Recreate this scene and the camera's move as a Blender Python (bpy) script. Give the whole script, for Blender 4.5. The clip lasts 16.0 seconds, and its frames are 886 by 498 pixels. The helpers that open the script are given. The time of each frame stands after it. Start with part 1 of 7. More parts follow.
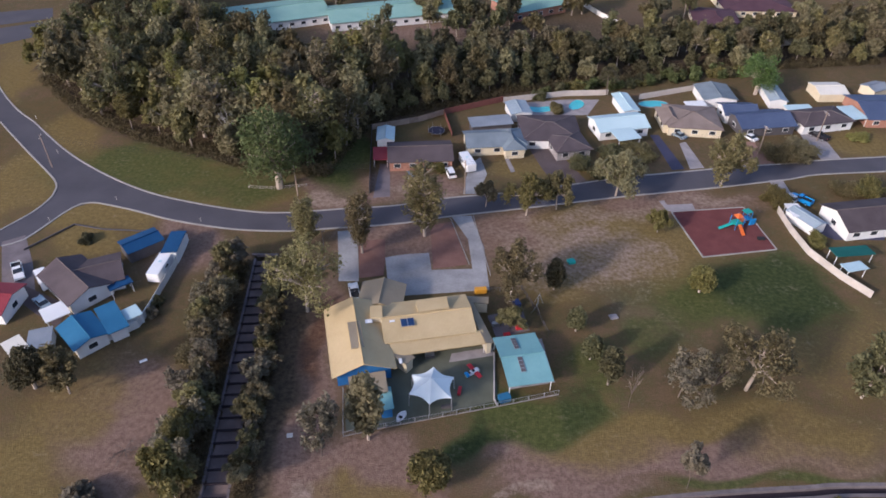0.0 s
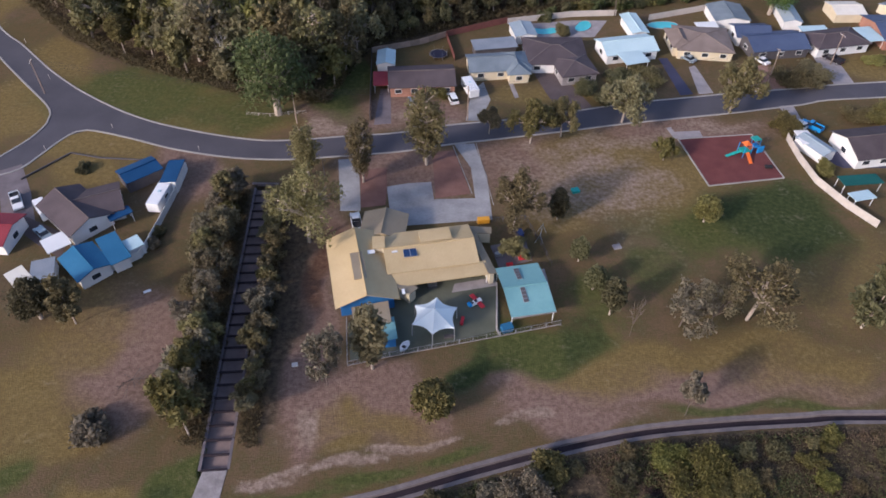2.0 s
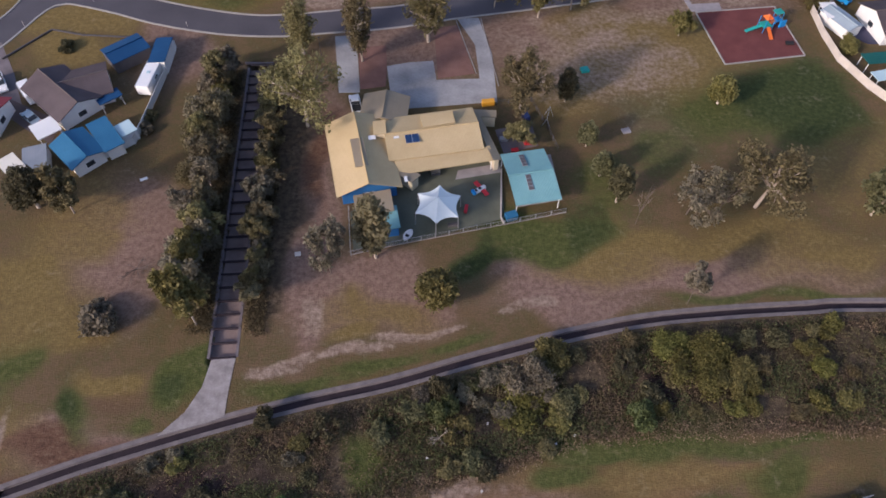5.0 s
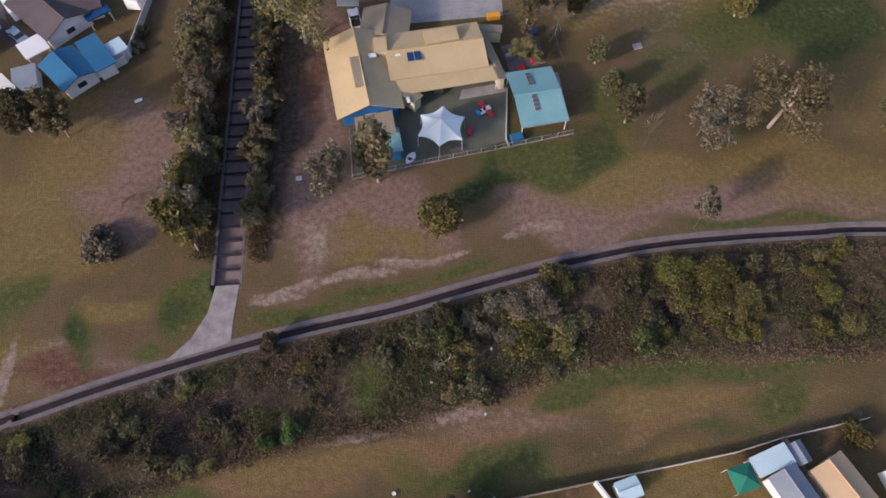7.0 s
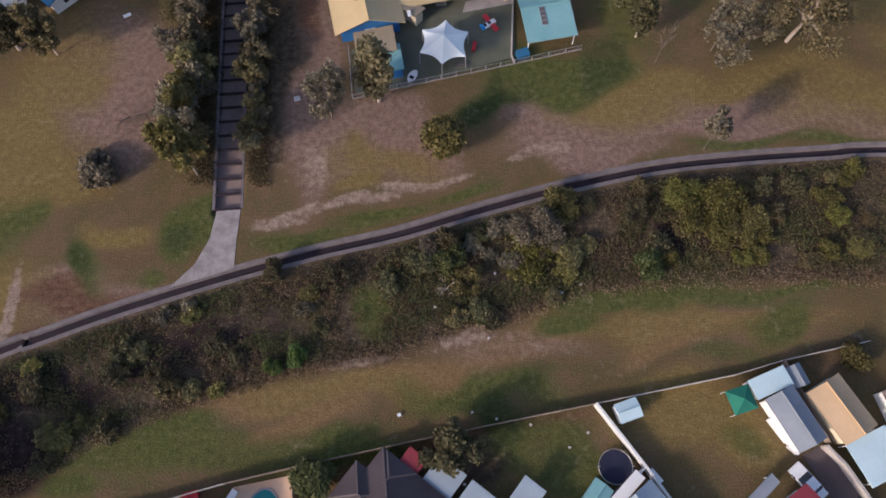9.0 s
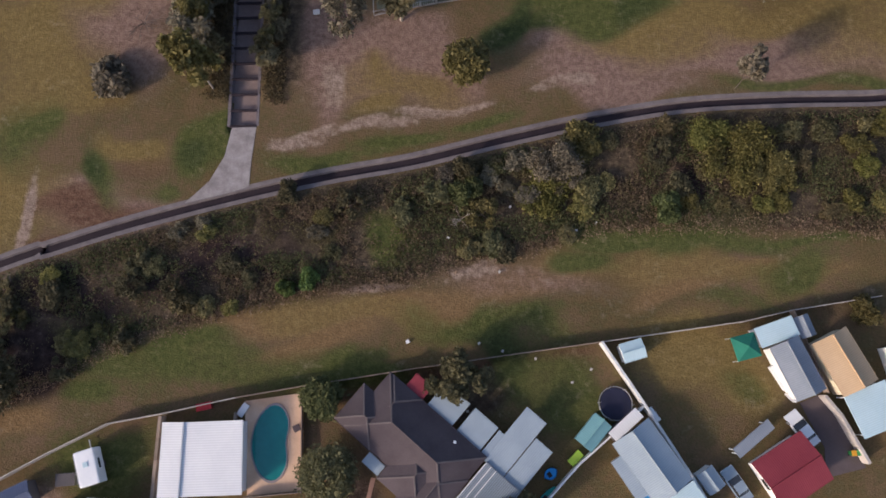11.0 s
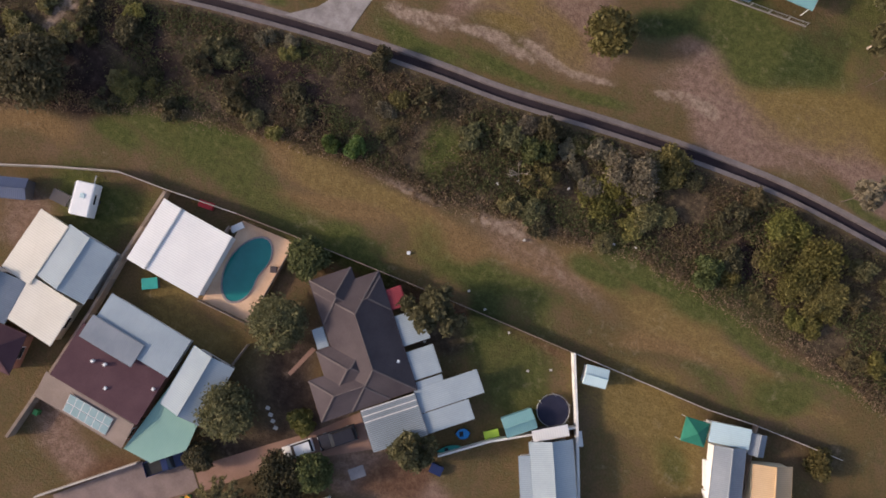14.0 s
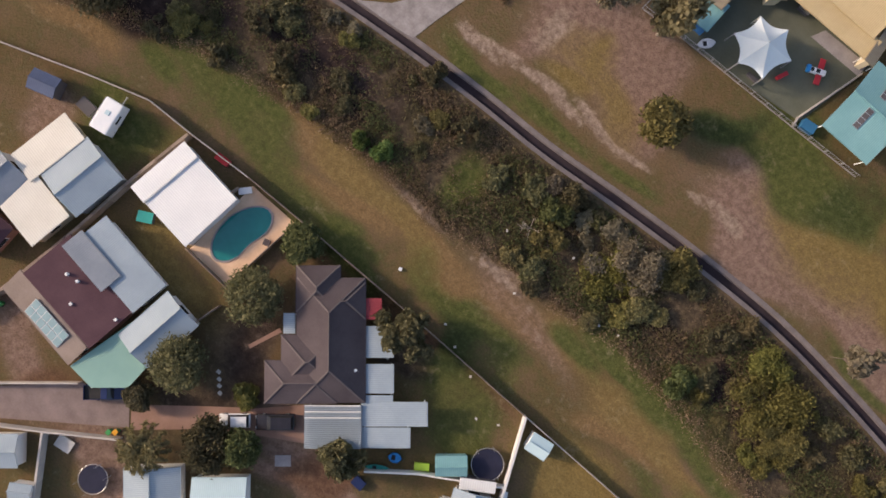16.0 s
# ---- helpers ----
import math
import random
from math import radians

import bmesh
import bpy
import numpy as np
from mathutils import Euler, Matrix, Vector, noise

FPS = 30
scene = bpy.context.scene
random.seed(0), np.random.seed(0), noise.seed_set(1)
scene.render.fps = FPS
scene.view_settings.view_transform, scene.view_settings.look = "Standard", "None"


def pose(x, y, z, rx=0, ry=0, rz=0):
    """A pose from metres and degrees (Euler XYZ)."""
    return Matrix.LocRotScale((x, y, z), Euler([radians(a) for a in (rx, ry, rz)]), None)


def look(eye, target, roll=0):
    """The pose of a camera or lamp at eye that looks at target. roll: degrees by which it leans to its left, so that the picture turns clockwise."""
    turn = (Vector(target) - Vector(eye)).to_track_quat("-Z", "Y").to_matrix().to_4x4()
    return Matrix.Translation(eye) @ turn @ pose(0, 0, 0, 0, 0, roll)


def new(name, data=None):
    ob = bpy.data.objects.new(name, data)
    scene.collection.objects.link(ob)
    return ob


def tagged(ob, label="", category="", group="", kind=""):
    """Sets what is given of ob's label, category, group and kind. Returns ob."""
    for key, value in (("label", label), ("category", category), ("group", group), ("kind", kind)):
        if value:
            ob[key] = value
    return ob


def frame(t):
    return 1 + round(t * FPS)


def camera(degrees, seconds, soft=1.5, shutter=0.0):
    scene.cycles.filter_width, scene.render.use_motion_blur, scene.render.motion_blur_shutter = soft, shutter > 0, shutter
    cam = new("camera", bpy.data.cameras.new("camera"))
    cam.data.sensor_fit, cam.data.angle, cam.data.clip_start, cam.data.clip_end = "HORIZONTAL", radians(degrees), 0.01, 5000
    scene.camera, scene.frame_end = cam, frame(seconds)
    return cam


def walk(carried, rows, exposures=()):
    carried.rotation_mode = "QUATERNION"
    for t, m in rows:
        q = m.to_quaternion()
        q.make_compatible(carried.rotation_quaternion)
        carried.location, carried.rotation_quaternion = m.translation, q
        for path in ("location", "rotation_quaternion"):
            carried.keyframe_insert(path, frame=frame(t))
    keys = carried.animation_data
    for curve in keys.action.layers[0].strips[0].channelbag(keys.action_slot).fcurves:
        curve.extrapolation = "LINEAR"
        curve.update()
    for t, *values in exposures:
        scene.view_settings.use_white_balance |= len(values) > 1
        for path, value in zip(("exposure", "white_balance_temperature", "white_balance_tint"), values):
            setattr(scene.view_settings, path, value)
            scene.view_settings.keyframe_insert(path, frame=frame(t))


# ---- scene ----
cam = camera(65.2, 16.0, soft=1.7)
PATH = [
    (0, (0.579, -0.575, 90.729), (0.573, 0.992, 89.486), 0.6),
    (0.5, (0.457, -0.144, 90.741), (0.452, 1.389, 89.456), 0.6),
    (1, (0.381, 0.253, 90.772), (0.375, 1.75, 89.445), 0.6),
    (1.5, (0.34, 0.639, 90.801), (0.334, 2.097, 89.433), 0.5),
    (2, (0.317, 1.045, 90.828), (0.31, 2.466, 89.421), 0.5),
    (2.5, (0.251, 1.518, 90.838), (0.244, 2.9, 89.393), 0.4),
    (3, (0.139, 2.089, 90.821), (0.133, 3.428, 89.336), 0.4),
    (3.5, (0.077, 2.661, 90.828), (0.071, 3.954, 89.303), 0.4),
    (4, (-0.028, 3.276, 90.844), (-0.035, 4.52, 89.278), 0.4),
    (4.2, (-0.05, 3.531, 90.835), (-0.056, 4.755, 89.253), 0.4),
    (6.3, (-0.244, 6.066, 90.546), (-0.253, 7.067, 88.815), 0.1),
    (6.5, (-0.224, 6.326, 90.536), (-0.236, 7.306, 88.793), -0.1),
    (7, (-0.107, 6.942, 90.505), (-0.122, 7.865, 88.73), -0.4),
    (7.5, (-0.017, 7.59, 90.457), (-0.036, 8.453, 88.653), -0.7),
    (8, (0.022, 8.25, 90.41), (0.002, 9.053, 88.578), -1.0),
    (8.5, (0.015, 8.91, 90.39), (-0.008, 9.651, 88.532), -1.3),
    (9, (-0.023, 9.603, 90.4), (-0.048, 10.281, 88.519), -1.7),
    (9.2, (-0.054, 9.918, 90.41), (-0.081, 10.568, 88.519), -1.9),
    (11.3, (-0.421, 13.413, 90.933), (-0.478, 13.784, 88.969), -3.2),
    (11.5, (-0.426, 13.714, 90.942), (-0.486, 14.054, 88.972), -2.8),
    (12, (-0.383, 14.418, 90.896), (-0.455, 14.691, 88.916), -2.6),
    (12.5, (-0.312, 15.048, 90.913), (-0.386, 15.256, 88.925), -1.4),
    (13, (-0.314, 15.735, 90.922), (-0.378, 15.884, 88.929), 1.3),
    (13.5, (-0.496, 16.582, 90.905), (-0.549, 16.699, 88.91), 6.0),
    (14, (-0.84, 17.549, 90.871), (-0.892, 17.66, 88.875), 9.6),
    (14.5, (-1.343, 18.634, 90.787), (-1.395, 18.741, 88.79), 13.2),
    (15, (-2.028, 19.868, 90.764), (-2.078, 19.965, 88.767), 16.9),
    (15.5, (-2.874, 21.321, 90.795), (-2.915, 21.401, 88.797), 21.0),
    (16, (-3.803, 22.92, 90.817), (-3.837, 22.98, 88.818), 23.5),
]
walk(cam, [(t, look(eye, target, roll)) for t, eye, target, roll in PATH],
     [(0.0, 0.52, 5850, 19), (7.0, 0.45, 6250, 21), (12.5, 0.38, 6650, 17), (16.0, 0.62, 7250, 17)])

# ---- light ----
SUN_AZ, SUN_EL = radians(232), radians(24)
world = bpy.data.worlds.new("sky")
scene.world = world
world.use_nodes = True
background = world.node_tree.nodes["Background"]
sky = world.node_tree.nodes.new("ShaderNodeTexSky")
sky.sky_type, sky.sun_disc = "NISHITA", False
sky.sun_elevation, sky.sun_rotation = SUN_EL, SUN_AZ
sky.air_density, sky.dust_density, sky.ozone_density = 0.9, 2.0, 0.8
world.node_tree.links.new(sky.outputs[0], background.inputs[0])
background.inputs[1].default_value = 0.16
sun = new("sun", bpy.data.lights.new("sun", "SUN"))
sun.data.energy, sun.data.angle, sun.data.color = 2.35, radians(5.5), (1.0, 0.86, 0.7)
sun.matrix_world = look((math.sin(SUN_AZ) * 100, math.cos(SUN_AZ) * 100, math.tan(SUN_EL) * 100), (0, 0, 0))

# ---- materials ----


def mat(name, low, high, rough=0.8, scale=0.4, fine=6.0, bump=0.3, metal=0.0, rib=0.0, rib_axis="X", vary=0.0, spec=0.3):
    """Two colours mixed by noise at two scales, with relief; rib: the pitch of rolled ribs in metres."""
    m = bpy.data.materials.new(name)
    m.use_nodes = True
    n, l = m.node_tree.nodes, m.node_tree.links
    bsdf = n["Principled BSDF"]
    bsdf.inputs["Roughness"].default_value, bsdf.inputs["Metallic"].default_value = rough, metal
    bsdf.inputs["Specular IOR Level"].default_value = spec
    co = n.new("ShaderNodeTexCoord")
    big, small = n.new("ShaderNodeTexNoise"), n.new("ShaderNodeTexNoise")
    big.inputs["Scale"].default_value, big.inputs["Detail"].default_value = scale, 5
    small.inputs["Scale"].default_value, small.inputs["Detail"].default_value = fine, 4
    l.new(co.outputs["Object"], big.inputs["Vector"])
    l.new(co.outputs["Object"], small.inputs["Vector"])
    add = n.new("ShaderNodeMath")
    add.operation, add.use_clamp = "MULTIPLY_ADD", True
    l.new(small.outputs["Fac"], add.inputs[0])
    add.inputs[1].default_value = 0.5
    stretch = n.new("ShaderNodeMapRange")
    stretch.inputs["From Min"].default_value, stretch.inputs["From Max"].default_value = 0.3, 0.7
    stretch.inputs["To Max"].default_value = 0.6
    l.new(big.outputs["Fac"], stretch.inputs["Value"])
    l.new(stretch.outputs["Result"], add.inputs[2])
    mix = n.new("ShaderNodeMix")
    mix.data_type = "RGBA"
    mix.inputs[6].default_value, mix.inputs[7].default_value = (*low, 1), (*high, 1)
    l.new(add.outputs[0], mix.inputs[0])
    colour = mix.outputs[2]
    if vary:
        info, hsv, span = n.new("ShaderNodeObjectInfo"), n.new("ShaderNodeHueSaturation"), n.new("ShaderNodeMapRange")
        span.inputs["To Min"].default_value, span.inputs["To Max"].default_value = 1 - vary, 1 + vary
        l.new(info.outputs["Random"], span.inputs["Value"])
        l.new(span.outputs["Result"], hsv.inputs["Value"])
        l.new(colour, hsv.inputs["Color"])
        colour = hsv.outputs["Color"]
    height = small.outputs["Fac"]
    if rib:
        wave = n.new("ShaderNodeTexWave")
        wave.bands_direction = rib_axis
        wave.inputs["Scale"].default_value = 0.314 / rib
        l.new(co.outputs["Object"], wave.inputs["Vector"])
        shade = n.new("ShaderNodeMix")
        shade.data_type, shade.blend_type = "RGBA", "MULTIPLY"
        shade.inputs[0].default_value = 0.12
        l.new(colour, shade.inputs[6])
        l.new(wave.outputs["Color"], shade.inputs[7])
        colour = shade.outputs[2]
        height = wave.outputs["Fac"]
    l.new(colour, bsdf.inputs["Base Color"])
    rel = n.new("ShaderNodeBump")
    rel.inputs["Strength"].default_value, rel.inputs["Distance"].default_value = bump, 0.05
    l.new(height, rel.inputs["Height"])
    l.new(rel.outputs["Normal"], bsdf.inputs["Normal"])
    return m


def leaf_mat(name, low, high, vary=0.25):
    """Leaves: each one its own tone between two colours, and each tree its own value."""
    m = bpy.data.materials.new(name)
    m.use_nodes = True
    n, l = m.node_tree.nodes, m.node_tree.links
    bsdf = n["Principled BSDF"]
    bsdf.inputs["Roughness"].default_value, bsdf.inputs["Specular IOR Level"].default_value = 0.65, 0.25
    geo, mix, info = n.new("ShaderNodeNewGeometry"), n.new("ShaderNodeMix"), n.new("ShaderNodeObjectInfo")
    mix.data_type = "RGBA"
    mix.inputs[6].default_value, mix.inputs[7].default_value = (*low, 1), (*high, 1)
    l.new(geo.outputs["Random Per Island"], mix.inputs[0])
    hsv, span, hue = n.new("ShaderNodeHueSaturation"), n.new("ShaderNodeMapRange"), n.new("ShaderNodeMapRange")
    span.inputs["To Min"].default_value, span.inputs["To Max"].default_value = 1 - vary, 1 + vary
    hue.inputs["To Min"].default_value, hue.inputs["To Max"].default_value = 0.48, 0.515
    l.new(info.outputs["Random"], span.inputs["Value"])
    l.new(info.outputs["Random"], hue.inputs["Value"])
    l.new(span.outputs["Result"], hsv.inputs["Value"])
    l.new(hue.outputs["Result"], hsv.inputs["Hue"])
    l.new(mix.outputs[2], hsv.inputs["Color"])
    l.new(hsv.outputs["Color"], bsdf.inputs["Base Color"])
    thin = n.new("ShaderNodeBsdfTranslucent")
    l.new(hsv.outputs["Color"], thin.inputs["Color"])
    both = n.new("ShaderNodeMixShader")
    both.inputs[0].default_value = 0.4
    l.new(bsdf.outputs[0], both.inputs[1])
    l.new(thin.outputs[0], both.inputs[2])
    l.new(both.outputs[0], n["Material Output"].inputs["Surface"])
    return m


ASPHALT = mat("asphalt", (0.055, 0.052, 0.064), (0.092, 0.087, 0.1), 0.85, 0.12, 3, 0.3)
BITUMEN = mat("grey_gravel", (0.15, 0.15, 0.155), (0.4, 0.395, 0.4), 0.95, 0.22, 2.2, 0.5)
DRIVE_DARK = mat("dark_drive", (0.075, 0.055, 0.055), (0.12, 0.095, 0.095), 0.9, 0.3, 4, 0.3)
DRIVE_BLUE = mat("sealed_drive", (0.035, 0.035, 0.07), (0.055, 0.055, 0.1), 0.7, 0.3, 4, 0.2)
CONCRETE = mat("concrete", (0.2, 0.18, 0.185), (0.37, 0.34, 0.34), 0.9, 0.5, 5, 0.4)
CONCRETE_WORN = mat("worn_concrete", (0.14, 0.12, 0.12), (0.36, 0.33, 0.32), 0.9, 0.7, 4, 0.5)
CONCRETE_MID = mat("weathered_concrete", (0.1, 0.085, 0.088), (0.2, 0.172, 0.17), 0.9, 0.6, 4, 0.4)
CONCRETE_BED = mat("dull_concrete_bed", (0.15, 0.112, 0.104), (0.27, 0.205, 0.19), 0.9, 0.5, 4, 0.4)
CONCRETE_OLD = mat("stained_concrete", (0.1, 0.085, 0.09), (0.2, 0.17, 0.18), 0.9, 0.35, 3, 0.5)
DARK_BED = mat("dark_channel", (0.016, 0.011, 0.016), (0.038, 0.027, 0.033), 0.9, 0.5, 4, 0.4)
KERB = mat("kerb_concrete", (0.25, 0.235, 0.225), (0.37, 0.35, 0.33), 0.9, 0.3, 4, 0.2)
BARE = mat("bare_clay", (0.12, 0.06, 0.048), (0.23, 0.125, 0.1), 0.95, 0.35, 3, 0.6)
PAVE_TAN = mat("tan_pavers", (0.52, 0.33, 0.21), (0.76, 0.54, 0.38), 0.85, 0.4, 5, 0.4)
PAVE_RED = mat("brown_pavers", (0.21, 0.12, 0.09), (0.34, 0.21, 0.165), 0.9, 0.4, 5, 0.4)
COURT = mat("court_turf", (0.075, 0.083, 0.058), (0.14, 0.145, 0.11), 0.95, 0.25, 5, 0.4)
RUBBER = mat("maroon_rubber", (0.1, 0.028, 0.027), (0.17, 0.055, 0.05), 0.95, 0.3, 5, 0.3)
R_TAN = mat("tan_roof_sheet", (0.42, 0.32, 0.17), (0.56, 0.44, 0.26), 0.55, 0.15, 2, 0.3, 0, 0.25, spec=0.12)
R_GREYTAN = mat("grey_tan_roof_sheet", (0.24, 0.2, 0.145), (0.34, 0.285, 0.205), 0.6, 0.2, 2, 0.3, 0, 0.25, spec=0.12)
R_TEAL = mat("teal_roof_sheet", (0.14, 0.31, 0.33), (0.21, 0.41, 0.43), 0.5, 0.2, 2, 0.4, 0, 0.25, spec=0.12)
R_GREEN = mat("pale_green_roof_sheet", (0.2, 0.36, 0.32), (0.28, 0.46, 0.4), 0.55, 0.2, 2, 0.3, 0, 0.25, spec=0.12)
R_WHITE = mat("white_roof_sheet", (0.66, 0.67, 0.68), (0.8, 0.8, 0.79), 0.5, 0.2, 2, 0.2, 0, 0.3, spec=0.12)
R_CREAM = mat("cream_roof_sheet", (0.62, 0.585, 0.51), (0.75, 0.715, 0.635), 0.55, 0.2, 2, 0.2, 0, 0.3, spec=0.12)
R_ZINC = mat("zinc_roof_sheet", (0.25, 0.315, 0.365), (0.36, 0.425, 0.475), 0.6, 0.25, 3, 0.3, 0.0, 0.25, spec=0.12)
R_ZINC_DARK = mat("weathered_zinc_sheet", (0.17, 0.2, 0.24), (0.29, 0.32, 0.36), 0.6, 0.25, 3, 0.3, 0.0, 0.25, spec=0.12)
R_ICE = mat("ice_blue_roof_sheet", (0.4, 0.55, 0.6), (0.52, 0.67, 0.71), 0.5, 0.2, 2, 0.2, 0, 0.25, spec=0.12)
R_BLUE = mat("blue_roof_sheet", (0.011, 0.052, 0.136), (0.019, 0.080, 0.192), 0.5, 0.2, 2, 0.3, 0, 0.25, spec=0.12)
R_SKYBLUE = mat("faded_blue_roof_sheet", (0.022, 0.117, 0.232), (0.041, 0.164, 0.304), 0.5, 0.2, 2, 0.3, 0, 0.25, spec=0.12)
R_NAVY = mat("navy_roof_sheet", (0.055, 0.075, 0.14), (0.09, 0.12, 0.2), 0.55, 0.2, 2, 0.3, 0, 0.25, spec=0.12)
R_SLATE = mat("slate_blue_tile", (0.12, 0.15, 0.18), (0.21, 0.25, 0.28), 0.75, 0.3, 5, 0.5, 0, 0, "Y", 0.05, spec=0.12)
R_BROWN = mat("brown_roof_tile", (0.062, 0.049, 0.055), (0.104, 0.085, 0.09), 0.85, 0.3, 5, 0.5, 0, 0, "Y", 0.1, spec=0.12)
R_FAWN = mat("fawn_roof_tile", (0.15, 0.115, 0.1), (0.25, 0.2, 0.175), 0.8, 0.3, 5, 0.5, 0, 0, "Y", 0.1, spec=0.12)
R_MAROON = mat("maroon_roof_tile", (0.07, 0.034, 0.044), (0.112, 0.06, 0.07), 0.75, 0.3, 5, 0.4, 0, 0, "Y", 0.1, spec=0.12)
R_DEEPGREEN = mat("deep_green_roof_sheet", (0.01, 0.085, 0.075), (0.018, 0.125, 0.11), 0.6, 0.2, 3, 0.3, 0, 0.25, spec=0.12)
R_RED = mat("red_roof_sheet", (0.19, 0.03, 0.044), (0.28, 0.055, 0.068), 0.55, 0.2, 3, 0.3, 0, 0.25, spec=0.12)
R_SAND = mat("sand_roof_sheet", (0.42, 0.29, 0.17), (0.54, 0.39, 0.25), 0.55, 0.2, 3, 0.3, 0, 0.25, spec=0.12)
W_WHITE = mat("white_wall", (0.62, 0.62, 0.62), (0.78, 0.77, 0.75), 0.7, 0.5, 6, 0.2)
W_CREAM = mat("cream_wall", (0.55, 0.47, 0.33), (0.68, 0.6, 0.44), 0.8, 0.5, 6, 0.2)
W_BRICK = mat("brick_wall", (0.27, 0.125, 0.085), (0.42, 0.22, 0.16), 0.85, 0.6, 9, 0.4)
W_BLUE = mat("blue_wall", (0.02, 0.11, 0.3), (0.03, 0.16, 0.39), 0.6, 0.5, 6, 0.2)
W_DARK = mat("dark_wall", (0.06, 0.055, 0.06), (0.11, 0.1, 0.105), 0.8, 0.5, 6, 0.2)
TRIM = mat("white_trim", (0.66, 0.66, 0.66), (0.8, 0.8, 0.79), 0.6, 0.5, 6, 0.1)
RIDGE = mat("ridge_tile", (0.1, 0.083, 0.083), (0.15, 0.125, 0.122), 0.8, 0.5, 6, 0.2)
F_TIMBER = mat("fence_timber", (0.19, 0.14, 0.11), (0.33, 0.26, 0.21), 0.9, 0.6, 8, 0.4, vary=0.2)
F_PALE = mat("pale_fence", (0.38, 0.34, 0.31), (0.54, 0.49, 0.45), 0.8, 0.5, 6, 0.2, vary=0.08)
F_WHITE = mat("white_fence", (0.58, 0.57, 0.55), (0.74, 0.73, 0.7), 0.8, 0.5, 6, 0.2, vary=0.06)
F_RED = mat("red_brown_fence", (0.12, 0.04, 0.035), (0.2, 0.08, 0.065), 0.8, 0.5, 6, 0.2, vary=0.1)
WATER = mat("pool_water", (0.004, 0.16, 0.155), (0.01, 0.22, 0.21), 0.06, 0.3, 1.2, 0.08, spec=0.5)
WATER_PALE = mat("bright_pool_water", (0.05, 0.42, 0.47), (0.09, 0.52, 0.56), 0.06, 0.3, 1.2, 0.08, spec=0.5)
GLASS = mat("window_glass", (0.02, 0.024, 0.03), (0.045, 0.05, 0.06), 0.08, 0.5, 2, 0.02, spec=0.6)
SOLAR = mat("solar_cell", (0.012, 0.03, 0.09), (0.02, 0.05, 0.13), 0.15, 0.8, 8, 0.05, spec=0.6)
SOLAR_PALE = mat("solar_collector", (0.15, 0.25, 0.27), (0.24, 0.34, 0.36), 0.2, 0.8, 8, 0.05, spec=0.6)
SAIL = mat("shade_cloth", (0.62, 0.69, 0.7), (0.78, 0.83, 0.83), 0.8, 0.25, 5, 0.2)
BARK = mat("pale_bark", (0.26, 0.21, 0.17), (0.46, 0.39, 0.33), 0.85, 0.8, 6, 0.5)
BARK_DARK = mat("dark_bark", (0.08, 0.06, 0.05), (0.16, 0.125, 0.1), 0.9, 0.8, 6, 0.5)
BLACK = mat("black_rubber", (0.012, 0.012, 0.014), (0.03, 0.03, 0.033), 0.8, 1, 8, 0.2)
NET = mat("trampoline_mat", (0.012, 0.013, 0.03), (0.022, 0.024, 0.05), 0.8, 1, 8, 0.2)
STEEL = mat("galvanised_steel", (0.33, 0.34, 0.36), (0.5, 0.51, 0.53), 0.4, 1, 8, 0.1, 0.6)
P_WHITE = mat("white_paint", (0.7, 0.71, 0.72), (0.8, 0.8, 0.8), 0.25, 1, 8, 0.02, spec=0.5)
P_BLACK = mat("black_paint", (0.015, 0.013, 0.017), (0.028, 0.025, 0.03), 0.2, 1, 8, 0.02, spec=0.5)
P_NAVY = mat("navy_paint", (0.012, 0.02, 0.07), (0.02, 0.032, 0.1), 0.2, 1, 8, 0.02, spec=0.5)
P_SILVER = mat("silver_blue_paint", (0.28, 0.36, 0.42), (0.36, 0.44, 0.5), 0.25, 1, 8, 0.02, 0.4)
P_BLUE = mat("bright_blue_plastic", (0.01, 0.2, 0.5), (0.02, 0.28, 0.62), 0.4, 1, 6, 0.05)
P_RED = mat("red_plastic", (0.42, 0.02, 0.03), (0.52, 0.04, 0.05), 0.4, 1, 6, 0.05)
P_ORANGE = mat("orange_plastic", (0.570, 0.105, 0.016), (0.665, 0.154, 0.032), 0.45, 1, 6, 0.05)
P_YELLOW = mat("yellow_plastic", (0.617, 0.285, 0.020), (0.712, 0.345, 0.040), 0.45, 1, 6, 0.05)
P_TEAL = mat("teal_plastic", (0.01, 0.25, 0.22), (0.02, 0.34, 0.3), 0.45, 1, 6, 0.05)
P_GREEN = mat("green_plastic", (0.03, 0.22, 0.06), (0.05, 0.3, 0.1), 0.45, 1, 6, 0.05)
P_LIME = mat("lime_plastic", (0.33, 0.5, 0.05), (0.42, 0.6, 0.08), 0.5, 1, 6, 0.05)
CANOPY_GREEN = mat("green_canopy_cloth", (0.01, 0.13, 0.09), (0.02, 0.19, 0.13), 0.8, 0.5, 6, 0.2)
STONE = mat("pale_stone", (0.42, 0.39, 0.36), (0.6, 0.57, 0.53), 0.9, 1, 6, 0.3)
L_GUM = leaf_mat("gum_leaves", (0.134, 0.116, 0.054), (0.222, 0.19, 0.088))
L_GUM_PALE = leaf_mat("pale_gum_leaves", (0.152, 0.134, 0.074), (0.236, 0.206, 0.116))
L_OLIVE = leaf_mat("olive_leaves", (0.136, 0.126, 0.044), (0.224, 0.2, 0.07))
L_DARK = leaf_mat("dark_leaves", (0.086, 0.082, 0.042), (0.146, 0.136, 0.068))
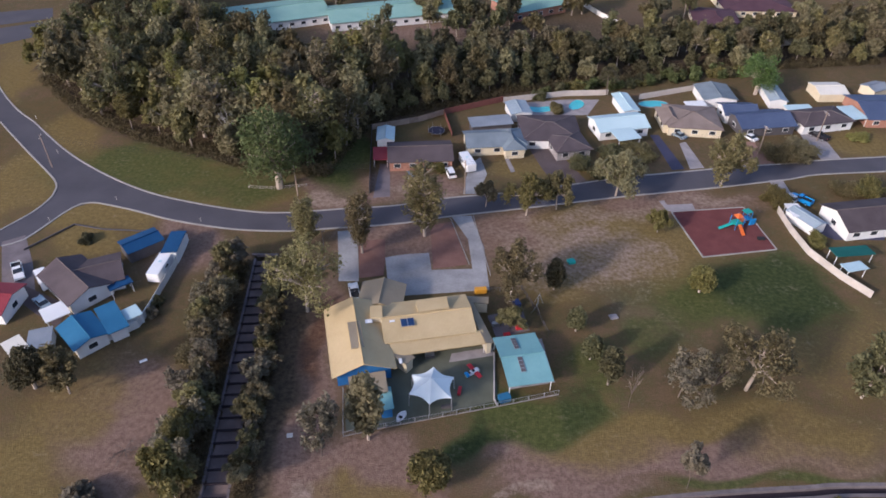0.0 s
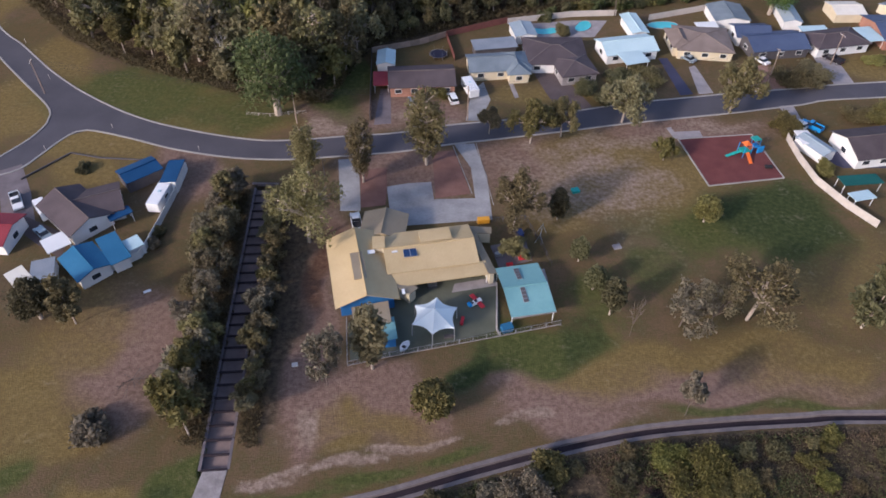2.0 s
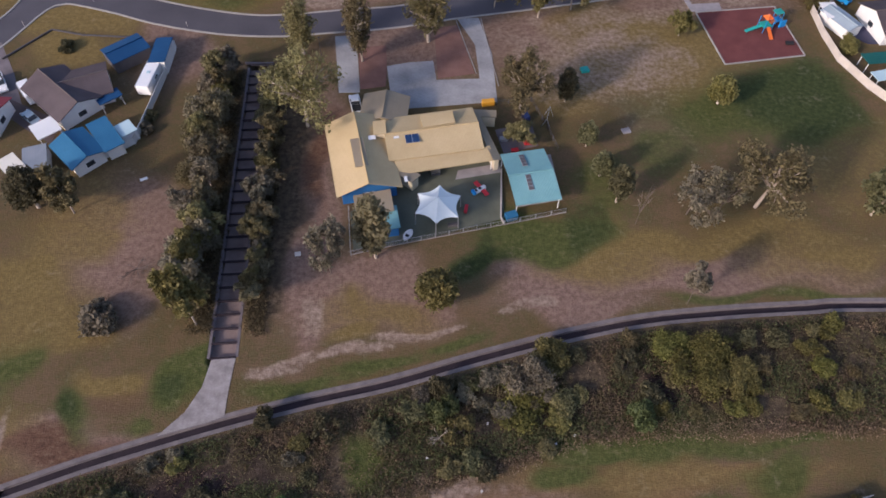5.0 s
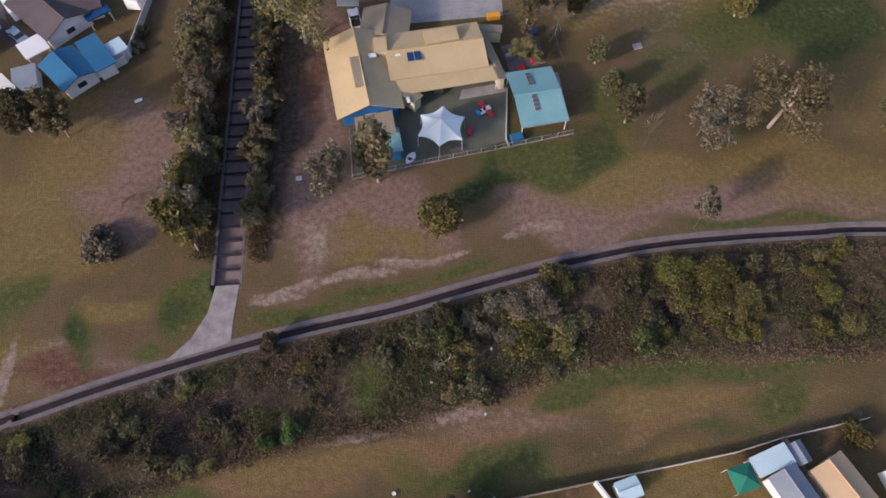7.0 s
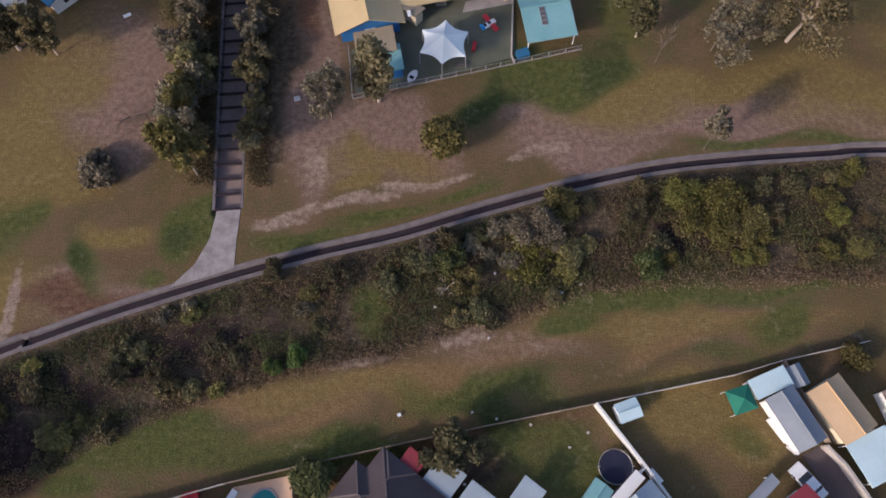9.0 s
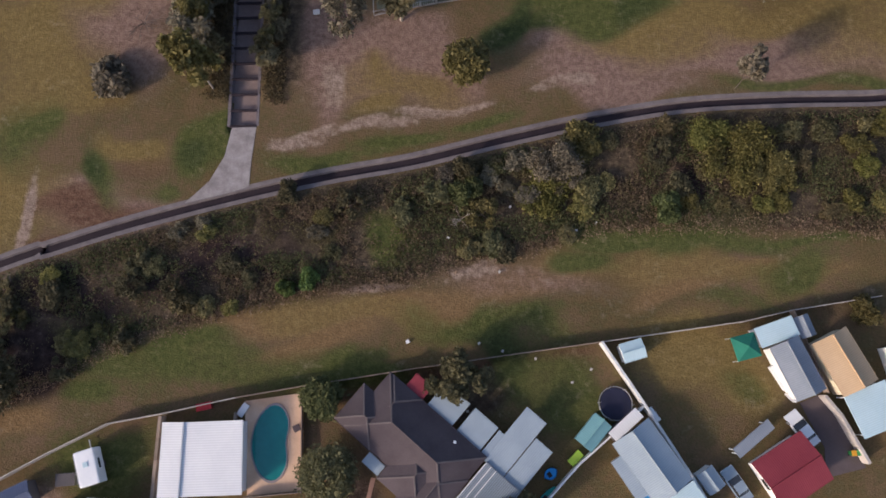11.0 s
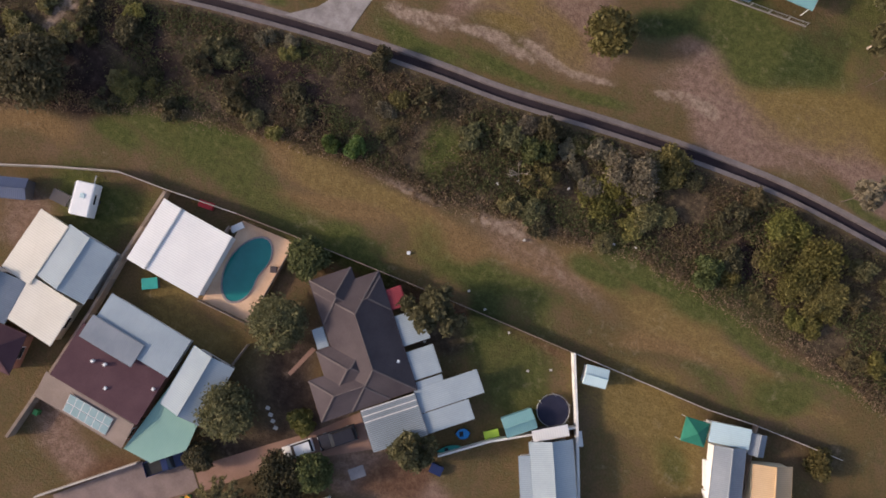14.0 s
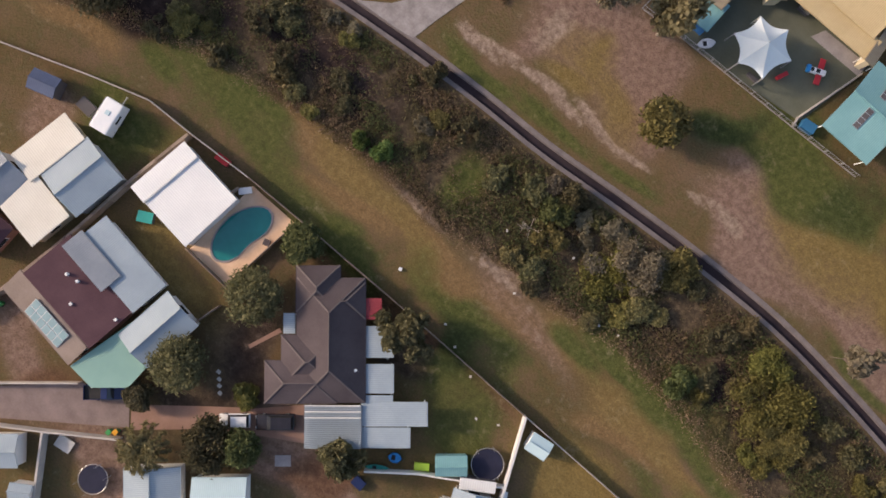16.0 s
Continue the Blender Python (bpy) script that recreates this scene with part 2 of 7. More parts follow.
L_GREEN = leaf_mat("green_leaves", (0.074, 0.09, 0.034), (0.13, 0.148, 0.058), 0.12)
L_LIME = leaf_mat("bright_green_leaves", (0.08, 0.12, 0.035), (0.14, 0.2, 0.065), 0.12)
L_YELLOW = leaf_mat("yellow_green_leaves", (0.115, 0.108, 0.03), (0.175, 0.163, 0.05), 0.12)
L_GREY = leaf_mat("grey_green_leaves", (0.146, 0.128, 0.09), (0.228, 0.198, 0.138), 0.15)
L_WEED = leaf_mat("weed_leaves", (0.092, 0.078, 0.038), (0.155, 0.13, 0.064), 0.1)
L_WEED_BROWN = leaf_mat("brown_weeds", (0.135, 0.1, 0.062), (0.22, 0.162, 0.1), 0.1)
L_WEED_GREEN = leaf_mat("green_weeds", (0.07, 0.084, 0.034), (0.13, 0.14, 0.056), 0.1)
L_STRAW = leaf_mat("straw_stalks", (0.205, 0.150, 0.092), (0.335, 0.255, 0.165), 0.15)

# ---- helpers for building ----
COL = {}


def part(name, bm, material, parent, label="", m=None):
    """Links a bmesh (or a ready mesh) as one mesh object under a thing or a part."""
    if isinstance(bm, bpy.types.Mesh):
        me = bm
    else:
        me = bpy.data.meshes.new(name)
        bm.to_mesh(me)
        bm.free()
    if material and not me.materials:
        me.materials.append(material)
    ob = new(name, me)
    ob.parent = parent
    if m is not None:
        ob.matrix_basis = m
    if label:
        ob["label"] = label
    return ob


def thing(name, x, y, z=0.0, ang=0.0, label="", category="", group=""):
    ob = new(name)
    ob.matrix_basis = pose(x, y, z, 0, 0, ang)
    return tagged(ob, label, category, group)


def add_box(bm, cx, cy, cz, sx, sy, sz, rot=None, bevel=0.0):
    m = Matrix.Translation((cx, cy, cz)) @ (rot or Matrix()) @ Matrix.Diagonal((sx, sy, sz, 1))
    r = bmesh.ops.create_cube(bm, size=1, matrix=m)
    if bevel:
        edges = list({e for v in r["verts"] for e in v.link_edges})
        bmesh.ops.bevel(bm, geom=edges, offset=bevel, segments=2, affect="EDGES", profile=0.6)
    return bm


def box(cx, cy, cz, sx, sy, sz, bevel=0.0):
    return add_box(bmesh.new(), cx, cy, cz, sx, sy, sz, None, bevel)


def add_rod(bm, a, b, r, seg=6, r2=None):
    a, b = Vector(a), Vector(b)
    d = b - a
    m = Matrix.Translation((a + b) / 2) @ d.to_track_quat("Z", "Y").to_matrix().to_4x4()
    bmesh.ops.create_cone(bm, cap_ends=True, segments=seg, radius1=r, radius2=r if r2 is None else r2, depth=d.length, matrix=m)
    return bm


def rod(a, b, r, seg=6, r2=None):
    return add_rod(bmesh.new(), a, b, r, seg, r2)


def slab(points, z0, z1):
    """A flat plate with a polygon outline."""
    bm = bmesh.new()
    low = [bm.verts.new((x, y, z0)) for x, y in points]
    high = [bm.verts.new((x, y, z1)) for x, y in points]
    bm.faces.new(high)
    bm.faces.new(low[::-1])
    for i in range(len(points)):
        j = (i + 1) % len(points)
        bm.faces.new((low[i], low[j], high[j], high[i]))
    bmesh.ops.recalc_face_normals(bm, faces=bm.faces)
    bmesh.ops.triangulate(bm, faces=[f for f in bm.faces if len(f.verts) > 4])
    return bm


def smooth_line(points, step=2.0):
    """Catmull-Rom through the points, cut into short steps."""
    p = [Vector((*q, 0)) for q in points]
    p = [2 * p[0] - p[1]] + p + [2 * p[-1] - p[-2]]
    out = []
    for i in range(1, len(p) - 2):
        n = max(1, int((p[i + 1] - p[i]).length / step))
        for k in range(n):
            t = k / n
            out.append(0.5 * (2 * p[i] + (p[i + 1] - p[i - 1]) * t + (2 * p[i - 1] - 5 * p[i] + 4 * p[i + 1] - p[i + 2]) * t ** 2
                              + (3 * p[i] - p[i - 1] - 3 * p[i + 1] + p[i + 2]) * t ** 3))
    out.append(p[-2])
    return [(v.x, v.y) for v in out]


def sweep(line, profile, name):
    """Sweeps an open profile of (offset to the left, z) along a plan line."""
    bm = bmesh.new()
    rows = []
    for i, (x, y) in enumerate(line):
        a, b = line[max(0, i - 1)], line[min(len(line) - 1, i + 1)]
        d = Vector((b[0] - a[0], b[1] - a[1])).normalized()
        rows.append([bm.verts.new((x - d.y * o, y + d.x * o, z)) for o, z in profile])
    for r, s in zip(rows, rows[1:]):
        for k in range(len(profile) - 1):
            bm.faces.new((r[k], r[k + 1], s[k + 1], s[k]))
    bmesh.ops.recalc_face_normals(bm, faces=bm.faces)
    if sum(f.normal.z for f in bm.faces) < 0:
        bmesh.ops.reverse_faces(bm, faces=bm.faces)
    return bm


def band(left, right, z):
    """A sheet between two plan lines of equal count."""
    bm = bmesh.new()
    a = [bm.verts.new((x, y, z)) for x, y in left]
    b = [bm.verts.new((x, y, z)) for x, y in right]
    for i in range(len(a) - 1):
        bm.faces.new((a[i], b[i], b[i + 1], a[i + 1]))
    bmesh.ops.recalc_face_normals(bm, faces=bm.faces)
    if sum(f.normal.z for f in bm.faces) < 0:
        bmesh.ops.reverse_faces(bm, faces=bm.faces)
    return bm


def structure(name, bm, material, label, category):
    return tagged(part(name, bm, material, None), label, category, kind="structure")


def plate(name, points, material, label, category, z=0.05):
    """A paved area or slab lying on the ground."""
    return structure(name, slab(points, -0.05, z), material, label, category)


# ---- plan lines of the setting ----
DRAIN = smooth_line([(-260.0, -66.0), (-150.0, -14.0), (-66.7, 24.5), (-56.1, 28.9), (-45.5, 33.1), (-31.1, 38.0), (-18.5, 41.7), (-7.7, 44.4), (4.2, 48.2), (16.5, 51.8), (29.1, 54.8), (41.8, 56.4), (54.5, 57.4), (64.5, 58.0), (110.0, 58.0), (200.0, 53.0), (300.0, 50.0)])
CULVERT = [(-31.9, 48.0), (-34.0, 75.0), (-35.8, 100.0), (-36.6, 110.0)]
ROAD_N = smooth_line([(-190.0, 262.0), (-129.5, 185.4), (-110.6, 166.2), (-97.1, 152.9), (-84.5, 142.9), (-70.6, 134.5), (-57.3, 129.6), (-43.7, 126.5), (-34.8, 126.2), (-21.1, 128.2), (-10.9, 129.5), (2.0, 133.0), (15.2, 135.3), (28.9, 138.7), (43.1, 142.5), (57.6, 145.3), (72.3, 148.0), (87.2, 150.2), (113.0, 154.0), (250.0, 168.0)])
ROAD_S = smooth_line([(-80.3, 129.2), (-74.8, 128.4), (-67.4, 125.4), (-56.2, 121.8), (-43.3, 119.5), (-33.5, 119.3), (-22.7, 120.7), (-10.5, 122.4), (1.9, 125.6), (14.7, 128.2), (27.9, 131.1), (41.5, 134.2), (55.3, 136.8), (69.6, 139.5), (84.4, 142.8), (109.4, 146.9), (250.0, 157.0)])
BELT_S = [(-260.0, -110.0), (-58.3, 7.3), (-44.1, 16.2), (-29.2, 21.9), (-17.9, 25.3), (-7.7, 26.6), (-0.3, 29.8), (11.0, 33.1), (18.0, 35.9), (30.3, 36.9), (45.6, 37.5), (58.5, 37.7), (130.0, 52.0), (300.0, 62.0)]
REAR_FENCE = [(-72.6, -11.3), (-50.8, 2.6), (-43.6, 6.8), (-36.8, 8.5), (-27.7, 11.1), (-20.1, 12.9), (-4.8, 16.3), (4.7, 18.3), (18.3, 21.1), (36.5, 24.9), (42.9, 26.8), (54.4, 29.4)]


def nearest(px, py, line):
    """Distance of many points from a plan line."""
    best = np.full(px.shape, 1e9)
    for (ax, ay), (bx, by) in zip(line, line[1:]):
        dx, dy = bx - ax, by - ay
        t = np.clip(((px - ax) * dx + (py - ay) * dy) / (dx * dx + dy * dy + 1e-9), 0, 1)
        best = np.minimum(best, np.hypot(px - ax - t * dx, py - ay - t * dy))
    return best


# ---- ground ----
SPOTS = {"lush": [], "gold": [], "dirt": [], "sand": [], "litter": [], "deep": [], "rust": [], "tan": [], "char": []}


def spot(kind, x, y, rx, ry, strength=1.0, turn=0):
    """A patch of that ground cover: an ellipse with its turn in degrees."""
    SPOTS[kind].append((x, y, rx, ry, strength, radians(turn)))


# greener grass
spot("lush", 65.1, 101.9, 12.3, 10.7)
spot("lush", 48.4, 97.6, 14.1, 7.5, 0.7)
spot("lush", 14.4, 71.0, 11.5, 3.8)
spot("lush", -35.8, 44.8, 3.6, 4.7)
spot("lush", -49.5, 39.7, 3.1, 3.7, 0.8)
spot("lush", -61.9, 44.7, 4.8, 5.2, 0.7)
spot("lush", -19.1, 43.1, 7.1, 1.8, 0.8)
spot("lush", -73.6, 143.1, 21.9, 12.3, 0.8)
spot("lush", -51.5, 137.2, 16.0, 10.0, 0.7)
spot("lush", -25.0, 150.7, 6.4, 16.7, 0.9)
spot("lush", -36.6, 15.1, 19.4, 3.4, 0.8)
spot("lush", 5.7, 22.4, 10.4, 2.6, 0.8)
spot("lush", 26.4, 35.9, 19.8, 1.8, 0.8)
spot("lush", 31.1, 39.2, 9.7, 1.9, 0.6)
spot("lush", -12.9, 14.6, 6.3, 2.4)
spot("lush", -43.8, 2.6, 6.6, 4.4, 0.9)
spot("lush", 12.0, 14.4, 8.8, 5.1, 0.8)
spot("lush", -11.6, 32.6, 3.0, 4.7, 0.8)
# dry yellow grass
spot("gold", 39.3, 116.9, 15.7, 11.1)
spot("gold", 19.2, 109.0, 9.3, 7.3, 0.6)
spot("gold", -75.8, 124.2, 13.7, 5.7)
spot("gold", -129.5, 199.1, 8.6, 27.5)
spot("gold", -99.1, 160.8, 8.9, 13.1, 0.8)
spot("gold", -44.8, 131.4, 15.5, 4.2, 0.6)
spot("gold", -143.3, 223.5, 11.2, 10.8, 0.9)
spot("gold", -100.5, 136.3, 7.9, 16.2)
spot("gold", -75.7, 115.0, 8.3, 5.2)
spot("gold", -61.6, 55.9, 7.5, 10.9, 0.8)
spot("gold", -61.4, 74.4, 10.0, 10.4, 0.6)
spot("gold", -66.1, 35.6, 10.0, 6.4, 0.9)
spot("gold", 26.7, 64.9, 10.1, 3.9, 0.8)
spot("gold", 57.4, 66.9, 11.0, 6.0, 0.6)
spot("gold", -11.5, 55.2, 9.1, 2.8, 0.7)
spot("gold", 32.0, 19.3, 8.8, 5.1)
spot("gold", -24.5, -3.4, 9.5, 2.9, 0.8)
spot("gold", 28.4, 67.4, 12.5, 3.8, 0.8)
spot("gold", 79.9, 89.0, 9.3, 9.6, 0.6)
spot("gold", 23.0, 146.3, 9.8, 5.3, 0.8)
spot("gold", 110.6, 160.6, 10.5, 6.6, 0.9)
spot("gold", 38.6, 147.9, 8.5, 4.1, 0.8)
# bare earth
spot("dirt", -13.4, 59.0, 14.4, 6.8)
spot("dirt", 34.5, 63.2, 28.3, 4.1)
spot("dirt", -21.8, 82.2, 4.9, 23.1, 0.9)
spot("dirt", -27.0, 134.1, 9.2, 5.9)
spot("dirt", -7.7, 116.1, 15.6, 8.9, 0.9)
spot("dirt", 13.9, 116.5, 10.8, 11.9, 0.7)
spot("dirt", 51.5, 132.0, 20.9, 5.9, 0.8)
spot("dirt", -6.1, 138.1, 12.1, 6.1)
spot("dirt", -54.7, 70.8, 9.5, 11.4, 0.7)
spot("dirt", -54.3, 115.4, 7.1, 12.2)
spot("gold", -10.0, 22.8, 24.6, 2.1, 0.62)
spot("gold", 30.0, 31.8, 19.3, 2.4, 0.6)
spot("dirt", 7.7, 28.5, 11.9, 1.9, 0.5)
spot("dirt", -49.8, 35.9, 8.4, 2.8)
spot("dirt", -50.2, -5.6, 4.4, 3.6, 0.7)
spot("dirt", -51.8, 33.7, 10.6, 2.4, 0.8)
spot("dirt", -17.2, 234.5, 31.3, 23.7, 0.8)
spot("dirt", 63.8, 247.6, 28.8, 17.4, 0.8)
spot("dirt", 8.8, -6.1, 14.8, 2.9, 0.9)
spot("dirt", -6.1, -5.1, 8.9, 4.4, 0.8)
spot("dirt", -10.5, -26.7, 9.6, 3.7, 0.9)
spot("dirt", -28.3, -25.7, 6.0, 3.0, 0.8)
spot("dirt", 37.6, 92.8, 6.3, 7.7, 0.5)
# darker ground in the yards
spot("litter", -9.0, -7.6, 7.4, 3.7, 0.75)
spot("litter", -2.1, -19.2, 10.4, 3.7, 0.6)
spot("litter", -10.7, 1.1, 4.5, 4.5, 0.6)
spot("litter", -0.0, 13.6, 5.9, 2.9, 0.45)
spot("litter", 50.5, 26.7, 5.1, 2.9, 0.5)
spot("litter", -70.7, 81.5, 8.8, 7.2, 0.6)
spot("litter", 49.6, 153.6, 13.0, 7.2, 0.5)
# pale sandy scars
spot("sand", -23.8, 46.5, 3.6, 0.9, 0.7)
spot("sand", -19.8, 55.1, 1.5, 3.3, 0.7)
spot("sand", -27.3, 131.8, 4.5, 2.3, 1.0)
spot("sand", -5.9, 134.5, 7.9, 2.8, 0.7)
spot("sand", 21.9, 117.6, 3.0, 5.0, 0.5)
spot("sand", 61.2, 134.0, 6.6, 2.0, 0.7)
spot("sand", 1.2, 29.6, 4.5, 0.7, 0.8)
spot("sand", -22.0, -32.1, 8.9, 1.3, 0.6)
spot("sand", 0.4, 224.9, 5.7, 9.8, 0.6)

# dry yellow patches
spot("gold", 34.4, 113.9, 14.1, 11.3, 1, 1)
spot("gold", 24.0, 104.7, 9.0, 6.8, 0.8, 1)
spot("gold", 47.0, 112.3, 7.0, 13.1, 0.8, 1)
spot("gold", 28.6, 123.2, 8.6, 6.2, 0.7, 1)
spot("gold", 70.3, 85.9, 8.1, 13.4, 0.6, 1)
spot("gold", 29.7, 67.7, 11.8, 2.9, 0.9, 1)
spot("gold", 50.8, 71.4, 14.0, 2.7, 0.7, 1)
spot("gold", 63.0, 67.1, 8.1, 2.1, 0.8, 1)
spot("gold", -11.8, 56.3, 4.2, 2.4, 0.6, 1)
spot("gold", -62.5, 62.2, 4.8, 6.8, 0.9, 1)
spot("gold", -57.0, 66.5, 5.4, 4.7, 0.7, 1)
spot("gold", -65.6, 142.7, 17.4, 6.3, 1, -11)
spot("gold", -78.9, 124.4, 8.6, 4.0, 1, 1)
spot("gold", -63.4, 62.7, 5.2, 5.6, 0.9, 0)
spot("gold", -62.2, 68.8, 5.3, 4.3, 0.7, 0)
spot("gold", -56.2, 50.4, 4.9, 3.7, 0.8, 0)
spot("gold", -45.1, 44.2, 4.8, 2.3, 0.9, 0)
spot("gold", -13.9, 55.7, 2.8, 3.2, 0.8, 0)
spot("gold", 27.0, 67.1, 6.9, 2.5, 0.9, 4)
spot("gold", 40.2, 68.7, 10.4, 2.5, 0.8, 4)
spot("gold", 58.3, 68.8, 7.8, 2.1, 0.6, 4)
spot("gold", 31.4, 18.2, 4.9, 2.7, 0.8, 1)
spot("gold", -13.9, 52.4, 3.8, 1.7, 0.8, 17)
spot("gold", 20.7, 70.9, 6.9, 3.1, 0.8, 17)
spot("gold", 28.0, 18.8, 4.4, 2.9, 0.8, 17)
# dense dark green turf
spot("deep", 67.0, 102.9, 11.7, 9.7, 1, 1)
spot("deep", -50.2, 40.0, 2.2, 2.9, 0.9, 0)
spot("deep", -37.4, 43.4, 2.1, 1.9, 0.7, 0)
# green turf with the lone bush's shadow darkened into its colour
spot("deep", 5.6, 65.5, 2.4, 4.6, 1, 0)
spot("deep", 21.9, 73.4, 3.2, 5.4, 0.7, 0)
spot("deep", 2.6, 20.6, 1.9, 1.3, 0.6, 0)
spot("deep", 7.3, 18.1, 3.2, 2.9, 0.8, 44)
# green patches
spot("lush", 53.6, 98.6, 12.0, 7.4, 0.9, 1)
spot("lush", 37.7, 89.3, 6.2, 6.6, 0.7, 1)
spot("lush", 27.0, 79.7, 4.9, 7.8, 0.7, 1)
spot("lush", -78.4, 148.7, 12.4, 5.9, 0.8, -11)
spot("lush", -46.7, 135.9, 9.1, 4.2, 0.8, -11)
spot("lush", -24.8, 150.0, 5.5, 11.7, 1, 1)
spot("lush", -36.2, 46.0, 3.2, 3.2, 1, 0)
spot("lush", -60.8, 45.9, 2.9, 3.6, 0.9, 0)
spot("lush", -41.3, 38.4, 2.8, 2.2, 0.8, 0)
spot("lush", -20.3, 43.9, 6.4, 0.9, 1, 11)
spot("lush", -9.3, 47.2, 6.4, 1.0, 1, 11)
spot("lush", 1.1, 50.5, 4.9, 0.9, 0.9, 11)
spot("lush", -12.5, 45.3, 3.2, 0.7, 0.7, 11)
spot("lush", 13.2, 66.5, 9.5, 2.6, 1, 11)
spot("lush", 43.8, 59.3, 10.0, 0.9, 0.8, 4)
spot("lush", 57.2, 59.5, 7.5, 0.8, 0.8, 4)
spot("lush", 24.7, 34.9, 12.1, 0.9, 1, 4)
spot("lush", 42.3, 36.2, 12.1, 0.7, 0.9, 4)
spot("lush", 4.7, 21.7, 4.3, 1.7, 1, 0)
spot("lush", 11.3, 24.6, 4.4, 1.0, 0.6, 11)
spot("lush", 15.4, 31.3, 4.5, 1.2, 0.5, 4)
spot("lush", -35.7, 17.5, 6.4, 1.4, 1, 12)
spot("lush", -16.4, 15.7, 4.2, 1.1, 0.8, 12)
spot("lush", 36.5, 28.1, 5.9, 1.2, 0.6, 4)
spot("lush", 36.8, 16.9, 2.8, 1.8, 0.6, 1)
spot("lush", -11.7, 31.5, 3.0, 3.5, 1, 0)
spot("lush", -20.9, 33.7, 3.8, 1.6, 0.5, 0)
spot("lush", 16.2, 44.6, 3.2, 2.6, 0.6, 0)
spot("lush", -49.3, 11.0, 3.3, 2.0, 1, 17)
spot("lush", -37.9, 14.8, 3.0, 2.6, 1, 44)
spot("lush", -28.3, 16.7, 3.7, 1.5, 0.7, 17)
spot("lush", 5.1, 22.6, 3.0, 3.7, 1, 44)
spot("lush", 14.7, 31.8, 4.5, 1.5, 0.9, 17)
spot("lush", 28.1, 34.9, 3.7, 1.9, 0.9, 17)
spot("lush", 42.9, 33.0, 5.9, 2.2, 0.8, 17)
spot("lush", -12.0, 16.9, 3.7, 1.2, 0.7, 17)
# worn mauve earth
spot("dirt", 45.5, 62.6, 22.9, 2.2, 1, 1)
spot("dirt", 19.5, 57.7, 11.9, 2.9, 0.9, 1)
spot("dirt", -8.0, 61.9, 7.9, 5.2, 0.9, 1)
spot("dirt", -21.0, 61.1, 3.0, 12.4, 1, 1)
spot("dirt", -49.0, 72.5, 6.5, 8.7, 0.9, 1)
spot("dirt", -47.2, 61.3, 5.2, 5.4, 0.8, 1)
spot("dirt", -21.5, 131.8, 8.9, 3.6, 0.9, 1)
spot("dirt", 20.0, 123.2, 6.1, 8.2, 0.8, 1)
spot("dirt", -49.5, 67.0, 7.0, 12.6, 1, 0)
spot("dirt", -22.0, 67.2, 3.9, 12.4, 1, 0)
spot("dirt", -5.6, 58.1, 7.5, 3.8, 0.9, 0)
spot("dirt", 42.8, 63.6, 22.0, 2.2, 1, 4)
spot("dirt", 18.8, 60.1, 9.3, 2.3, 1, 4)
spot("dirt", -11.4, 57.5, 7.6, 3.9, 1, 17)
spot("dirt", 5.1, -8.9, 5.8, 2.1, 1, 17)
# scattered pale grit
spot("sand", -29.1, 131.7, 3.8, 2.7, 0.9, 1)
spot("sand", 19.0, 126.1, 2.2, 2.5, 0.7, 1)
spot("sand", 59.8, 140.1, 5.3, 2.0, 0.7, 1)
spot("sand", 23.7, 123.5, 2.7, 1.6, 0.6, 1)
spot("sand", -20.3, 55.9, 1.3, 2.8, 0.8, 0)
spot("sand", -25.3, 45.9, 1.9, 1.0, 0.9, 0)
spot("sand", -19.1, 47.9, 3.2, 0.7, 0.6, 11)
spot("sand", -12.7, 49.2, 4.9, 0.6, 0.8, 11)
spot("sand", -6.3, 52.0, 4.9, 0.6, 0.9, 11)
spot("sand", -0.6, 53.4, 3.3, 0.6, 1, 11)
spot("sand", 14.9, 57.7, 2.2, 0.8, 0.9, 11)
spot("sand", 9.0, 55.8, 1.8, 0.7, 0.7, 11)
spot("sand", -21.4, 48.2, 3.0, 0.8, 0.9, 17)
spot("sand", -15.8, 48.9, 3.0, 0.8, 0.9, 17)
spot("sand", -10.4, 49.8, 3.0, 0.6, 0.7, 17)
spot("sand", 11.5, 57.3, 2.3, 0.6, 0.8, 17)
# red-brown dead growth
spot("rust", -52.5, 34.7, 7.7, 2.1, 1, 11)
spot("rust", -55.1, 29.6, 5.3, 1.3, 0.8, 11)
spot("rust", -44.6, 41.3, 4.7, 1.4, 0.5, 11)
spot("rust", 46.9, 40.6, 11.6, 1.8, 0.9, 4)
spot("rust", 21.9, 38.0, 6.1, 1.1, 0.6, 4)
spot("rust", -40.4, 31.3, 4.5, 1.3, 0.6, 11)
spot("rust", -47.5, 20.2, 3.7, 1.5, 0.9, 17)
# mown straw-brown turf
spot("tan", -6.9, 24.1, 10.9, 1.9, 1, 11)
spot("tan", -22.6, 21.5, 8.7, 1.8, 0.9, 11)
spot("tan", 7.8, 27.9, 8.8, 1.9, 0.9, 11)
spot("tan", 26.5, 31.0, 6.7, 1.8, 0.9, 4)
spot("tan", 40.2, 32.6, 10.5, 1.4, 1, 4)
spot("tan", -18.0, 18.8, 8.1, 1.9, 1, 17)
spot("tan", -2.9, 24.6, 8.2, 2.2, 1, 17)
spot("tan", 10.8, 29.5, 5.9, 2.2, 0.9, 17)
spot("tan", 27.9, 29.7, 5.9, 2.5, 1, 17)
spot("tan", -57.5, 4.1, 5.9, 2.3, 0.9, 17)
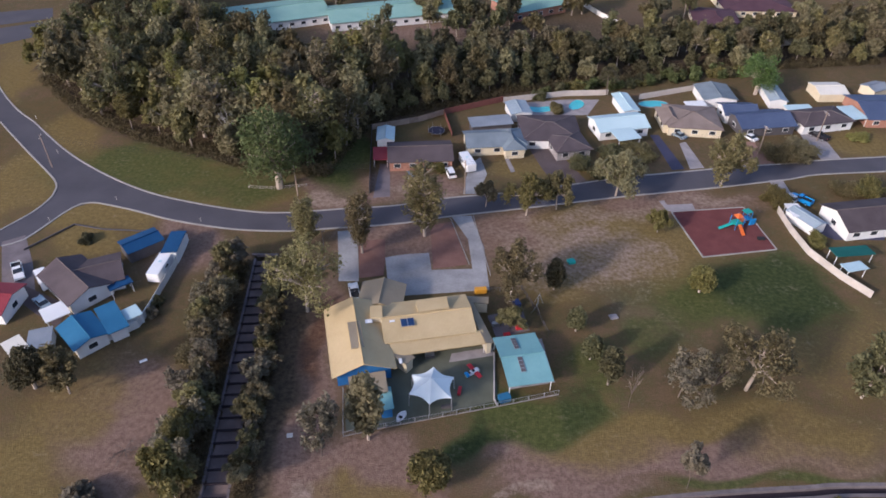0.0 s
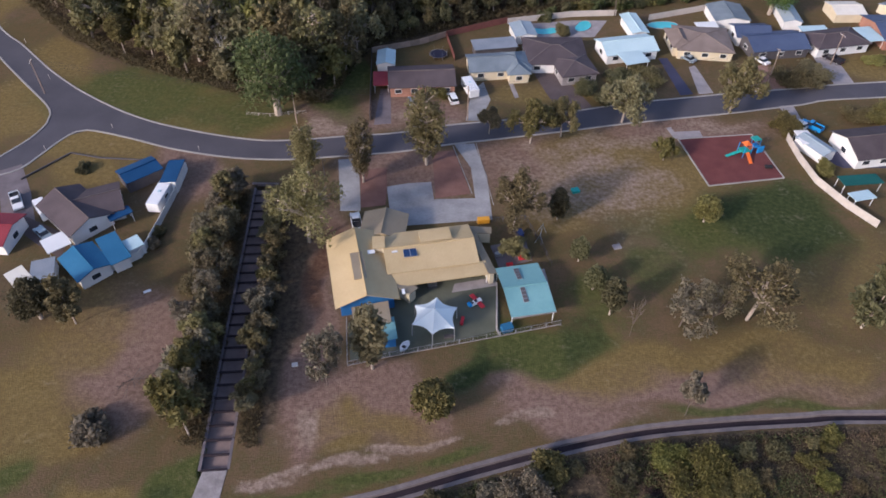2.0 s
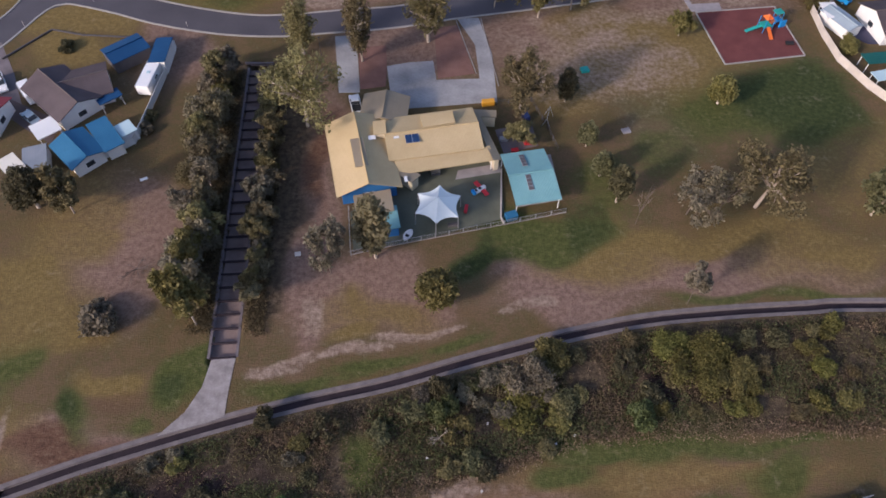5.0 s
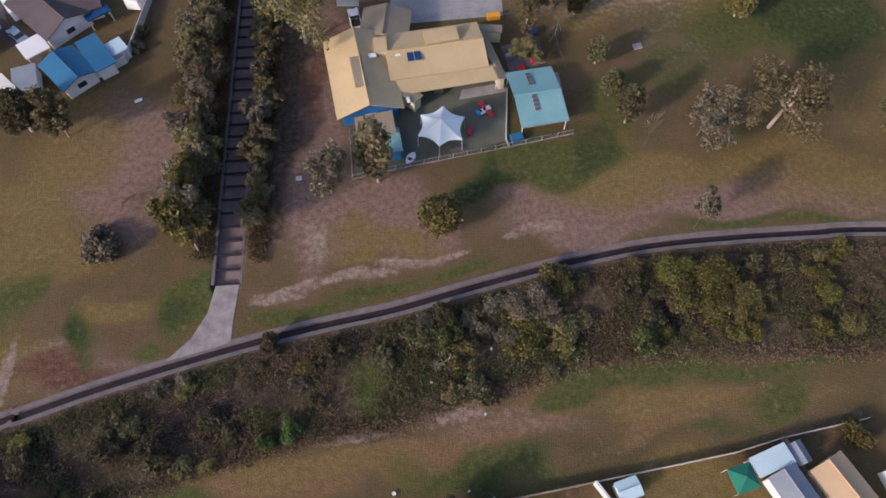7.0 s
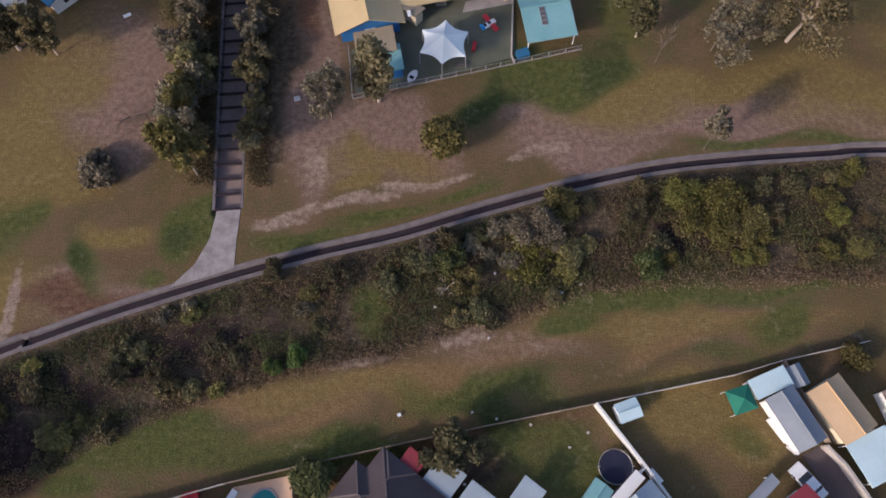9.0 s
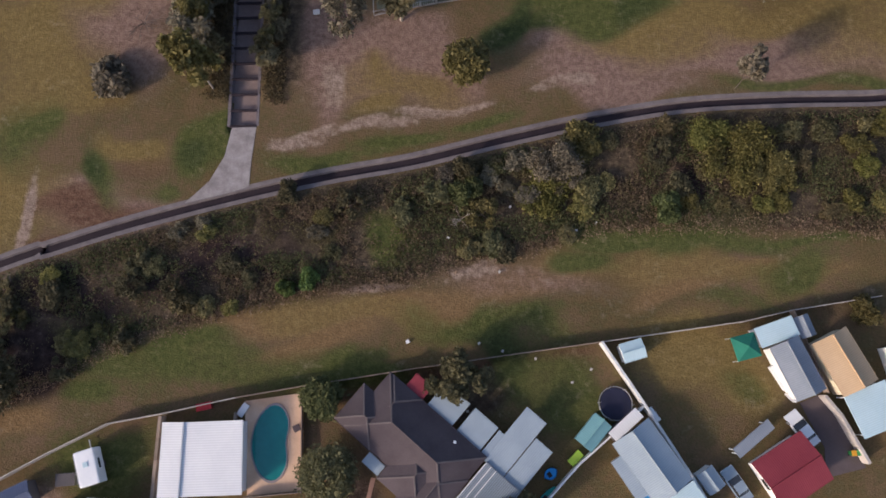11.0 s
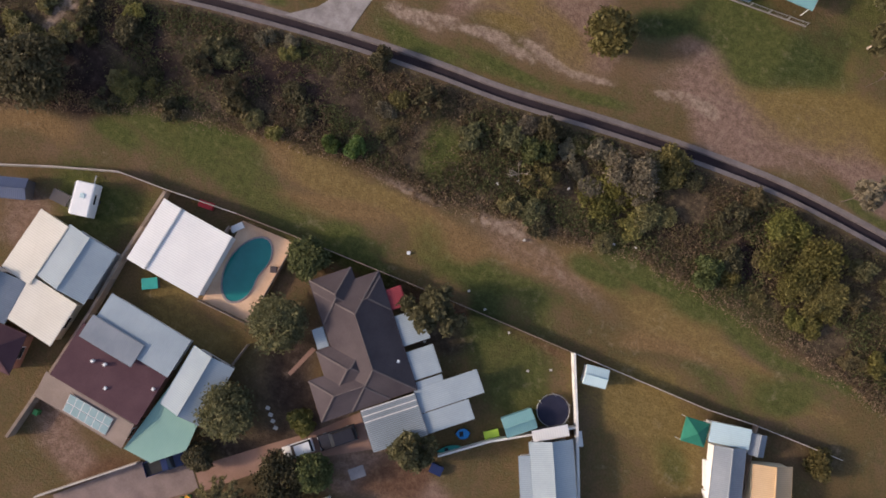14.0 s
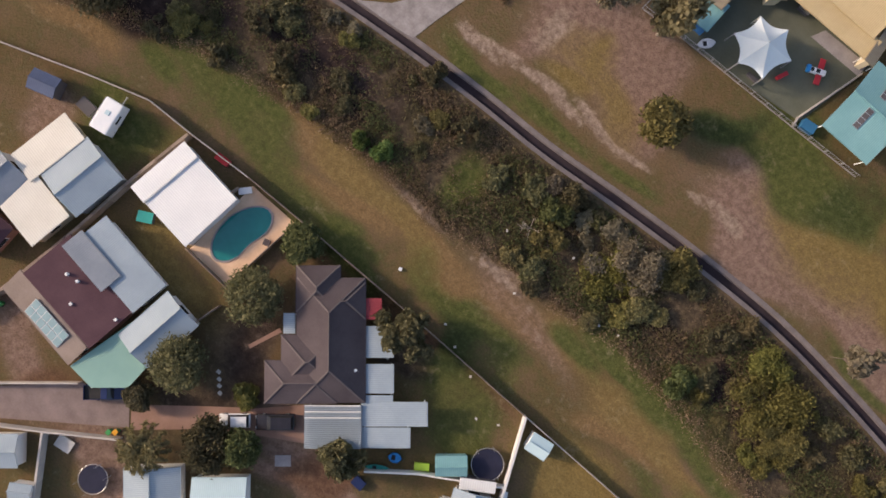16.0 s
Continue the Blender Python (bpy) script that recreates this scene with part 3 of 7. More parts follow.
# dark purple-brown hollows in the creek belt
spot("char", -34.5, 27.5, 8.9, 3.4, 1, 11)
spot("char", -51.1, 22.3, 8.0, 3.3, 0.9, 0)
# a pit in shadow, its shade painted as dark ground
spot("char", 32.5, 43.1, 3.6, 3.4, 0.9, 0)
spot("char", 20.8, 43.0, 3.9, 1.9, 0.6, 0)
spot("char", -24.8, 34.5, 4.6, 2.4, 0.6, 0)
# red-brown earth, and shade painted dark, by the centre, the channel and the yards
spot("rust", -22.0, 88.0, 3.0, 11.0, 0.9)
# shade under the trees right of the channel, put into the ground colour
spot("litter", -28.5, 84.0, 4.5, 22.0, 0.8)
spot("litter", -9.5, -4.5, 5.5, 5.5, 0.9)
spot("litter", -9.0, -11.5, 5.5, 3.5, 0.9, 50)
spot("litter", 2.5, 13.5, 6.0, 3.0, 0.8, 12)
spot("rust", -22.5, -26.0, 6.0, 3.0, 0.8, 50)
spot("rust", 8.0, -6.0, 6.0, 2.6, 0.9, 50)
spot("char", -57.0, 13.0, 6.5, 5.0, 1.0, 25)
spot("sand", -62.0, 21.0, 4.6, 0.8, 0.9, 70)
spot("sand", -60.0, 33.0, 5.4, 0.9, 1.0, 82)
spot("sand", -11.5, 26.2, 4.6, 0.5, 1.0, 8)
spot("sand", 2.0, 30.4, 5.0, 0.5, 0.8, 24)
spot("rust", 6.5, 17.7, 12.0, 0.9, 0.9, 12)
spot("sand", 30.0, 113.0, 16.0, 11.0, 0.62)
spot("sand", 17.0, 112.0, 6.0, 9.0, 0.5)
spot("sand", 38.0, 127.0, 18.0, 3.0, 0.5, 12)
spot("gold", -60.0, 131.0, 18.0, 3.5, 0.8, -14)
spot("gold", -86.0, 146.0, 12.0, 5.0, 0.8, -40)
# darkens the yard ground round the brown house further
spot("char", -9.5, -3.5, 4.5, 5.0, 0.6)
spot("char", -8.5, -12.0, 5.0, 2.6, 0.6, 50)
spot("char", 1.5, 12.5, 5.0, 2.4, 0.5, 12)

core_x, core_y = np.arange(-150, 150.1, 0.5), np.arange(-30, 190.1, 0.5)
far = np.array([6, 14, 25, 45, 80, 150, 300, 700, 1500, 2600.0])
gx = np.concatenate([-150 - far[::-1], core_x, 150 + far])
gy = np.concatenate([-30 - far[::-1], core_y, 190 + far])
GX, GY = np.meshgrid(gx, gy)
d_drain, d_culvert = nearest(GX, GY, DRAIN[::2]), nearest(GX, GY, CULVERT)
GZ = np.where((d_drain < 0.68) | (d_culvert < 1.8), -1.9, 0.0)
cover = {}
rng = np.random.RandomState(4)
warp_x = GX + 2.2 * np.sin(GY * 0.31 + 1) + 1.3 * np.sin(GX * 0.53 + GY * 0.22)
warp_y = GY + 1.6 * np.sin(GX * 0.29 + 2) + 1.0 * np.sin(GY * 0.61 - GX * 0.37)
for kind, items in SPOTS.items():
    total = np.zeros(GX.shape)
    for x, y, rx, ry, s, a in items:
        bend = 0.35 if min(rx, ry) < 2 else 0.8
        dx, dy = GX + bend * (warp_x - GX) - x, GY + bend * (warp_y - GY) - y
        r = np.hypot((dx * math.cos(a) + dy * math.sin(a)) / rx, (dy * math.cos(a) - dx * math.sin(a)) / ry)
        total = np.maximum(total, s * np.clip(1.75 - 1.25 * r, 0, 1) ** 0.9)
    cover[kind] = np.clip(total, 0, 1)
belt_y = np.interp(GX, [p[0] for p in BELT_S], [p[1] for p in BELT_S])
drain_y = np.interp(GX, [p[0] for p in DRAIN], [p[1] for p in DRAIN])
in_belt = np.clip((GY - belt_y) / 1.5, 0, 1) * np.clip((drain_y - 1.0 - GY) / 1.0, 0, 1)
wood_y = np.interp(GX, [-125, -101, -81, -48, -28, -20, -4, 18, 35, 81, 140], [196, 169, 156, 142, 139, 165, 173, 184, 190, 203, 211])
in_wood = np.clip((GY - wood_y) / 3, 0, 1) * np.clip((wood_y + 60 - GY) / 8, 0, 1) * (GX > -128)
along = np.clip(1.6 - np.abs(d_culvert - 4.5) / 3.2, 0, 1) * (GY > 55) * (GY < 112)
# darker ground in the belt, the wood and along the strutted channel
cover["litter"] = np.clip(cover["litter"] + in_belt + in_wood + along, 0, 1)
nx, ny = len(gx), len(gy)
idx = np.arange(nx * ny).reshape(ny, nx)
quads = np.stack([idx[:-1, :-1], idx[:-1, 1:], idx[1:, 1:], idx[1:, :-1]], -1).reshape(-1, 4)
gm = bpy.data.meshes.new("ground")
gm.vertices.add(nx * ny)
gm.vertices.foreach_set("co", np.stack([GX, GY, GZ], -1).ravel())
gm.loops.add(quads.size)
gm.loops.foreach_set("vertex_index", quads.ravel())
gm.polygons.add(len(quads))
gm.polygons.foreach_set("loop_start", np.arange(0, quads.size, 4))
gm.update(calc_edges=True)
for kind, values in cover.items():
    gm.attributes.new(kind, "FLOAT", "POINT").data.foreach_set("value", values.ravel())


def ground_mat():
    m = bpy.data.materials.new("park_ground")
    m.use_nodes = True
    n, l = m.node_tree.nodes, m.node_tree.links
    bsdf = n["Principled BSDF"]
    bsdf.inputs["Roughness"].default_value, bsdf.inputs["Specular IOR Level"].default_value = 0.95, 0.1
    co = n.new("ShaderNodeTexCoord")

    def noise_at(scale, detail=5):
        t = n.new("ShaderNodeTexNoise")
        t.inputs["Scale"].default_value, t.inputs["Detail"].default_value, t.inputs["Roughness"].default_value = scale, detail, 0.65
        l.new(co.outputs["Object"], t.inputs["Vector"])
        return t.outputs["Fac"]

    broad, soft_mid, fine = noise_at(0.05), noise_at(0.22, 8), noise_at(3.5, 4)
    speck = noise_at(1.1, 9)
    both = n.new("ShaderNodeMix")
    both.data_type = "FLOAT"
    both.inputs[0].default_value = 0.45
    l.new(soft_mid, both.inputs[2])
    l.new(speck, both.inputs[3])
    mid = both.outputs[0]

    def mixed(fac, a, b):
        x = n.new("ShaderNodeMix")
        x.data_type = "RGBA"
        l.new(fac, x.inputs[0])
        for socket, v in ((x.inputs[6], a), (x.inputs[7], b)):
            if isinstance(v, tuple):
                socket.default_value = (*v, 1)
            else:
                l.new(v, socket)
        return x.outputs[2]

    def ranged(v, lo, hi):
        r = n.new("ShaderNodeMapRange")
        r.interpolation_type = "SMOOTHSTEP"
        r.inputs["From Min"].default_value, r.inputs["From Max"].default_value = lo, hi
        l.new(v, r.inputs["Value"])
        return r.outputs["Result"]

    def cover_of(kind, grit=0.55):
        a = n.new("ShaderNodeAttribute")
        a.attribute_name = kind
        s = n.new("ShaderNodeMath")
        s.operation = "MULTIPLY_ADD"
        l.new(mid, s.inputs[0])
        s.inputs[1].default_value = grit * 2.6
        l.new(a.outputs["Fac"], s.inputs[2])
        return ranged(s.outputs[0], grit * 1.3 + 0.05, grit * 1.3 + 0.95)

    tone = ranged(speck, 0.3, 0.7)
    grass = mixed(ranged(broad, 0.35, 0.65), (0.12, 0.083, 0.038), (0.145, 0.096, 0.058))
    grass = mixed(ranged(mid, 0.42, 0.62), grass, (0.088, 0.074, 0.03))
    c = grass
    c = mixed(cover_of("tan"), c, mixed(tone, (0.15, 0.094, 0.043), (0.2, 0.13, 0.064)))
    c = mixed(cover_of("dirt"), c, mixed(tone, (0.15, 0.097, 0.073), (0.245, 0.162, 0.126)))
    c = mixed(cover_of("gold"), c, mixed(tone, (0.142, 0.101, 0.036), (0.2, 0.144, 0.056)))
    c = mixed(cover_of("rust"), c, mixed(tone, (0.085, 0.046, 0.03), (0.155, 0.088, 0.056)))
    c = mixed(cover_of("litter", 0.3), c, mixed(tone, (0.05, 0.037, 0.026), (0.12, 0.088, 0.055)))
    c = mixed(cover_of("lush"), c, mixed(tone, (0.05, 0.062, 0.018), (0.1, 0.104, 0.034)))
    c = mixed(cover_of("deep", 0.4), c, mixed(tone, (0.028, 0.042, 0.014), (0.06, 0.072, 0.026)))
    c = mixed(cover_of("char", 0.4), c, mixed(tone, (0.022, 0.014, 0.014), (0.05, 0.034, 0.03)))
    c = mixed(cover_of("sand", 0.95), c, mixed(tone, (0.175, 0.122, 0.092), (0.33, 0.25, 0.195)))
    grit = n.new("ShaderNodeMix")
    grit.data_type, grit.blend_type = "RGBA", "OVERLAY"
    grit.inputs[0].default_value = 0.5
    l.new(c, grit.inputs[6])
    l.new(fine, grit.inputs[7])
    l.new(grit.outputs[2], bsdf.inputs["Base Color"])
    b = n.new("ShaderNodeBump")
    b.inputs["Strength"].default_value, b.inputs["Distance"].default_value = 0.6, 0.25
    l.new(fine, b.inputs["Height"])
    l.new(b.outputs["Normal"], bsdf.inputs["Normal"])
    return m


gm.materials.append(ground_mat())
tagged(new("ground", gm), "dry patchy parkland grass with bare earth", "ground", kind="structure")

# ---- roads, kerbs, channels ----


def resample(line, n):
    p = np.array(line)
    s = np.concatenate([[0], np.cumsum(np.hypot(*np.diff(p, axis=0).T))])
    t = np.linspace(0, s[-1], n)
    return [(float(a), float(b)) for a, b in zip(np.interp(t, s, p[:, 0]), np.interp(t, s, p[:, 1]))]


def clip_line(line, x0):
    return [p for p in line if p[0] >= x0]


west_x = ROAD_S[0][0]
main_n, main_s = resample(clip_line(ROAD_N, west_x), 120), resample(ROAD_S, 120)
structure("road", band(main_n, main_s, 0.03), ASPHALT, "grey-violet asphalt suburban street", "road")
ISLAND = [(-120.4, 166.7), (-107.9, 153.7), (-98.4, 144.1), (-93.4, 138.9), (-91.0, 135.2), (-90.4, 131.6), (-91.7, 125.6), (-95.7, 118.3)]
LEG = [(-80.3, 129.2), (-83.8, 126.9), (-86.0, 121.9), (-88.9, 115.2), (-92.5, 112.8)]
outer = [p for p in ROAD_N if p[0] < west_x]
junction = outer + [main_n[0], main_s[0]] + LEG[1:] + [(-130.0, 108.0), (-150.0, 110.0)] + ISLAND[::-1] + [(-200.0, 250.0)]
structure("road_junction", slab(junction, -0.05, 0.034), ASPHALT, "asphalt street junction with curved kerbs", "road")
KERB_P = [(-0.2, 0.0), (-0.2, 0.13), (0.2, 0.15), (0.2, 0.0)]
structure("kerb_north", sweep(ROAD_N, KERB_P, "kerb"), KERB, "pale concrete kerb along the street", "kerb")
structure("kerb_south", sweep(smooth_line(LEG[::-1] + ROAD_S[4::4]), KERB_P, "kerb"), KERB, "pale concrete kerb along the street", "kerb")
structure("kerb_island", sweep(smooth_line(ISLAND), KERB_P, "kerb"), KERB, "pale concrete kerb round the corner", "kerb")
banks = [(-1.22, -0.06), (-1.2, 0.05), (-0.6, 0.02), (-0.52, -0.52)]
drain = structure("drainage_channel", sweep(DRAIN, banks, "drain"), CONCRETE_MID, "concrete lined open drainage channel with dark bed", "drain")
part("bank", sweep(DRAIN, [(-o, z) for o, z in banks], "bank"), CONCRETE_MID, drain)
part("bed", sweep(DRAIN, [(-0.56, -0.48), (0.56, -0.48)], "bed"), DARK_BED, drain, "dark narrow channel bed")
side = [(-2.25, -0.06), (-2.2, 0.04), (-1.8, 0.04), (-1.72, -0.75)]
cul = smooth_line(CULVERT)
culvert = structure("strutted_channel", sweep(cul, side, "side"), CONCRETE_OLD, "stained concrete channel braced by cross struts", "channel")
part("channel_wall", sweep(cul, [(-o, z) for o, z in side], "side"), CONCRETE_OLD, culvert)
part("channel_bed", sweep(cul, [(-1.74, -0.7), (1.74, -0.7)], "bed"), CONCRETE_BED, culvert)
strut_mesh = bpy.data.meshes.new("strut")
add = box(0, 0, 0, 3.7, 0.32, 0.3, 0.03)
add.to_mesh(strut_mesh)
add.free()
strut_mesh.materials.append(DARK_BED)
marks = resample(cul, 27)
for i, (x, y) in enumerate(marks[:-1]):
    bx, by = marks[i + 1]
    part("strut", strut_mesh, None, culvert, m=pose(x, y, -0.05, 0, 0, math.degrees(math.atan2(by - y, bx - x)) - 90))
part("headwall", box(-36.7, 111.0, 0.0, 5.5, 0.4, 0.7, 0.05), CONCRETE_OLD, culvert)
plate("apron", [(-33.4, 47.7), (-30.0, 48.0), (-30.1, 43.1), (-30.0, 39.3), (-31.9, 38.5), (-38.5, 36.4), (-35.5, 39.8), (-33.9, 43.5)], CONCRETE_WORN, "pale worn concrete apron joining two channels", "apron", 0.06)

# paved areas
plate("car_park", [(-11.8, 110.7), (-7.5, 111.9), (-2.8, 112.4), (-2.1, 106.9), (6.2, 107.4), (5.5, 117.3), (1.9, 125.6), (6.4, 125.9), (8.8, 114.5), (9.4, 101.1), (-10.1, 98.7)], BITUMEN, "grey gravel car park in front of the centre", "car park", 0.03)
plate("driveway_1", [(-22.8, 119.5), (-18.7, 120.0), (-16.5, 103.2), (-20.5, 103.1)], BITUMEN, "grey gravel driveway off the street", "driveway", 0.035)
plate("garden_bed", [(-17.8, 116.0), (-12.3, 117.0), (-11.8, 110.7), (-11.7, 105.0), (-16.5, 104.1)], BARE, "bare red clay garden bed", "garden bed", 0.06)
plate("garden_bed", [(-2.8, 122.3), (1.9, 123.4), (5.3, 108.8), (-1.8, 107.3)], BARE, "bare red clay garden bed", "garden bed", 0.06)
plate("play_court", [(-7.7, 80.4), (-6.0, 83.4), (9.6, 86.5), (9.6, 73.7), (-6.9, 68.2), (-14.7, 67.1), (-15.9, 74.7)], COURT, "dull green worn play yard", "yard", 0.04)
plate("court_path", [(2.0, 84.0), (9.1, 85.7), (9.5, 83.7), (1.5, 81.9)], CONCRETE, "pale concrete path under the eaves", "path", 0.07)
plate("driveway_2", [(-15.9, 147.6), (-13.4, 147.7), (-12.4, 133.2), (-16.3, 132.6)], CONCRETE_OLD, "concrete wheel tracks to a carport", "driveway", 0.035)
plate("driveway_3", [(6.2, 147.3), (9.2, 151.4), (10.6, 143.4), (7.9, 134.7), (4.6, 134.7)], BITUMEN, "grey concrete driveway", "driveway", 0.035)
plate("driveway_4", [(21.8, 156.7), (28.9, 155.2), (34.6, 140.8), (26.9, 138.7), (24.3, 146.3)], DRIVE_DARK, "dark brown driveway", "driveway", 0.035)
plate("driveway_5", [(54.9, 164.0), (57.2, 164.0), (59.7, 147.0), (56.5, 146.4)], DRIVE_BLUE, "dark sealed driveway", "driveway", 0.035)
plate("driveway_6", [(61.7, 159.6), (63.5, 160.5), (64.8, 147.6), (61.1, 147.0)], CONCRETE, "pale concrete driveway", "driveway", 0.035)
plate("driveway_7", [(79.5, 160.9), (82.7, 161.5), (83.2, 150.1), (77.8, 149.4)], PAVE_RED, "pale brown earth driveway", "driveway", 0.035)
plate("driveway_8", [(95.4, 167.3), (101.2, 166.5), (101.0, 152.4), (95.8, 152.0)], CONCRETE, "pale concrete driveway", "driveway", 0.035)
plate("driveway_9", [(78.9, 142.2), (82.3, 142.7), (82.1, 133.7), (78.6, 133.0)], CONCRETE, "pale concrete driveway", "driveway", 0.035)
plate("driveway_10", [(-93.3, 114.3), (-89.4, 116.7), (-83.4, 107.4), (-78.9, 98.9), (-83.8, 95.7)], CONCRETE_OLD, "stained concrete driveway", "driveway", 0.035)
plate("far_car_park", [(-101.5, 233.3), (-81.3, 238.1), (-85.7, 259.9), (-107.6, 255.6)], CONCRETE, "pale paved school car park", "car park", 0.04)
plate("far_road", [(-154.9, 213.7), (-135.0, 230.3), (-140.2, 241.9), (-163.6, 229.5)], ASPHALT, "far highway beyond the grass", "road", 0.04)
plate("far_road_verge", [(-165.5, 233.1), (-141.2, 244.1), (-145.9, 254.5), (-172.9, 246.6)], ASPHALT, "far highway second carriageway", "road", 0.04)
plate("yard_paving", [(-83.3, 101.3), (-70.7, 95.1), (-70.1, 89.1), (-75.9, 92.7), (-82.4, 97.3)], DRIVE_DARK, "dark paved side yard", "yard", 0.04)
plate("driveway_11", [(-26.3, -31.7), (-19.5, -22.0), (-13.8, -18.8), (-11.3, -20.7), (-23.1, -34.1)], CONCRETE_BED, "worn gravel shared driveway", "driveway", 0.035)
plate("driveway_12", [(-13.5, -18.7), (-6.5, -9.9), (-3.4, -6.2), (0.0, -0.9), (4.0, -3.9), (-0.9, -8.5), (-4.2, -11.6), (-10.9, -20.7)], PAVE_RED, "brown paved driveway", "driveway", 0.04)
plate("driveway_13", [(43.8, 15.1), (46.6, 16.4), (50.2, 10.9), (51.7, 7.7), (46.6, 6.1), (46.7, 9.8)], DRIVE_DARK, "dark asphalt side driveway", "driveway", 0.035)
plate("path_1", [(15.3, 151.5), (16.3, 151.5), (17.5, 144.8), (16.5, 144.3)], CONCRETE, "pale concrete garden path", "path", 0.05)
plate("path_2", [(-9.9, 2.4), (-9.3, 2.4), (-10.1, -2.2), (-10.6, -2.1)], PAVE_RED, "narrow paved garden path", "path", 0.05)
plate("patio", [(78.0, 131.3), (87.0, 123.8), (98.6, 125.1), (95.5, 118.8), (84.7, 118.7), (81.1, 121.6)], DRIVE_BLUE, "dark paved patio", "patio", 0.04)

# ---- buildings ----


def roof_bm(kind, L, W, rise, t=0.14):
    """Roof shell over a rectangle L x W, with the eaves at z = 0."""
    a, b = L / 2, W / 2
    if kind == "gable":
        top = [(-a, -b, 0), (a, -b, 0), (a, b, 0), (-a, b, 0), (-a, 0, rise), (a, 0, rise)]
        faces = [(0, 1, 5, 4), (2, 3, 4, 5)]
        rim = [0, 1, 5, 2, 3, 4]
    elif kind == "hip":
        h = min(b, a * 0.98)
        top = [(-a, -b, 0), (a, -b, 0), (a, b, 0), (-a, b, 0), (-a + h, 0, rise), (a - h, 0, rise)]
        faces = [(0, 1, 5, 4), (2, 3, 4, 5), (1, 2, 5), (3, 0, 4)]
        rim = [0, 1, 2, 3]
    elif kind == "halfhip":
        top = [(-a, -b, 0), (a, -b, 0), (a, b, 0), (-a, b, 0), (-a, 0, rise), (a - b, 0, rise)]
        faces = [(0, 1, 5, 4), (2, 3, 4, 5), (1, 2, 5)]
        rim = [0, 1, 2, 3, 4]
    else:
        top = [(-a, -b, 0), (a, -b, 0), (a, b, rise), (-a, b, rise)]
        faces = [(0, 1, 2, 3)]
        rim = [0, 1, 2, 3]
    bm = bmesh.new()
    up = [bm.verts.new(v) for v in top]
    low = [bm.verts.new((x, y, z - t)) for x, y, z in top]
    for f in faces:
        bm.faces.new([up[i] for i in f])
        bm.faces.new([low[i] for i in reversed(f)])
    for i, j in zip(rim, rim[1:] + rim[:1]):
        bm.faces.new((up[j], up[i], low[i], low[j]))
    bmesh.ops.recalc_face_normals(bm, faces=bm.faces)
    return bm


def wall_bm(kind, L, W, eave, rise, over):
    """Walls under the roof, with gable ends up to its underside."""
    a, b = L / 2 - over, W / 2 - over
    bm = bmesh.new()
    base = [(-a, -b), (a, -b), (a, b), (-a, b)]
    low = [bm.verts.new((x, y, 0)) for x, y in base]
    lift = [0.0] * 4
    if kind == "flat":
        k = rise * (W - 2 * over) / W
        lift = [rise * over / W, rise * over / W, rise * over / W + k, rise * over / W + k]
    elif kind in ("gable", "halfhip", "hip"):
        lift = [rise * over / (W / 2)] * 4
    high = [bm.verts.new((x, y, eave - 0.16 + d)) for (x, y), d in zip(base, lift)]
    tips = {}
    if kind in ("gable", "halfhip"):
        tips[3] = bm.verts.new((-a, 0, eave - 0.16 + rise))
        if kind == "gable":
            tips[1] = bm.verts.new((a, 0, eave - 0.16 + rise))
    for i in range(4):
        j = (i + 1) % 4
        bm.faces.new([low[i], low[j], high[j]] + ([tips[i]] if i in tips else []) + [high[i]])
    bmesh.ops.recalc_face_normals(bm, faces=bm.faces)
    return bm


def strip(a, b, w, h):
    """A square bar from a to b."""
    a, b = Vector(a), Vector(b)
    d = b - a
    return add_box(bmesh.new(), *((a + b) / 2), w, h, d.length, d.to_track_quat("Z", "Y").to_matrix().to_4x4())


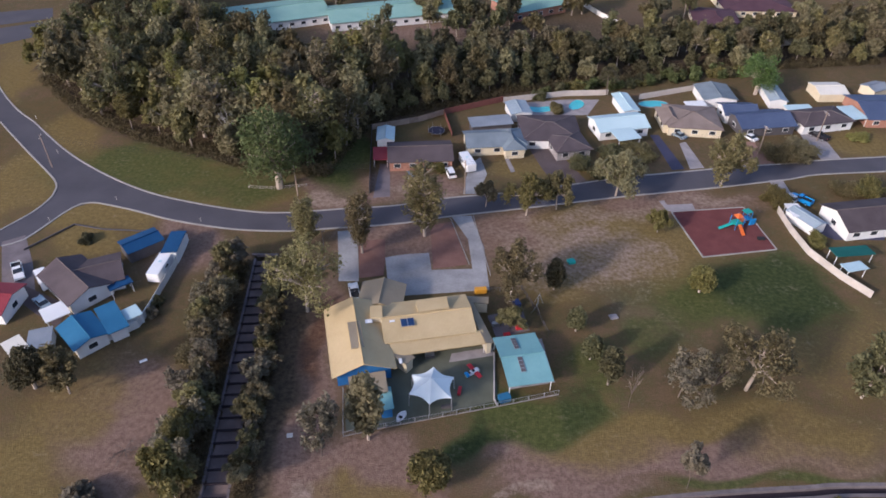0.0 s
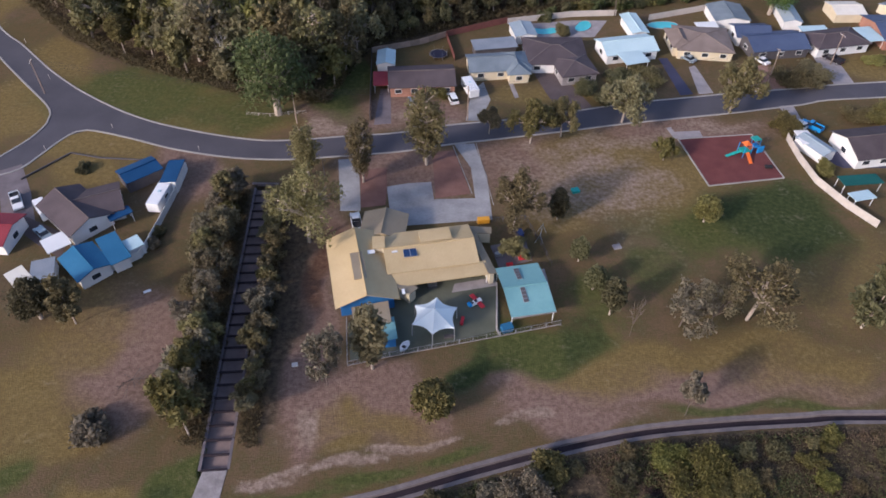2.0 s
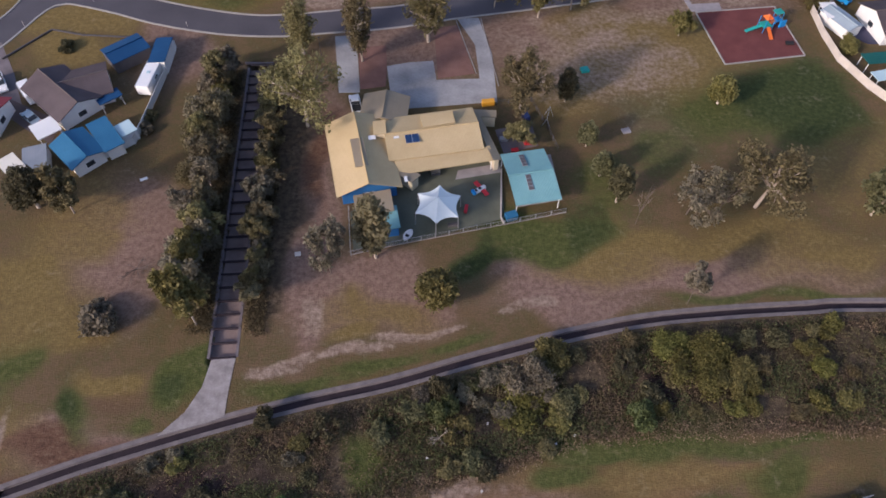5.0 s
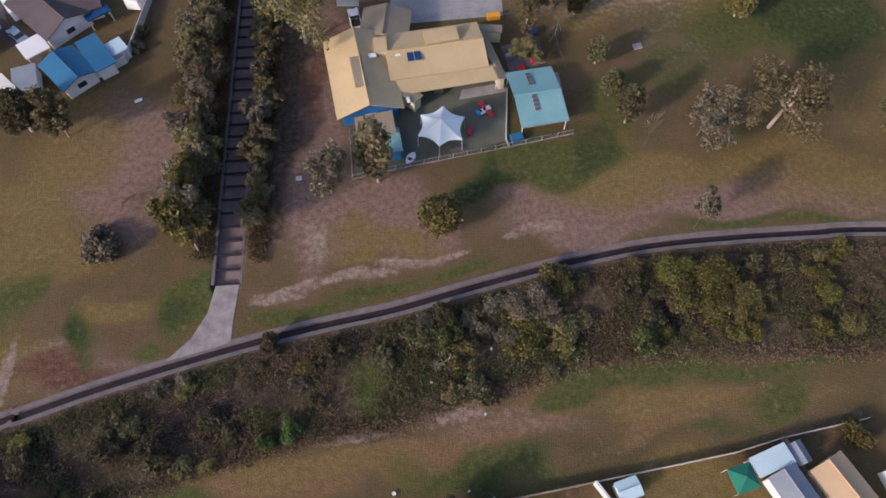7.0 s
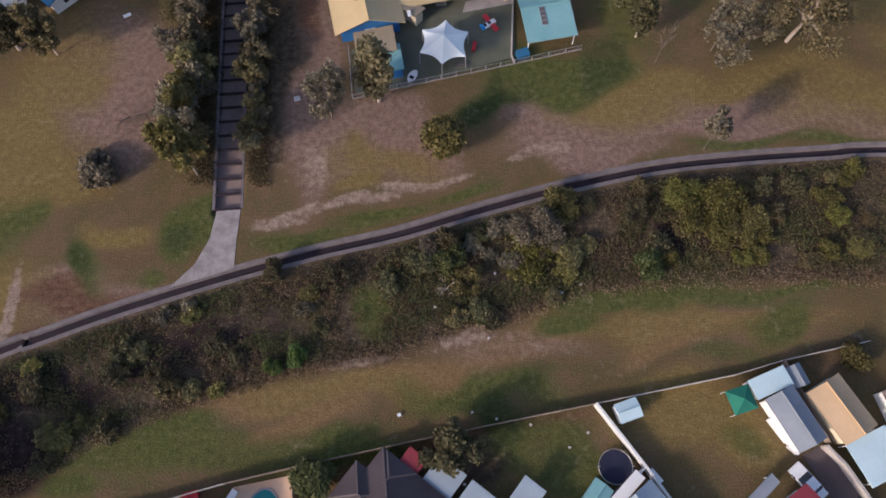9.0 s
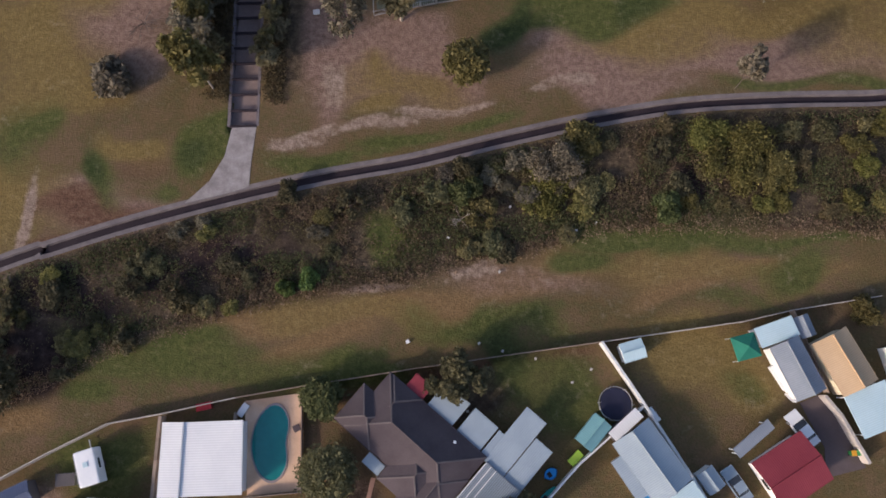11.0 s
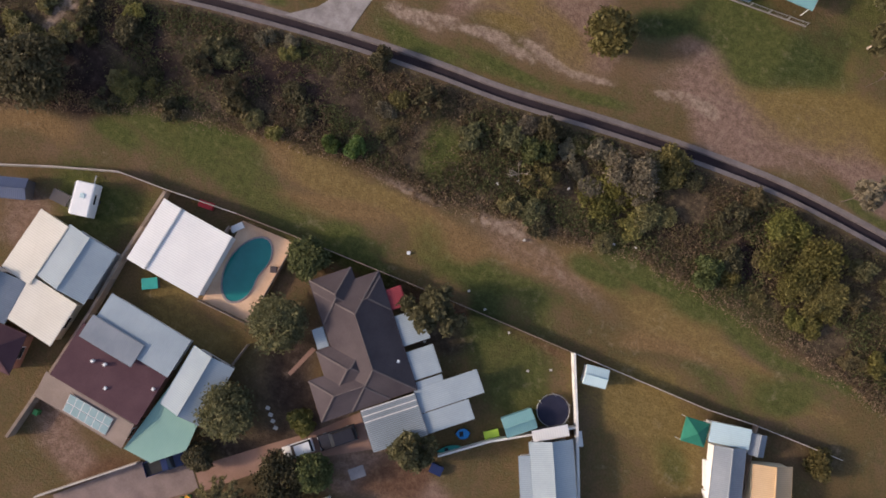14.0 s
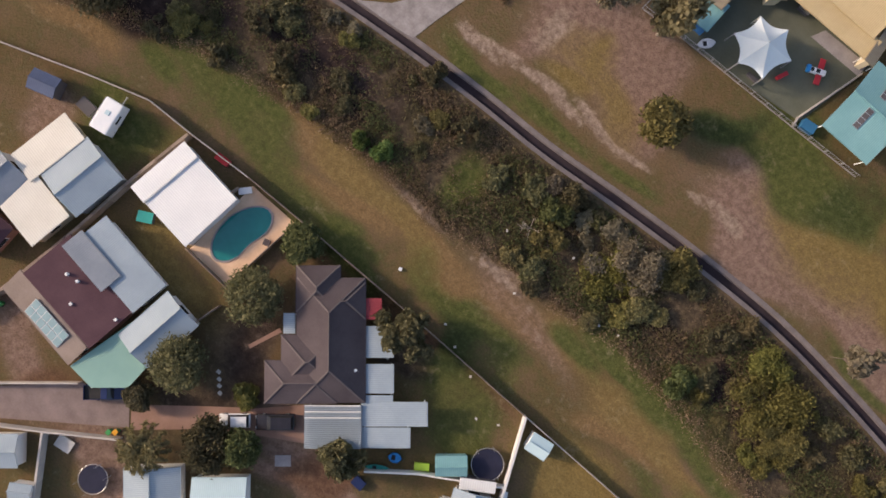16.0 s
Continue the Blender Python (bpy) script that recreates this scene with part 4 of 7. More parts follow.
def wing(home, cx, cy, ang, L, W, roof, wall=W_WHITE, eave=2.7, rise=1.4, kind="gable", over=0.45, windows=True, ridge=None, posts=False, z0=0.0, turn=True):
    """One rectangular wing of a building: walls, roof, ridge caps, gutters, windows."""
    m = home.matrix_basis.inverted() @ pose(cx, cy, z0, 0, 0, ang)
    if turn and kind != "flat" and W > L:
        m, L, W = m @ pose(0, 0, 0, 0, 0, 90), W, L
    if posts:
        for x in (-L / 2 + 0.3, L / 2 - 0.3):
            for y, up in ((-W / 2 + 0.3, 0.0), (W / 2 - 0.3, rise if kind == "flat" else 0.0)):
                part("post", rod((x, y, 0), (x, y, eave + up - 0.12), 0.07, 8), TRIM, home, m=m)
    else:
        part("wall", wall_bm(kind, L, W, eave, rise, over), wall, home, m=m)
    part("roof", roof_bm(kind, L, W, rise), roof, home, m=m @ pose(0, 0, eave))
    if kind != "flat":
        cap = ridge or roof
        h = {"gable": 0, "hip": W / 2, "halfhip": 0}[kind]
        end = L / 2 - (W / 2 if kind in ("hip", "halfhip") else 0)
        z = eave + rise + 0.03
        part("ridge_cap", strip((-L / 2 + h, 0, z), (max(end, -L / 2 + h + 0.05), 0, z), 0.1, 0.3), cap, home, m=m)
        if kind in ("hip", "halfhip"):
            for sy in (-1, 1):
                part("ridge_cap", strip((end, 0, z), (L / 2, sy * W / 2, eave + 0.03), 0.2, 0.1), cap, home, m=m)
                if kind == "hip":
                    part("ridge_cap", strip((-end, 0, z), (-L / 2, sy * W / 2, eave + 0.03), 0.2, 0.1), cap, home, m=m)
    for sy in (-1, 1):
        up = rise if kind == "flat" and sy > 0 else 0
        part("gutter", box(0, sy * (W / 2 + 0.06), eave - 0.08 + up, L, 0.1, 0.12), roof, home, m=m)
    if windows and not posts:
        n = max(1, int(L / 4))
        for sy in (-1, 1):
            for i in range(n):
                x = (i + 0.5) * (L - 2 * over) / n - L / 2 + over
                w = m @ pose(x, sy * (W / 2 - over + 0.03), 1.5)
                fr = part("window", box(0, 0, 0, 1.7, 0.08, 1.2, 0.02), TRIM, home, m=w)
                part("pane", box(0, sy * 0.03, 0, 1.5, 0.05, 1.0), GLASS, fr)
        for sx in (-1, 1):
            w = m @ pose(sx * (L / 2 - over + 0.03), 0, 1.5)
            fr = part("window", box(0, 0, 0, 0.08, 1.7, 1.2, 0.02), TRIM, home, m=w)
            part("pane", box(sx * 0.03, 0, 0, 0.05, 1.5, 1.0), GLASS, fr)
    return m


def building(name, label, category, wings, group=""):
    x, y = wings[0][0][:2]
    home = thing(name, x, y, 0, 0, label, category, group)
    for args, kw in wings:
        wing(home, *args, **kw)
    return home


def W_(cx, cy, ang, L, W, roof, wall=W_WHITE, **kw):
    return ((cx, cy, ang, L, W, roof, wall), kw)


def flue(home, x, y, z, material=TRIM, s=0.35):
    m = home.matrix_basis.inverted() @ pose(x, y, z)
    part("roof_vent", box(0, 0, 0.15, s, s, 0.5, 0.03), material, home, m=m)


def panel_on(name, home, cx, cy, ang, L, W, z, tilt, material, rows=1, cols=1, frame_mat=STEEL):
    """Framed panels in rows and columns lying on a roof."""
    m = home.matrix_basis.inverted() @ pose(cx, cy, z, 0, 0, ang) @ pose(0, 0, 0, tilt, 0, 0)
    fr = part(name, box(0, 0, 0, L, W, 0.08, 0.01), frame_mat, home, m=m)
    for i in range(cols):
        for j in range(rows):
            part("cell", box((i + 0.5) * L / cols - L / 2, (j + 0.5) * W / rows - W / 2, 0.04, L / cols - 0.12, W / rows - 0.12, 0.04), material, fr)
    return fr


# the community centre
centre = building("community_centre", "low tan-roofed centre of joined gabled wings with blue walls", "building", [
    W_(-14.4, 84.7, -77, 16.8, 10.7, R_TAN, W_BLUE, eave=3.0, rise=2.2, over=0.8),
    W_(-2.6, 89.4, 11, 16.4, 9.9, R_TAN, W_CREAM, eave=3.5, rise=1.2, over=0.5),
    W_(-0.4, 83.7, 12, 16.6, 2.7, R_TAN, W_CREAM, eave=2.75, rise=0.5, kind="flat", posts=True, windows=False),
    W_(6.8, 89.4, 108, 11.6, 1.4, R_GREYTAN, W_CREAM, eave=2.8, rise=0.45, kind="flat", over=0.3, windows=False),
    W_(-11.2, 96.0, 266, 7.1, 8.3, R_GREYTAN, W_CREAM, eave=2.9, rise=1.3, over=0.5, turn=False),
    W_(-6.5, 80.9, 142, 3.8, 2.2, R_GREYTAN, W_CREAM, eave=2.6, rise=0.3, kind="flat", over=0.3, windows=False),
    W_(-11.8, 74.6, -79, 4.6, 6.0, R_GREYTAN, W_BLUE, eave=2.4, rise=0.4, kind="flat", over=0.3, windows=False),
    W_(-8.9, 71.9, -79, 4.6, 2.4, R_TEAL, W_BLUE, eave=2.2, rise=0.2, kind="flat", over=0.2, windows=False),
    W_(6.6, 95.4, 177, 4.5, 1.8, R_GREYTAN, W_CREAM, eave=2.5, rise=0.2, kind="flat", over=0.2, windows=False),
])

panel_on("solar_panel", centre, -5.9, 87.2, 11, 2.4, 2.0, 4.5, 0, SOLAR, 1, 2)
panel_on("skylight", centre, -12.8, 87.3, 11, 1.4, 1.0, 4.5, 0, P_WHITE)
panel_on("skylight", centre, -8.7, 87.8, 11, 1.0, 1.3, 4.5, 0, P_WHITE)
panel_on("skylight", centre, -6.7, 79.3, 11, 0.6, 1.2, 3.1, 0, P_WHITE)
monitor = centre.matrix_basis.inverted()
wing(centre, -1.6, 91.4, 13, 5.7, 2.6, R_TAN, W_CREAM, eave=4.9, rise=0.15, kind="flat", over=0.1, windows=False)
wing(centre, -11.6, 89.3, 7, 2.2, 2.8, R_TAN, W_CREAM, eave=4.9, rise=0.15, kind="flat", over=0.1, windows=False)
wing(centre, -14.6, 83.4, 13, 2.2, 6.1, R_GREYTAN, W_CREAM, eave=5.1, rise=0.1, kind="flat", over=0.1, windows=False)

hall = building("open_shed", "teal steel shed roof on white posts beside the yard", "shed", [
    W_(14.0, 80.5, 11, 7.7, 11.1, R_TEAL, W_WHITE, eave=2.8, rise=0.9, turn=False, posts=True, windows=False),
])
for x, y, z, lean in ((12.9, 83.5, 3.36, -9), (13.7, 78.6, 3.46, 9)):
    panel_on("skylight", hall, x, y, 11, 0.9, 3.0, z, lean, W_DARK, 4, 1, R_ZINC_DARK)

# shade sail over the yard
def shade_sail():
    pts = [(-4.7, 76.5), (-1.1, 78.3), (2.4, 76.1), (2.0, 71.6), (-1.6, 70.3), (-5.0, 72.3)]
    cx, cy = sum(p[0] for p in pts) / 6, sum(p[1] for p in pts) / 6
    t = thing("shade_sail", cx, cy, 0, 0, "white peaked hexagonal shade sail on steel posts", "shade sail")
    bm = bmesh.new()
    rings = []
    for k in range(7):
        f = k / 6
        ring = []
        for i in range(6):
            a, b = Vector(pts[i]), Vector(pts[(i + 1) % 6])
            for s in range(6):
                u = s / 6
                p = a.lerp(b, u) - Vector((cx, cy))
                p *= f * (1 - 0.16 * 4 * u * (1 - u) * f)
                ring.append(bm.verts.new((p.x, p.y, 2.9 + 1.9 * (1 - f) ** 1.35)))
            if k == 0:
                break
        rings.append(ring)
    tip = bm.verts.new((0, 0, 4.85))
    for v in rings[0]:
        bm.verts.remove(v)
    for i in range(36):
        bm.faces.new((tip, rings[1][i], rings[1][(i + 1) % 36]))
    for r, s in zip(rings[1:], rings[2:]):
        for i in range(36):
            bm.faces.new((r[i], s[i], s[(i + 1) % 36], r[(i + 1) % 36]))
    bmesh.ops.recalc_face_normals(bm, faces=bm.faces)
    bmesh.ops.solidify(bm, geom=bm.faces[:], thickness=0.03)
    part("sail", bm, SAIL, t)
    for x, y in pts:
        part("post", rod((x - cx, y - cy, 0), ((x - cx) * 0.97, (y - cy) * 0.97, 2.95), 0.08, 8), STEEL, t)
    part("mast", rod((0, 0, 0), (0, 0, 4.85), 0.08, 8), STEEL, t)


shade_sail()

# houses on the near side
for args in (
    ("house", "house with cream and zinc sheet roofs", [
        W_(-45.7, -6.7, 272, 8.7, 4.2, R_CREAM, W_CREAM, kind="flat", rise=0.25, eave=2.8),
        W_(-40.5, -12.8, 273, 6.1, 7.2, R_CREAM, W_CREAM, kind="flat", rise=0.25, eave=2.75),
        W_(-40.1, -5.5, 273, 7.6, 6.9, R_ZINC, W_WHITE, rise=0.8, eave=2.9, windows=False),
        W_(-46.5, -14.3, 8, 5.8, 5.9, R_ZINC_DARK, W_WHITE, rise=0.9, eave=2.8),
        W_(-45.4, -20.2, 192, 12.2, 5.3, R_MAROON, W_BRICK, rise=1.4, kind="hip"),
    ]),
    ("house", "maroon tiled house with zinc additions and green awning", [
        W_(-28.5, -14.1, 5, 12.6, 7.2, R_MAROON, W_BRICK, rise=-0.6, kind="flat", eave=3.4, over=0.3, windows=False),
        W_(-28.5, -19.6, 4, 12.9, 3.4, R_FAWN, W_BRICK, rise=0.7, kind="flat", eave=2.65, over=0.3),
        W_(-28.3, -8.2, 184, 11.7, 5.1, R_ZINC, W_WHITE, kind="flat", rise=0.3, eave=2.8),
        W_(-30.6, -10.6, 184, 7.6, 2.9, R_ZINC_DARK, W_WHITE, kind="flat", rise=0.2, eave=3.3, windows=False),
        W_(-18.7, -9.3, -85, 8.3, 5.7, R_ZINC, W_WHITE, rise=0.9, eave=2.7),
    ]),
    ("house", "brown tiled hip-roofed house with lean-to roofs", [
        W_(-4.6, 7.3, -37, 15.8, 8.6, R_BROWN, W_BRICK, kind="hip", rise=1.9, ridge=RIDGE),
        W_(-2.7, 1.1, 323, 5.3, 9.1, R_BROWN, W_BRICK, kind="hip", rise=1.2, ridge=RIDGE),
        W_(-4.2, 3.5, 323, 6.5, 7.0, R_BROWN, W_BRICK, kind="hip", rise=1.45, ridge=RIDGE),
        W_(-10.8, 9.9, 323, 5.9, 5.5, R_BROWN, W_BRICK, kind="hip", rise=1.3, ridge=RIDGE),
        W_(-7.6, 11.6, 143, 4.6, 5.4, R_BROWN, W_BRICK, kind="hip", rise=1.2, ridge=RIDGE),
        W_(-4.8, 13.6, 323, 2.7, 2.8, R_RED, W_WHITE, kind="flat", rise=0.2, eave=2.5, posts=True, windows=False),
        W_(-0.9, 11.8, 323, 4.0, 4.0, R_ZINC, W_WHITE, kind="flat", rise=0.2, eave=2.45, posts=True, windows=False),
        W_(2.8, 9.0, 323, 3.7, 4.1, R_ZINC, W_WHITE, kind="flat", rise=0.2, eave=2.45, posts=True, windows=False),
        W_(4.8, 7.4, 323, 0.9, 4.0, R_ZINC, W_WHITE, kind="flat", rise=0.1, eave=2.45, posts=True, windows=False),
        W_(7.7, 8.1, 323, 3.1, 8.2, R_ZINC, W_WHITE, kind="flat", rise=0.2, eave=2.5, posts=True, windows=False),
        W_(9.4, 5.4, 323, 2.6, 6.1, R_ZINC, W_WHITE, kind="flat", rise=0.2, eave=2.4, posts=True, windows=False),
        W_(4.3, 1.0, 323, 5.4, 7.1, R_ZINC_DARK, W_WHITE, kind="flat", rise=0.2, eave=2.55, posts=True, windows=False),
        W_(-9.5, 4.3, 323, 2.6, 1.3, R_ZINC, W_WHITE, kind="flat", rise=0.1, eave=2.3, posts=True, windows=False),
    ]),
    ("house", "house with silver and ice-blue sheet roofs", [
        W_(24.4, 6.9, 128, 8.7, 5.4, R_ZINC, W_WHITE, rise=0.9, eave=2.8),
        W_(22.5, 5.3, -53, 5.5, 3.3, R_ZINC, W_WHITE, kind="flat", rise=0.2, eave=2.6),
        W_(28.5, 2.0, -52, 3.8, 4.8, R_ICE, W_WHITE, kind="flat", rise=0.2, eave=2.7),
    ]),
    ("house", "red sheet-roofed house with a grey patio roof", [
        W_(41.3, 6.9, -55, 6.4, 7.4, R_RED, W_WHITE, rise=0.9, eave=2.8),
        W_(36.9, 10.4, 42, 5.8, 1.2, R_ZINC_DARK, W_WHITE, kind="flat", rise=0.15, eave=2.4, posts=True, windows=False),
    ]),
):
    building(args[0], args[1], "house", args[2], "houses")
for label, cat, w in (
    ("large white flat-roofed shed beside the pool", "shed", [
        W_(-34.3, 3.2, 274, 8.9, 2.5, R_WHITE, W_WHITE, kind="flat", rise=0.15, eave=3.0, windows=False, over=0.2),
        W_(-29.3, 3.7, 276, 8.8, 7.4, R_WHITE, W_WHITE, kind="flat", rise=0.15, eave=2.9, windows=False, over=0.2)]),
    ("tan gabled garage with a pale side wall", "garage", [W_(48.3, 20.5, -60, 7.3, 4.8, R_SAND, W_CREAM, rise=0.8, eave=2.8, over=0.2, windows=False)]),
    ("pale blue flat-roofed carport", "carport", [W_(51.7, 14.9, -65, 5.5, 5.4, R_ICE, W_WHITE, kind="flat", rise=0.2, eave=2.6, posts=True, windows=False)]),
    ("grey sheet gabled garage with a white veranda roof", "garage", [
        W_(42.5, 19.3, -63, 7.2, 3.9, R_ZINC_DARK, W_WHITE, rise=0.7, eave=2.7, over=0.2, windows=False),
        W_(40.1, 23.7, 293, 2.6, 4.9, R_ICE, W_WHITE, kind="flat", rise=0.15, eave=2.5, windows=False, over=0.15)]),
    ("small zinc garden shed by the fence", "shed", [W_(43.9, 24.7, -68, 2.8, 1.8, R_ZINC_DARK, W_WHITE, rise=0.4, eave=2.0, windows=False, over=0.1)]),
    ("small white garden shed", "shed", [W_(22.2, 20.2, -70, 2.3, 3.0, R_ICE, W_WHITE, rise=0.3, eave=1.9, windows=False, over=0.1)]),
    ("small grey garden shed", "shed", [W_(31.8, 5.1, -53, 2.8, 2.2, R_ZINC, W_WHITE, rise=0.3, eave=1.9, windows=False, over=0.1)]),
    ("teal gabled garden shed by the trampoline", "shed", [W_(17.4, 9.8, 323, 2.4, 4.1, R_TEAL, R_TEAL, rise=0.5, eave=1.9, windows=False, over=0.1)]),
    ("dark blue garden shed by the fence", "shed", [W_(-53.2, -2.6, 29, 3.8, 2.6, R_NAVY, W_DARK, rise=0.4, eave=1.9, windows=False, over=0.1)]),
    ("ribbed white gabled shed in a yard", "shed", [W_(-18.6, -34.4, 53, 4.8, 4.1, R_ZINC, W_WHITE, rise=0.7, eave=2.2, windows=False, over=0.15)]),
    ("white and grey gabled shed under a palm", "shed", [W_(-2.5, -22.3, -36, 7.0, 7.0, R_ZINC, W_WHITE, rise=0.8, eave=2.4, windows=False, over=0.15)]),
    ("pale blue gabled shed in a yard", "shed", [W_(3.1, -16.0, -37, 5.7, 6.9, R_ICE, W_WHITE, rise=0.8, eave=2.4, windows=False, over=0.15)]),
    ("small zinc shed in a yard", "shed", [W_(-12.9, -35.4, 315, 1.8, 2.9, R_ZINC, W_WHITE, rise=0.3, eave=2.0, windows=False, over=0.1)]),
    ("olive and white gabled outbuilding", "shed", [W_(57.8, 19.7, -74, 8.0, 5.9, R_FAWN, W_WHITE, rise=0.6, eave=2.5, windows=False, over=0.15)]),
    ("navy sheet-roofed outbuilding in a yard", "shed", [W_(59.2, 14.0, -71, 6.7, 7.2, R_NAVY, W_WHITE, rise=0.6, eave=2.6, windows=False, over=0.2)]),
    # the corner block
    ("blue gabled garage by the street", "garage", [W_(-62.3, 112.0, 222, 7.8, 5.4, R_BLUE, W_DARK, rise=0.6, eave=2.7, windows=False, over=0.25)]),
    ("white caravan annex with a blue roof", "shed", [W_(-55.3, 111.5, 271, 7.2, 3.1, R_BLUE, W_WHITE, kind="flat", rise=0.2, eave=2.8, windows=False, over=0.1)]),
    ("small white flat-roofed shed", "shed", [W_(-56.8, 91.2, 221, 2.9, 3.3, R_ICE, W_WHITE, kind="flat", rise=0.1, eave=2.2, windows=False, over=0.1)]),
    ("grey and pale flat sheds by the corner block", "shed", [
        W_(-73.1, 81.7, 228, 3.2, 6.1, R_CREAM, W_WHITE, kind="flat", rise=0.1, eave=2.5, windows=False, over=0.2),
        W_(-70.1, 83.5, 200, 4.0, 6.5, R_ZINC_DARK, W_WHITE, kind="flat", rise=0.1, eave=2.4, windows=False, over=0.2)]),
    ("white shed with a pale grey roof", "shed", [W_(-15.2, 159.0, 272, 7.2, 4.5, R_ICE, W_WHITE, rise=0.6, eave=2.3, windows=False, over=0.15)]),
    ("dark blue gabled backyard shed", "shed", [W_(78.1, 185.2, 1, 9.7, 10.4, R_SLATE, W_WHITE, rise=0.9, eave=2.6, windows=False, over=0.2)]),
    ("grey gabled backyard shed", "shed", [W_(95.1, 185.6, 266, 11.1, 5.0, R_ZINC, W_WHITE, rise=0.7, eave=2.4, windows=False, over=0.2)]),
    ("cream and white backyard shed", "shed", [W_(112.3, 188.8, 272, 8.2, 8.8, R_CREAM, W_CREAM, rise=0.8, eave=2.5, windows=False, over=0.2)]),
    ("cream backyard shed with grey roof", "shed", [W_(127.0, 190.8, 295, 5.4, 6.7, R_ZINC_DARK, W_CREAM, rise=0.7, eave=2.4, windows=False, over=0.2)]),
    ("white gabled pool shed", "shed", [W_(20.4, 174.5, 280, 7.9, 5.9, R_ZINC, W_WHITE, rise=0.5, eave=2.4, windows=False, over=0.15)]),
    ("white carport roof at a side fence", "carport", [W_(78.4, 126.4, 271, 5.0, 2.9, R_WHITE, W_WHITE, kind="flat", rise=0.1, eave=2.4, posts=True, windows=False)]),
    ("pale long shed with ribbed roof", "shed", [W_(80.0, 124.1, 208, 4.0, 7.8, R_ZINC, W_WHITE, rise=0.5, eave=2.3, windows=False, over=0.15)]),
    ("dark green roofed patio beside the reserve", "patio roof", [W_(84.4, 111.8, 187, 8.4, 3.1, R_DEEPGREEN, W_WHITE, kind="flat", rise=0.2, eave=2.4, posts=True, windows=False)]),
    ("white ribbed patio roof", "patio roof", [W_(82.8, 107.0, 194, 4.7, 2.5, R_ICE, W_WHITE, kind="flat", rise=0.1, eave=2.3, posts=True, windows=False)]),
):
    building(cat.replace(" ", "_"), label, cat, w)
